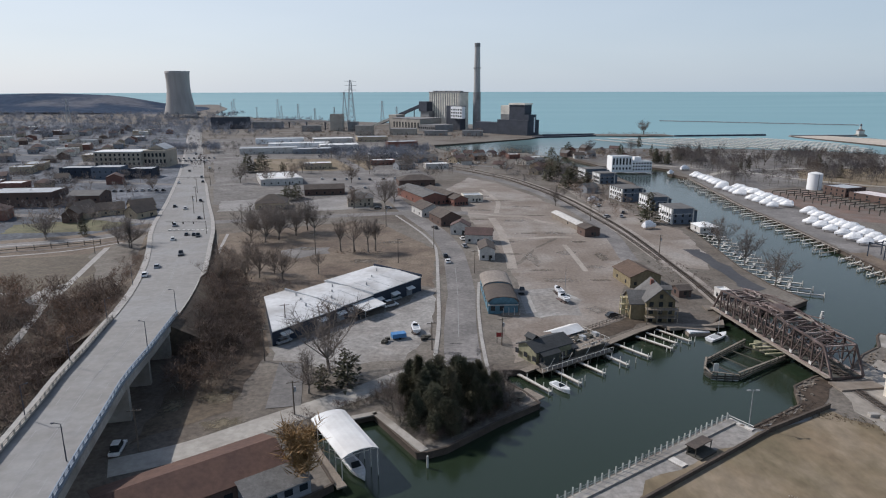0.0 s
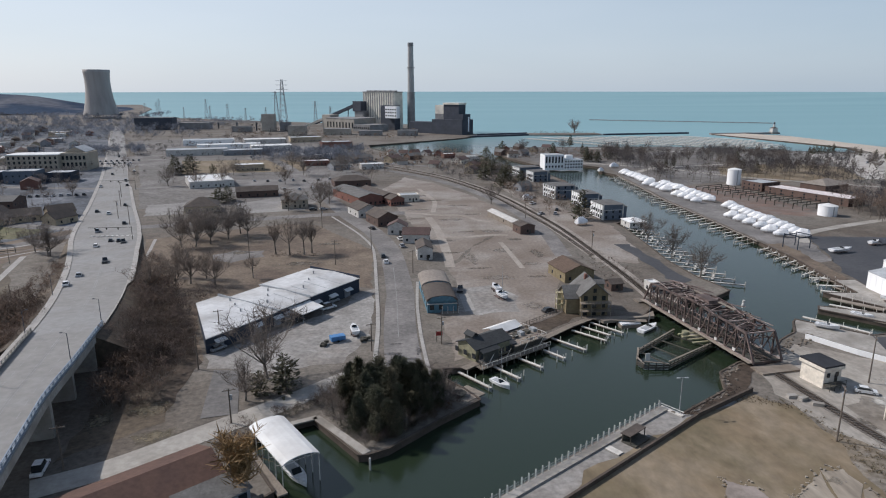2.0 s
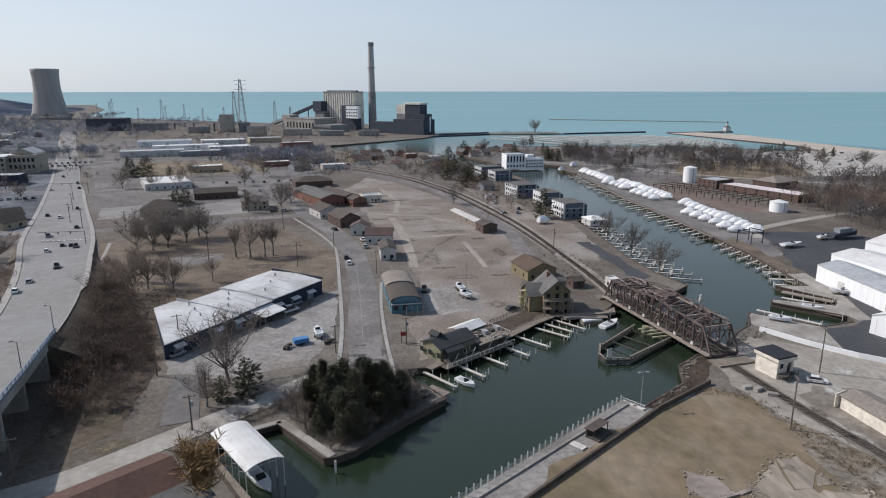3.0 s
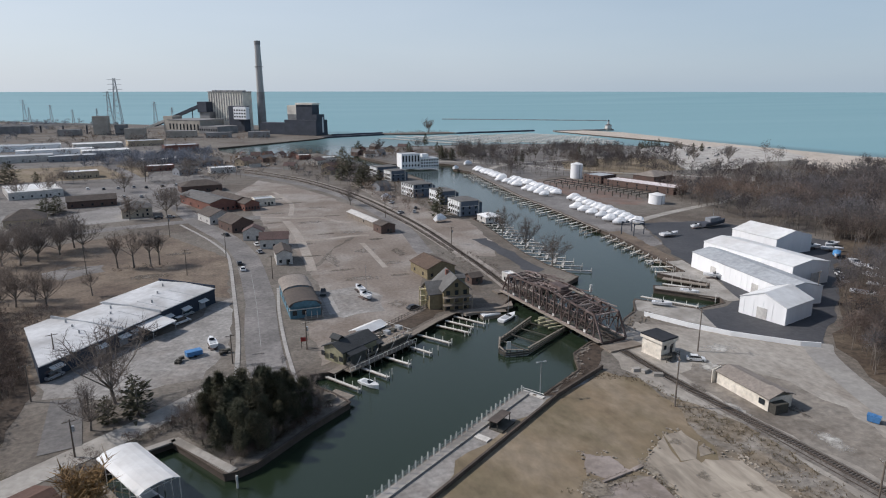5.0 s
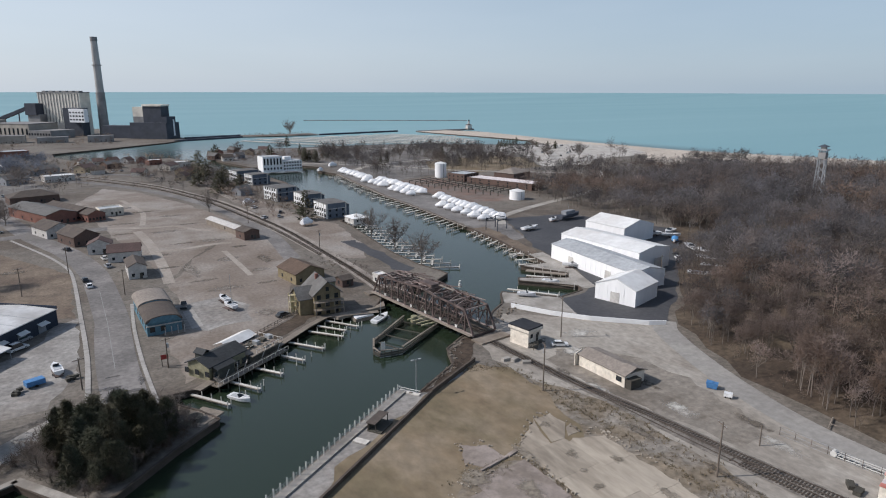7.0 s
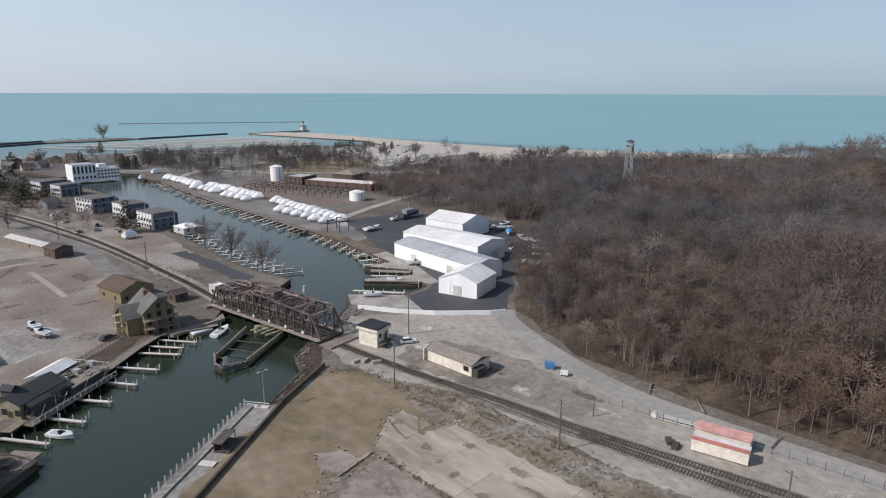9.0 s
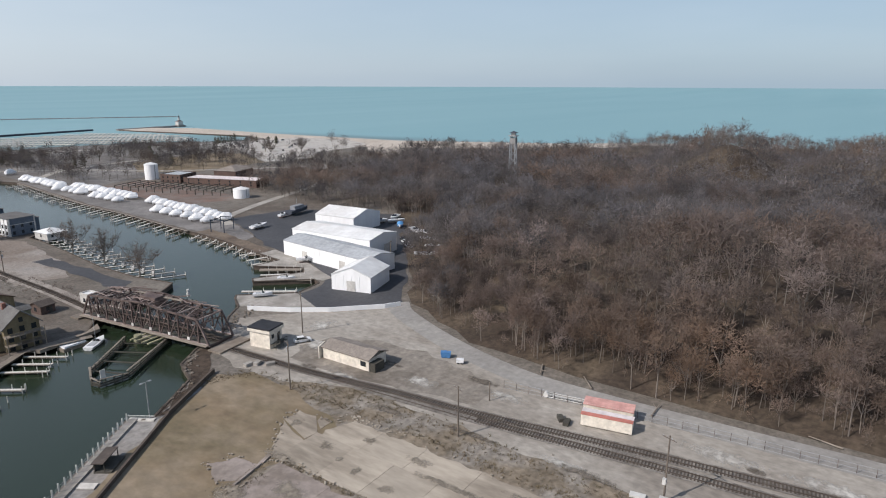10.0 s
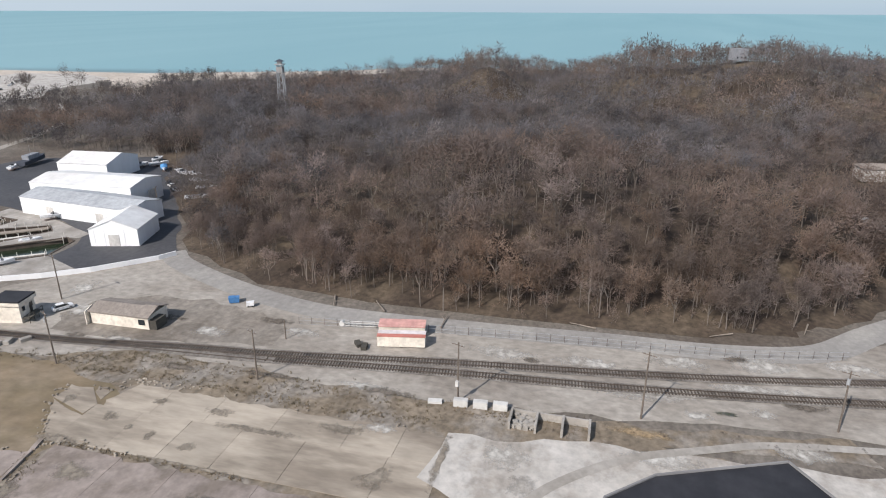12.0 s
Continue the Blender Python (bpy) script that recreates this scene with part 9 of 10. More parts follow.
for k, (x, y) in enumerate(((-16, 164), (-5, 166.5))):
    t = thing("scrap_pile", x, y, 0, 0, "small heap of dark scrap", "scrap")
    for q in range(5):
        part("scrap_piece", Mesh().box(-0.6, -0.4, 0, 0.6, 0.4, 0.7, q * 0.9, (rc.uniform(-1, 1), rc.uniform(-1, 1), 0.1 * q)), DARK_WOOD, t)

# ---- poles ----
ARM = Mesh().box(-1.3, -0.06, -0.07, 1.3, 0.06, 0.07).data("cross_arm", POLE_WOOD)
INS = Mesh().tube((0, 0, 0), (0, 0, 0.25), 0.05, 0.03, 6).data("insulator", STEEL)


def pole(x, y, h, rot=60, arms=1, drum=False, lean=0.0):
    t = thing("utility_pole", x, y, 0, rot, "weathered wooden utility pole", "utility pole", "utility poles")
    part("shaft", Mesh().tube((0, 0, -0.5), (lean, 0, h), 0.19, 0.12, 8), POLE_WOOD, t)
    for k in range(arms):
        arm = part("cross_arm", ARM, None, t, at=pose(lean, 0.12, h - 0.5 - k * 0.9))
        for s in (-1.15, -0.5, 0.5, 1.15):
            part("insulator", INS, None, arm, at=pose(s, 0, 0.05))
    if drum:
        part("transformer", Mesh().tube((0.4, 0, h - 2.6), (0.4, 0, h - 1.5), 0.28, 0.28, 10), STEEL, t)
    return t


for k, (x, y, h) in enumerate(((89, 104.5, 12), (94.5, 62.1, 11), (97.5, 22.6, 12.4), (100.9, -10, 13.5), (105.8, -42.8, 12), (114.5, 127.8, 12), (-45, 171, 9), (-46, 152, 9), (-32, 124, 8), (-4, 271, 10), (-18, 247, 10), (-3, 159, 8), (16, 162, 8), (-54, 261, 9), (-105, 326, 10),
                               (-72, 333, 10), (-29, 318, 10), (-59, 110, 9), (12, 232, 9), (-128, 335, 10), (-140, 352, 10), (-152, 388, 10), (-165, 424, 10), (78, 330, 9), (92, 262, 8), (-100, 318, 10), (178, 148, 11), (214, 160, 11), (240, 186, 10))):
    pole(x, y, h, 70 if k < 6 else 15, 1, k % 4 == 0, 0.4 if k == 4 else 0)
for x, y, h in ((110.8, 64.6, 4.5), (-148, 262, 7), (-119, 208, 7), (-110, 182, 6)):
    t = thing("bare_post", x, y, 0, 0, "bare wooden post in the yard", "post")
    part("shaft", Mesh().tube((0, 0, -0.3), (0, 0, h), 0.14, 0.11, 8), POLE_WOOD, t)
t = thing("meter_box", 97.3, 22.9, 3.6, 0, "white metal box on the utility pole", "meter box")
part("case", Mesh().box(-0.55, -0.5, 0, 0.2, 0.1, 1.0), PAINT_WHITE, t)
for x, y, z, s in ((-69.3, 139, 9.2, 1), (-74.5, 168, 7.5, 1), (-81.0, 128, 9.6, -1), (-75.5, 104, 10.3, -1), (-60, 90, 10.6, 1), (-88.5, 158, 8.2, -1), (-102, 200, 5.5, -1)):
    t = thing("street_lamp", x, y, z, 15, "slim dark highway street lamp", "street lamp", "highway lamps")
    part("pole", Mesh().tube((0, 0, 0), (0, 0, 6.5), 0.11, 0.07, 8), PLANT_DARK, t)
    part("arm", Mesh().beam((0, 0, 6.5), (-0.9 * s, 0, 6.8), 0.08, 0.08), PLANT_DARK, t)
    part("head", Mesh().box(-1.1 * s - 0.25, -0.15, 6.72, -1.1 * s + 0.25, 0.15, 6.88), PLANT_DARK, t)
for y, x0, x1 in ((297, -137, -114), (455, -197, -168), (565, -238, -212)):
    t = thing("signal_gantry", x1 + 1, y, 0, 0, "dark traffic signal arm over the highway", "traffic signal")
    part("pole", Mesh().tube((0, 0, 0), (0, 0, 7), 0.16, 0.12, 8), DARK_WOOD, t)
    part("arm", Mesh().beam((0, 0, 6.6), (x0 - x1 + 4, 0, 6.6), 0.16, 0.16), DARK_WOOD, t)
    for k in range(3):
        part("signal_head", Mesh().box(-6 - k * 5, -0.2, 5.6, -5.6 - k * 5, 0.2, 6.6), DARK_WOOD, t)

# ---- railway yard clutter ----
for k, (x, y) in enumerate(((114.9, 39.2), (119.6, 40.6))):
    t = thing("red_roofed_container", x, y, 0, -78, "cream container shed with a faded red roof", "container", "red-roofed containers")
    if k == 0:
        part("wall", Mesh().box(-5.1, -1.4, 0.3, 5.1, 1.4, 2.7), CREAM, t)
        part("roof", Mesh().box(-5.2, -1.5, 2.7, 5.2, -0.3, 2.86), RED_METAL, t)
        part("rear_roof", Mesh().box(-5.2, -0.3, 2.7, 5.2, 1.5, 2.8), PINK_ROOF, t)
        part("door", Mesh().box(-5.18, -0.9, 0.4, -5.1, 0.9, 2.5), SIDING, t)
        for s in (-4, 0, 4):
            part("skid", Mesh().box(s - 0.3, -1.2, 0, s + 0.3, 1.2, 0.3), DARK_WOOD, t)
        continue
    part("wall", Mesh().box(-5.1, -1.4, 0.3, 5.1, 1.4, 2.7), CREAM, t)
    part("roof", Mesh().add([(-5.2, -1.6, 2.68), (5.2, -1.6, 2.68), (5.2, 1.6, 2.95), (-5.2, 1.6, 2.95), (-5.2, -1.6, 2.5), (5.2, -1.6, 2.5), (5.2, 1.6, 2.6), (-5.2, 1.6, 2.6)], [(0, 1, 2, 3), (4, 5, 1, 0), (1, 5, 6, 2), (2, 6, 7, 3), (3, 7, 4, 0)]), FADED_RED, t)
    for s in (-4, 0, 4):
        part("skid", Mesh().box(s - 0.3, -1.2, 0, s + 0.3, 1.2, 0.3), DARK_WOOD, t)
t = thing("steel_boom", 120.6, 50.6, 0.1, -80, "white lattice crane boom lying on the gravel", "boom")
for y in (-0.4, 0.4):
    for z in (0.2, 0.9):
        part("chord", Mesh().beam((-4.2, y, z), (4.2, y, z), 0.14, 0.14), PAINT_WHITE, t)
for k in range(9):
    part("lacing", Mesh().beam((-4.2 + k * 0.93, -0.4, 0.2), (-3.3 + k * 0.93, -0.4, 0.9), 0.08, 0.08), PAINT_WHITE, t)
part("drum", Mesh().tube((-4.6, -0.6, 0.6), (-4.6, 0.6, 0.6), 0.6, 0.6, 12), PAINT_WHITE, t)
for k, (x, y, r) in enumerate(((111.5, 46.5, 10), (112.3, 48.2, 40), (93.6, 121.5, 20), (95.2, 118.6, -30), (91.8, 122.8, 0))):
    solid("concrete_block" if k > 1 else "steel_box", Mesh().box(-1.1, -0.6, 0, 1.1, 0.6, 0.8), CONCRETE if k > 1 else DARK_WOOD, "pale concrete block by the track" if k > 1 else "dark steel box beside the container", "block" if k > 1 else "box", at=pose(x, y, 0, 0, 0, r))
for x, y, r in ((96.4, 21.8, -85), (96.7, 18.2, -84), (97.1, 14.6, -86), (96.2, 26.6, -80)):
    solid("concrete_block", Mesh().box(-1.3, -0.6, 0, 1.3, 0.6, 1.4 if x != 96.2 else 0.5), PAINT_WHITE, "large white concrete block beside the track", "block", "white concrete blocks", at=pose(x, y, 0, 0, 0, r))
bn = thing("storage_bins", 93.8, 5.6, 0, -90, "row of concrete storage bins with rubble", "storage bin")
for k in range(4):
    part("divider", Mesh().box(-6.8 + k * 4.5, -2.2, 0, -6.4 + k * 4.5, 2.2, 1.7), CONCRETE, bn)
for k in range(3):
    part("back_wall", Mesh().box(-6.4 + k * 4.5, 1.9, 0, -2.3 + k * 4.5, 2.25, 1.5), CONCRETE, bn)
rub = Mesh()
for k in range(60):
    x, y = rc.uniform(-6, -2.4), rc.uniform(-1.6, 1.7)
    s = rc.uniform(0.15, 0.45)
    rub.box(-s, -s, 0, s, s, s * 1.6, rc.uniform(0, 3), (x, y, rc.uniform(0, 0.5)))
tagged(part("rubble", rub, CONCRETE, bn), kind="stuff")
wl = thing("marina_wall", 131, 134, 0, 0, "low white concrete wall round the marina yard", "wall")
for a, b in (((117.6, 155.5), (124, 143.5)), ((124, 143.5), (131, 134)), ((131, 134), (143.5, 122)), ((143.5, 122), (148, 119.5))):
    part("panel", Mesh().beam((a[0] - 131, a[1] - 134, 0.7), (b[0] - 131, b[1] - 134, 0.7), 0.3, 1.4), WHITE_WALL, wl)
fe = thing("chain_link_fence", 122, 35, 0, 0, "rusty chain-link fence with thin posts beside the road", "fence")
line = [(-4, 30, 0), (0, 0, 0), (2, -18, 0), (4, -42, 0), (6, -65, 0), (11, -87, 0)]
pm = Mesh().tube((0, 0, 0), (0, 0, 1.9), 0.05, 0.05, 6).data("post", RUST)
for p, a in even(line, 3.0):
    part("post", pm, None, fe, at=Matrix.Translation(p))
for z in (0.1, 1.0, 1.85):
    r = Mesh()
    for a, b in zip(line, line[1:]):
        r.beam((a[0], a[1], z), (b[0], b[1], z), 0.05, 0.05)
    part("rail", r, STEEL, fe)
for k, (x, y) in enumerate(((127.3, 33), (131, 50), (133.5, 2), (137, -28), (145, -47), (131, 62))):
    t = thing("fallen_log", x, y, 0.2, 40 * k, "pale fallen log at the forest edge", "log", "fallen logs")
    part("trunk", Mesh().tube((-3, 0, 0.2), (3, 0, 0.35), 0.2, 0.1, 7), WOOD, t)
    part("branch", Mesh().tube((0.5, 0, 0.3), (1.8, 1.4, 0.9), 0.08, 0.03, 5), WOOD, t)


def black_roof_building():
    poly = [(56, -16), (63, -3), (71, -3.8), (77.3, -10.6), (85.2, -29.3), (78, -34), (60, -40)]
    t = thing("dark_roofed_hall", 70, -20, 0, 0, "hall with a black membrane roof", "building")
    loc = [(x - 70, y + 20) for x, y in poly]
    part("wall", Mesh().prism(loc, -0.2, 6.6), BRICK_DARK, t)
    part("roof", Mesh().prism(loc, 6.6, 7.0), BLACK_ROOF, t)
    edge = Mesh()
    for a, b in zip(loc, loc[1:] + loc[:1]):
        edge.beam((*a, 7.1), (*b, 7.1), 0.3, 0.3)
    part("coping", edge, PLANT_GREY, t)


black_roof_building()
# hill house, observation tower, filtration plant, tanks
house(254, -95, 16, 8, 4.2, 96, "hip", 1.4, SIDING, PALE_SHINGLE, "white low-roofed house on the wooded dune", "x", 1, 5, "hill_house", "house", z=dune(254, -95) + 1.0)
road("hill_road", [(170, -86, 0), (192, -80, 0), (212, -76, 0)], 4, CONCRETE_ROAD, "pale narrow road up the dune", 9.0)
house(463, -75, 9, 8, 6.5, 20, "flat", 0, GREY_SIDING, GREY_ROOF, "pale house on the far dune ridge", "x", 1, 4, "ridge_house", "house", z=dune(463, -75) + 2)
ot = thing("observation_tower", 364, 199, dune(364, 199), 10, "grey steel lattice lookout tower above the trees", "tower")
for sx, sy in ((-1, -1), (1, -1), (1, 1), (-1, 1)):
    part("leg", Mesh().beam((sx * 2.2, sy * 2.2, -2), (sx * 1.5, sy * 1.5, 29), 0.5, 0.5), STEEL, ot)
for k in range(6):
    z0, z1 = k * 4.8, (k + 1) * 4.8
    for a, b in (((-1, -1), (1, -1)), ((1, -1), (1, 1)), ((1, 1), (-1, 1)), ((-1, 1), (-1, -1))):
        w0, w1 = 2.2 - 0.024 * z0, 2.2 - 0.024 * z1
        part("cross_brace", Mesh().beam((a[0] * w0, a[1] * w0, z0), (b[0] * w1, b[1] * w1, z1), 0.28, 0.28), STEEL, ot)
part("cabin", Mesh().box(-1.9, -1.9, 24, 1.9, 1.9, 27.4), PLANT_GREY, ot)
part("platform", Mesh().box(-2.6, -2.6, 28.6, 2.6, 2.6, 29.2), STEEL, ot)
part("cap", Mesh().hip(-2.0, -2.0, 2.0, 2.0, 30.6, 1.4, 0.5), PLANT_DARK, ot)
part("lantern", Mesh().box(-1.2, -1.2, 29.2, 1.2, 1.2, 30.6), SIDING, ot)
for x, y, r, h in ((256, 436, 4.6, 11.0), (244.9, 321, 4.8, 5.5)):
    t = thing("storage_tank", x, y, 0, 0, "white round storage tank with a low cone roof", "tank", "white tanks")
    part("shell", Mesh().tube((0, 0, 0), (0, 0, h), r, r, 32, False), WHITE_WALL, t)
    part("roof", Mesh().tube((0, 0, h), (0, 0, h + 1.3), r + 0.1, 0.3, 32), WHITE_ROOF, t)
    part("ladder", Mesh().box(-0.3, -r - 0.15, 0, 0.3, -r, h), STEEL, t)
house(272, 372, 16, 56, 4.4, 20, "flat", 0, BRICK_DARK, PINK_ROOF, "long red brick filtration plant with a pale flat roof", "x", 2, 8, "filtration_plant", "building")
house(262, 412, 18, 16, 5.5, 20, "flat", 0, BRICK_DARK, GREY_ROOF, "brown brick pump hall with a flat roof", "x", 2, 5, "pump_hall", "building")
house(300, 400, 24, 18, 5.5, 20, "hip", 3.2, BRICK_DARK, PALE_SHINGLE, "brick hall with a grey hip roof", "x", 1, 5, "filter_hall", "building")
lt = thing("filter_rack", 240, 378, 0, 20, "dark steel frame racks over the filter beds", "frame")
for k in range(14):
    part("frame_bar", Mesh().beam((-14, -40 + k * 6, 3.2), (10, -40 + k * 6, 3.2), 0.4, 0.4), DARK_WOOD, lt)
    for x in (-14, -2, 10):
        part("frame_post", Mesh().box(x - 0.2, -40.2 + k * 6, 0, x + 0.2, -39.8 + k * 6, 3.2), DARK_WOOD, lt)
lf = thing("boat_lift", 181.5, 254, 0, 20, "blue travelling boat lift on the quay", "boat lift")
for x in (-4, 4):
    for y in (-3.5, 3.5):
        part("leg", Mesh().box(x - 0.15, y - 0.15, 0, x + 0.15, y + 0.15, 6), NAVY, lf)
    part("top_beam", Mesh().beam((x, -3.5, 6), (x, 3.5, 6), 0.3, 0.35), NAVY, lf)
for y in (-3.5, 3.5):
    part("side_beam", Mesh().beam((-4, y, 5.4), (4, y, 5.4), 0.3, 0.35), NAVY, lf)
sg = thing("sign_post", 15.5, 163.5, 0, 0, "dark sign on two posts beside the street", "sign")
for x in (-0.7, 0.7):
    part("post", Mesh().box(x - 0.08, -0.08, 0, x + 0.08, 0.08, 3.2), DARK_WOOD, sg)
part("board", Mesh().box(-0.9, -0.12, 1.9, 0.9, -0.08, 3.1), SIGN_RED, sg)

# ---- old floor slabs of the demolished plant ----
rs = random.Random(17)
sl = thing("slab_floor", 90, 95, 0, 0, "cracked pale concrete floor slabs of a demolished plant", "floor", kind="structure")


def slab(corners, rough_sides=(), wear=0.45):
    """One floor slab; the sides named are broken away unevenly."""
    pts = []
    for k, (a, b) in enumerate(zip(corners, corners[1:] + corners[:1])):
        d = Vector((b[0] - a[0], b[1] - a[1], 0))
        n = max(2, int(d.length / 0.9)) if k in rough_sides else 2
        d.normalize()
        phase = rs.uniform(0, 6.28)
        for i in range(n):
            u = i / n
            w = wear * (0.5 + 0.5 * math.sin(phase + u * n * 0.8) + rs.uniform(0, 0.5)) * min(1, 4 * u) if k in rough_sides else 0.0
            pts.append((a[0] + (b[0] - a[0]) * u - d.y * w - 90, a[1] + (b[1] - a[1]) * u + d.x * w - 95))
    return part("slab", Mesh().prism(pts, 0, 0.10 + rs.uniform(0, 0.02)), SLAB if corners[0][0] > 68.5 else SLAB_WEST, sl)


# the broken northern rim, then three long strips with a wide seam between west and middle
slab([(69.1, 76.0), (79.4, 76.0), (79.4, 86.0), (69.1, 86.0)])
slab([(69.1, 86.02), (75.8, 86.02), (78.9, 95.4), (76.4, 93.6), (72.0, 90.3), (68.6, 87.4)], (1, 2, 3, 4), 0.3)
slab([(76.3, 86.3), (79.4, 86.0), (83.8, 90.8), (83.6, 95.6), (79.2, 95.6)], (2, 3), 0.35)
slab([(80.7, 86.4), (83.6, 86.6), (84.4, 90.0), (82.6, 89.3)], (1, 2), 0.2)
slab([(79.42, 75.0), (87.0, 75.0), (87.4, 82.8), (81.0, 85.4), (79.42, 84.6)], (1, 2, 3), 0.4)
slab([(59.6, 86.0), (65.3, 87.0), (64.6, 92.0), (60.0, 95.0), (57.4, 89.0)], (1, 2, 3), 0.5)
for x0, x1, y, last in ((45.0, 55.6, 80.0, 34), (55.7, 68.0, 84.2, 26), (69.1, 79.4, 75.98, 21), (79.42, 87.3, 74.98, 22)):
    while y > last + 3:
        y1 = max(last, y - rs.uniform(8, 15))
        torn = (1,) if x1 > 87 else (2, 3) if x1 < 60 else (2,) if x1 < 69 and y > 80 else (1,) if x1 < 69 else ()
        slab([(x0, y1), (x1 + rs.uniform(-0.5, 0.5) * (x1 > 87), y1), (x1, y), (x0, y)], torn, 0.6)
        y = y1 - 0.06
# low foundation walls and broken lumps along the torn edges
for k, (p, q, w, h) in enumerate((((58.6, 85.1), (65.6, 86.5), 0.5, 0.4), ((65.9, 86.6), (68.4, 87.3), 0.8, 0.35))):
    solid("foundation_wall", Mesh().beam((*p, h / 2), (*q, h / 2), w, h), SLAB_WEST, "broken low concrete foundation wall", "wall", kind="structure")
lumps, weeds = Mesh(), Mesh()
for line, n, wide in (([(68.6, 87.5), (72, 90.5), (76, 93.8), (79, 95.8), (83.6, 96)], 40, 0.5), ([(84.2, 90), (84.6, 86.5), (88, 83), (88.2, 74), (88, 62), (87.4, 48), (88, 30)], 90, 0.7), ([(66, 86.6), (69.5, 82), (69, 70)], 30, 0.6), ([(57, 85), (59.6, 95), (65, 92)], 26, 0.7), ([(50, 81), (56, 84), (60, 84.5)], 20, 1.0)):
    path = smooth(line, 12)
    for _ in range(n):
        c = path[rs.randrange(len(path))]
        x, y, r = c[0] + rs.gauss(0, wide), c[1] + rs.gauss(0, wide), rs.uniform(0.08, 0.3)
        ring = [(x + r * rs.uniform(0.6, 1.3) * math.cos(a), y + r * rs.uniform(0.6, 1.3) * math.sin(a)) for a in (0.3, 1.6, 2.9, 4.1, 5.3)]
        lumps.prism(ring, 0.02, 0.1 + r * rs.uniform(0.5, 1.1))
solid("slab_rubble", lumps, SLAB, "loose concrete lumps along the torn slab edges", "rubble", kind="stuff")
for line, n, wide in (([(91, 104), (95, 94), (96, 84), (95.5, 64), (94, 44), (95, 22), (96, 0)], 620, 1.5), ([(89, 98), (90.5, 84), (90, 62), (89, 44), (90, 26)], 420, 0.8), ([(68.6, 86), (68.5, 70), (68.4, 50)], 120, 0.35), ([(78, 124), (89, 119), (91.5, 106)], 130, 1.0), ([(52, 84), (60, 84), (66, 86.6)], 60, 1.0)):
    path = smooth(line, 12)
    for _ in range(n):
        c = path[rs.randrange(len(path))]
        x, y, h = c[0] + rs.gauss(0, wide), c[1] + rs.gauss(0, wide), rs.uniform(0.12, 0.42)
        for q in range(6):
            a, lean = rs.uniform(0, 6.28), rs.uniform(0.1, 0.5)
            bx, by = x + 0.14 * math.cos(a), y + 0.14 * math.sin(a)
            weeds.add([Vector((bx - 0.06 * math.sin(a), by + 0.06 * math.cos(a), 0.06)), Vector((bx + 0.06 * math.sin(a), by - 0.06 * math.cos(a), 0.06)), Vector((bx + lean * math.cos(a), by + lean * math.sin(a), 0.06 + h))], [(0, 1, 2)])
solid("dry_weeds", weeds, WEEDS, "dry brown weeds along track and slabs", "weeds", kind="stuff")
patch("pale_apron", [(88, 22), (92, -2), (94, -30), (96, -60), (60, -60), (76, -36), (88, -28), (80, -8), (72, 2), (66, 6), (76, 24)], 0.12, APRON, "pale dusty concrete apron", "lot")

# ---- stains, dust, tar and rubble on the lots ----
def blob(name, x, y, rx, ry, rot, material, label, category, z=0.1, seed=0):
    """An irregular flat patch on the ground."""
    r = random.Random(seed + int(x * 7 + y * 3))
    waves = [(r.uniform(0.05, 0.2), r.randrange(2, 8), r.uniform(0, 6.28)) for _ in range(5)]
    c, s = math.cos(math.radians(rot)), math.sin(math.radians(rot))
    pts = []
    for i in range(44):
        a = 2 * math.pi * i / 44
        k = 1 + sum(w * math.sin(n * a + f) for w, n, f in waves)
        u, v = rx * k * math.cos(a) * 1.35, ry * k * math.sin(a) * 1.6
        pts.append((x + c * u - s * v, y + s * u + c * v))
    return patch(name, pts, z, material, label, category if category != "ground" else "stain")


DUST = mat("white_dust", (0.56, 0.54, 0.50), (0.46, 0.44, 0.40), fine=0.6, big=0.12, third=(0.36, 0.335, 0.30), thirdscale=0.16, grain=(0.78, 1.18))
TAR = mat("tar_patch", (0.10, 0.095, 0.095), (0.14, 0.132, 0.128), fine=0.7, big=0.2, grain=(0.75, 1.2))
OCHRE = mat("ochre_sand", (0.36, 0.265, 0.16), (0.30, 0.235, 0.155), fine=0.7, big=0.15, grain=(0.78, 1.2))
STAIN = mat("dark_earth_stain", (0.125, 0.105, 0.085), (0.165, 0.142, 0.118), fine=0.6, big=0.15, grain=(0.7, 1.25))
SEAM = mat("weedy_seam", (0.215, 0.185, 0.148), (0.255, 0.222, 0.18), fine=0.6, big=0.15, grain=(0.7, 1.25))
LIGHT_DIRT = mat("pale_dirt", (0.25, 0.222, 0.195), (0.20, 0.175, 0.152), fine=0.6, big=0.12, grain=(0.7, 1.25))
GRASS_PATCH = mat("thin_tan_grass", (0.175, 0.142, 0.098), (0.14, 0.12, 0.08), fine=1.2, big=0.1, grain=(0.65, 1.3))


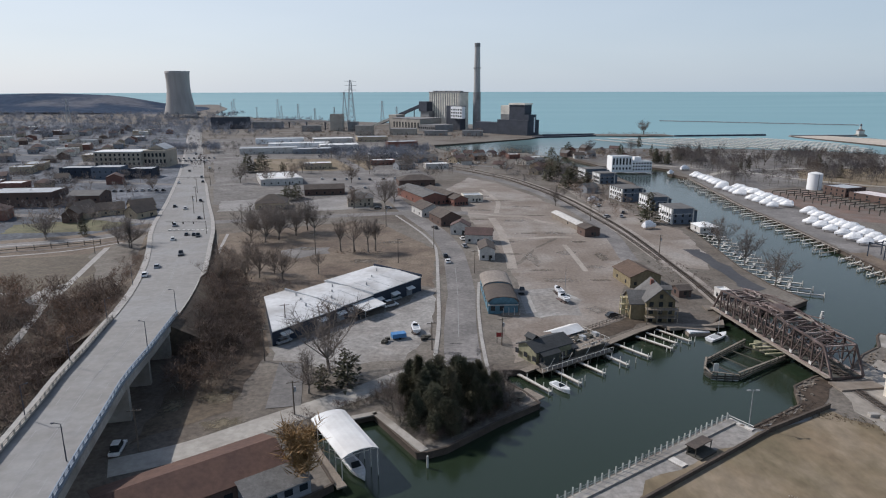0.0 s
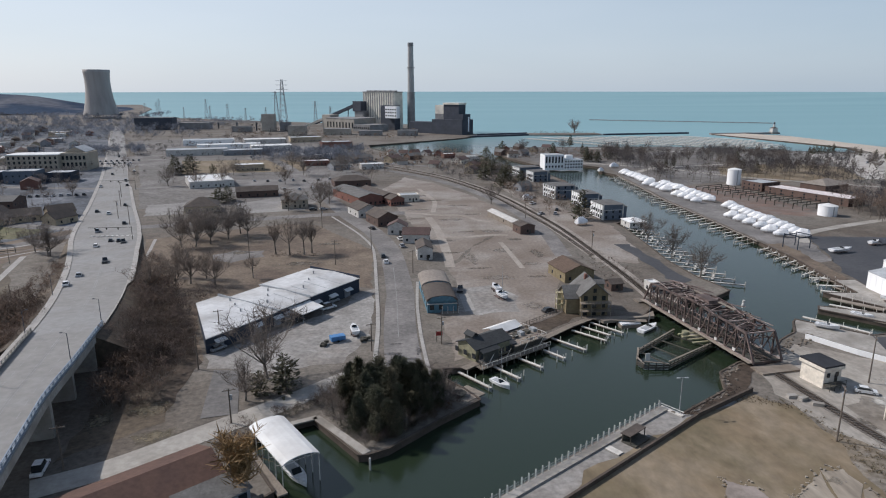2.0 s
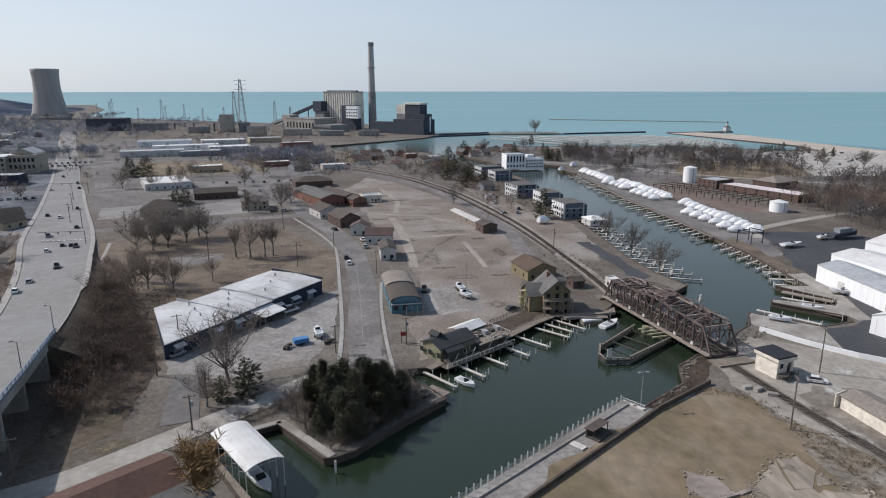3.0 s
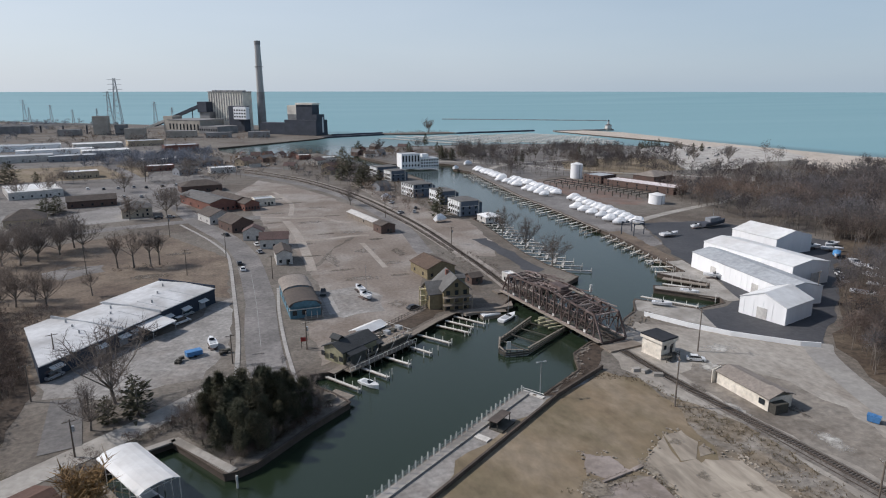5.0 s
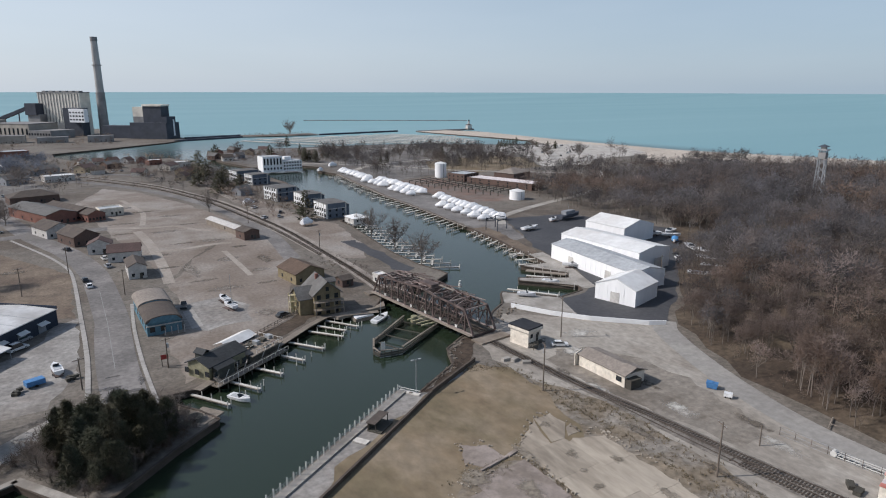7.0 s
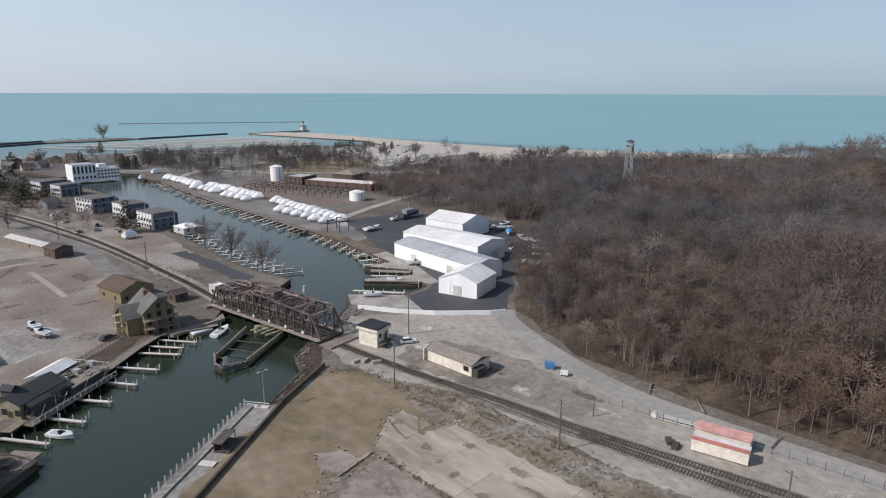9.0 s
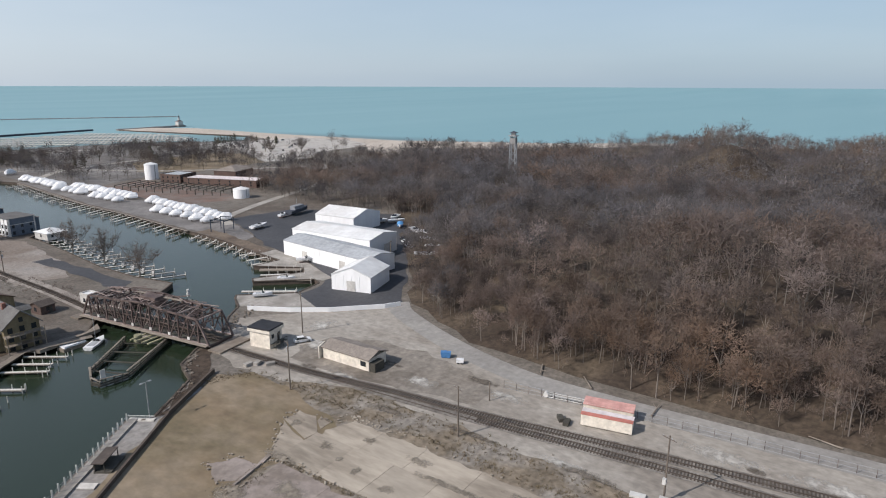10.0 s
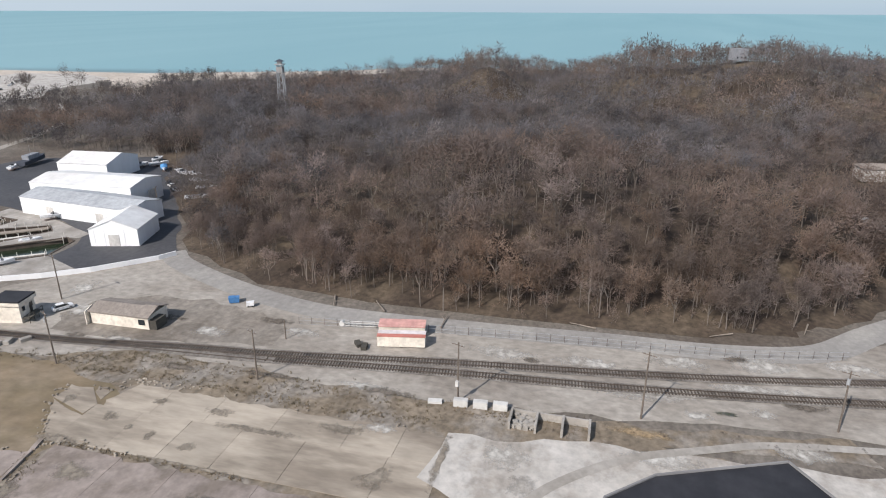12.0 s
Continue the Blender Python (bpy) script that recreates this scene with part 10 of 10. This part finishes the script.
def frayed(m, scale=0.55):
    """Lets a patch fade out unevenly towards its rim."""
    n, l = m.node_tree.nodes, m.node_tree.links
    tc, sub, size = n.new("ShaderNodeTexCoord"), n.new("ShaderNodeVectorMath"), n.new("ShaderNodeVectorMath")
    sub.operation, size.operation = "SUBTRACT", "LENGTH"
    sub.inputs[1].default_value = (0.5, 0.5, 0)
    flat = n.new("ShaderNodeVectorMath")
    flat.operation = "MULTIPLY"
    flat.inputs[1].default_value = (1, 1, 0)
    l.new(tc.outputs["Generated"], sub.inputs[0])
    l.new(sub.outputs[0], flat.inputs[0])
    l.new(flat.outputs[0], size.inputs[0])
    geo, ns = n.new("ShaderNodeNewGeometry"), n.new("ShaderNodeTexNoise")
    ns.inputs["Scale"].default_value, ns.inputs["Detail"].default_value, ns.inputs["Roughness"].default_value = scale, 5.0, 0.65
    l.new(geo.outputs["Position"], ns.inputs["Vector"])
    rim, both = n.new("ShaderNodeMapRange"), n.new("ShaderNodeMath")
    rim.inputs["From Min"].default_value, rim.inputs["From Max"].default_value = 0.5, 0.08
    rim.inputs["To Min"].default_value, rim.inputs["To Max"].default_value = -0.6, 0.14
    l.new(size.outputs["Value"], rim.inputs["Value"])
    l.new(rim.outputs[0], both.inputs[0])
    l.new(ns.outputs["Fac"], both.inputs[1])
    cut = n.new("ShaderNodeMapRange")
    cut.inputs["From Min"].default_value, cut.inputs["From Max"].default_value = 0.36, 0.72
    l.new(both.outputs[0], cut.inputs["Value"])
    l.new(cut.outputs[0], n["Principled BSDF"].inputs["Alpha"])


for m_ in (DUST, STAIN, LIGHT_DIRT, OCHRE, GRASS_PATCH, TAR, SEAM, PUDDLE):
    frayed(m_)
for k, (x, y, rx, ry, rot) in enumerate(((117.2, 18, 9, 2.2, -83), (117.8, 0, 10, 2.6, -86), (122.5, -18, 9, 2.0, -74), (126.5, -36, 10, 2.4, -72), (129.5, -52, 8, 2.0, -75), (107.6, -31, 3.4, 1.8, -78), (104.2, -19, 3.6, 1.6, -78),
                                         (98, 40, 8, 0.9, -80), (114, 62, 6, 1.8, -80), (109, 82, 7, 2.0, -80), (101, 100, 6, 1.6, -80), (112, 118, 7, 2.2, -40), (122, 128, 6, 2.4, -30), (108, -8, 14, 1.1, -80), (116, -34, 14, 1.0, -78))):
    blob("dust_patch", x, y, rx, ry, rot, DUST, "whitish dusty patch on the yard", "ground", 0.085 + 0.003 * (k % 4), k)
for k, (x, y, rx, ry, rot) in enumerate(((112, -39.5, 7, 0.9, -78), (116, 12, 4, 1.2, -80), (127, -30, 5, 1.0, -70), (97.0, 36, 7, 1.4, -82), (96.4, 60, 8, 1.3, -88), (94.6, 80, 7, 1.2, -85), (100, 110, 5, 1.4, -80), (113, 96, 5, 1.4, -84), (118, 70, 6, 1.3, -80), (107, 132, 5, 1.6, -30))):
    blob("dark_stain", x, y, rx, ry, rot, STAIN, "dark muddy stain on the yard", "ground", 0.098 + 0.003 * (k % 4), k)
blob("ochre_patch", 96.6, -9, 7.5, 1.6, -80, OCHRE, "ochre sand patch beside the slabs", "ground", 0.13)
blob("puddle", 106.3, -24.6, 2.4, 0.8, -80, PUDDLE, "shallow green puddle beside the track", "puddle", 0.12)
blob("puddle", 90.7, -34.1, 1.6, 0.8, -80, PUDDLE, "small puddle beside the black-roofed hall", "puddle", 0.14)
for k, (x, y, rx, ry, rot) in enumerate(((77.2, 80.8, 2.4, 1.5, -50), (82.8, 75, 2.0, 1.0, -60), (83, 63.3, 3.2, 1.1, -70), (75, 75.4, 1.6, 0.8, 40), (72.8, 63, 2.4, 1.0, -60), (80, 92.5, 2.2, 1.3, -40), (74, 71, 2.0, 0.9, -20), (63, 76, 6, 2.4, -70), (80, 54, 11, 0.7, -86), (62, 52, 7, 2.6, -60), (84, 40, 6, 1.6, -88), (74, 30, 6, 1.4, -40), (68.9, 60, 16, 0.6, -90), (68.9, 84, 7, 1.1, -85), (80.5, 21.6, 9, 0.7, 4), (56, 84, 6, 3, -40), (58, 66, 7, 1.2, -86))):
    blob("dark_stain", x, y, rx, ry, rot, SEAM, "brown weedy stain across the slabs", "ground", 0.168 + 0.004 * (k % 4), k)
for k, (x, y, rx, ry, rot) in enumerate(((84, 12, 6, 3.0, -60), (78, 8, 5, 2.0, -30), (90, -14, 9, 2.2, -78), (97, -34, 8, 2.0, -75), (86, 34, 4, 1.6, -80))):
    blob("dust_patch", x, y, rx, ry, rot, DUST, "whitish dusty patch on the old apron", "ground", 0.128 + 0.003 * (k % 4), k)
curve = smooth([(70, 9), (79, 4), (88.7, -7.3), (94.5, -20), (98.8, -31.5), (102, -50)])
solid("pale_lane", ribbon(Mesh(), curve, 0.9, 0.9, 0.145), PALE_ROAD, "whitish curved lane round the hall", "lane", kind="structure")
# the end of the street, with tar patches
for k, (x, y, rx, ry, rot) in enumerate(((2.2, 156.5, 3.6, 1.3, 10), (7.5, 152.5, 3.2, 1.2, 30), (1.6, 151, 1.0, 3.2, 0), (9.2, 158, 0.8, 3.6, -10), (4, 163, 3.0, 0.5, 0))):
    blob("tar_patch", x, y, rx, ry, rot, TAR, "dark tar patch at the end of the street", "ground", 0.10 + 0.004 * k, k)
for x, y0, y1 in ((4.4, 168, 240),):
    solid("tar_seam", ribbon(Mesh(), [(x, y0, 0), (x + 0.6, (y0 + y1) / 2, 0), (x + 0.4, y1, 0)], 0.08, 0.08, 0.085), PAINT_WORN, "pale sealed seam along the street", "seam", kind="structure")
patch("asphalt_drive", [(-39, 126.5), (-31.5, 128), (-35.5, 150), (-42, 151)], 0.1, DRIVE, "worn asphalt drive beside the workshop", "drive")
# dirt lots behind the waterfront
for k, (x, y, rx, ry, rot) in enumerate(((37, 250, 2.0, 14, 12), (52, 262, 9, 3.0, 30), (44, 222, 8, 3.4, -10), (60, 240, 5, 2.4, 20), (30, 282, 7, 2.6, 10), (54, 300, 9, 2.6, 15), (38, 330, 10, 3.0, 10), (22, 360, 9, 3.0, 8), (46, 372, 9, 3.0, 10), (24, 410, 12, 4.0, 12), (30, 190, 3, 8, 10), (48, 190, 5, 3, 20))):
    blob("pale_patch", x, y, rx, ry, rot, LIGHT_DIRT, "pale worn patch on the dirt lot", "ground", 0.045 + 0.004 * (k % 5), k)
for k, (x, y, rx, ry, rot) in enumerate(((40, 236, 7, 1.2, 8), (58, 222, 6, 1.3, 20), (30, 260, 6, 1.4, 5), (62, 282, 7, 1.6, 20), (40, 300, 8, 1.2, 8), (20, 334, 8, 1.5, 8), (50, 344, 9, 1.6, 10), (36, 392, 10, 1.8, 10), (75, 232, 2.0, 14, 5), (66, 258, 3, 9, 10), (-30, 250, 10, 3, 20), (-24, 282, 9, 2.5, 10), (-60, 270, 8, 3, 30), (-20, 234, 7, 2, 10))):
    blob("dark_stain", x, y, rx, ry, rot, STAIN, "brown weedy patch on the lot", "ground", 0.07 + 0.004 * (k % 5), k)
for k, (x, y, rx, ry, rot) in enumerate(((-52, 132, 6, 5, 20), (-46, 120, 7, 3, 35), (-60, 128, 4, 6, 0))):
    blob("grass_patch", x, y, rx, ry, rot, GRASS_PATCH, "tan winter grass below the embankment", "ground", 0.06 + 0.004 * k, k)
# rubble at the foot of the swing bridge
def rock_mesh(seed):
    r = random.Random(seed)
    m = Mesh().box(-0.7, -0.5, -0.2, 0.7, 0.5, 0.6)
    m.v = [(x * r.uniform(0.6, 1.2), y * r.uniform(0.6, 1.2), z * r.uniform(0.7, 1.2)) for x, y, z in m.v]
    return m.data("rock", RUBBLE)


ROCKS = [rock_mesh(k) for k in range(5)]
rk = random.Random(31)
for name, line, n, wide in (("rubble_bank", [(76, 126, 0), (80, 131, 0), (84, 137, 0), (91, 140, 0)], 46, 1.6), ("rubble_bank", [(103, 147, 0), (109, 150, 0), (114, 153, 0), (118, 158, 0)], 44, 2.4), ("rubble_bank", [(62, 119, 0), (70, 123, 0), (76, 126, 0)], 20, 0.8)):
    bank = thing(name, line[0][0], line[0][1], 0, 0, "broken concrete and stones along the creek bank", "rubble")
    for k in range(n):
        u = rk.random() * (len(line) - 1.001)
        p = Vector(line[int(u)]).lerp(Vector(line[int(u) + 1]), u % 1)
        s = rk.uniform(0.25, 0.6)
        rx, ry = p.x + rk.gauss(0, wide), p.y + rk.gauss(0, wide * 0.6)
        if not inside(rx, ry, east):
            continue
        part("rock", ROCKS[k % 5], None, bank, at=pose(rx - line[0][0], ry - line[0][1], 0.05, rk.uniform(-15, 15), 0, rk.uniform(0, 360)) @ Matrix.Scale(s, 4))
# bushes along the lane, fence above the docks, raft by the bridge
BUSH = [tree_master("needle", 400 + k, 2.0, 1.2, leaf=NEEDLE, tiers=10, blades=46, round_top=1.0, fine_blades=True) for k in range(2)]
for k in range(9):
    plant(BUSH, k, -12.4 + 0.85 * k, 125.2 - 1.35 * k, 1.5 + 0.4 * (k % 3), "dark rounded bush beside the slip quay", "bush", "bushes by the slip", name="bush")
for k in range(7):
    plant(BUSH, k, -21.6 + 1.35 * k, 124.6 + 1.05 * k, 1.9 + 0.3 * (k % 3), "dark clipped bush beside the lane", "bush", "bushes by the lane", name="bush")
fd = thing("slope_fence", 41, 172.5, 0, 0, "weathered wooden fence above the docks", "fence")
fline = [(0, 0, 0), (9, 7, 0), (19, 14.5, 0)]
fpost = Mesh().box(-0.08, -0.08, 0, 0.08, 0.08, 1.3).data("post", WOOD)
for p, a in even(fline, 1.6):
    part("post", fpost, None, fd, at=Matrix.Translation(p))
for z in (0.5, 1.1):
    m = Mesh()
    for a, b in zip(fline, fline[1:]):
        m.beam((a[0], a[1], z), (b[0], b[1], z), 0.06, 0.16)
    part("rail", m, WOOD, fd)
solid("bridge_quay", Mesh().prism([(66, 174), (83, 176.5), (84.5, 181), (79, 176.8), (64, 178)], -0.6, 0.3), WOOD, "grey wooden quay beside the swing bridge", "quay", kind="structure")
rf = thing("covered_raft", 73.9, 173.4, -0.9, 6, "flat raft under a white cover", "raft")
part("float", Mesh().box(-3.4, -1.6, -0.6, 3.4, 1.6, 0.3), WOOD, rf)
part("cover", Mesh().box(-3.0, -1.3, 0.3, 3.0, 1.3, 0.75), WRAP, rf)
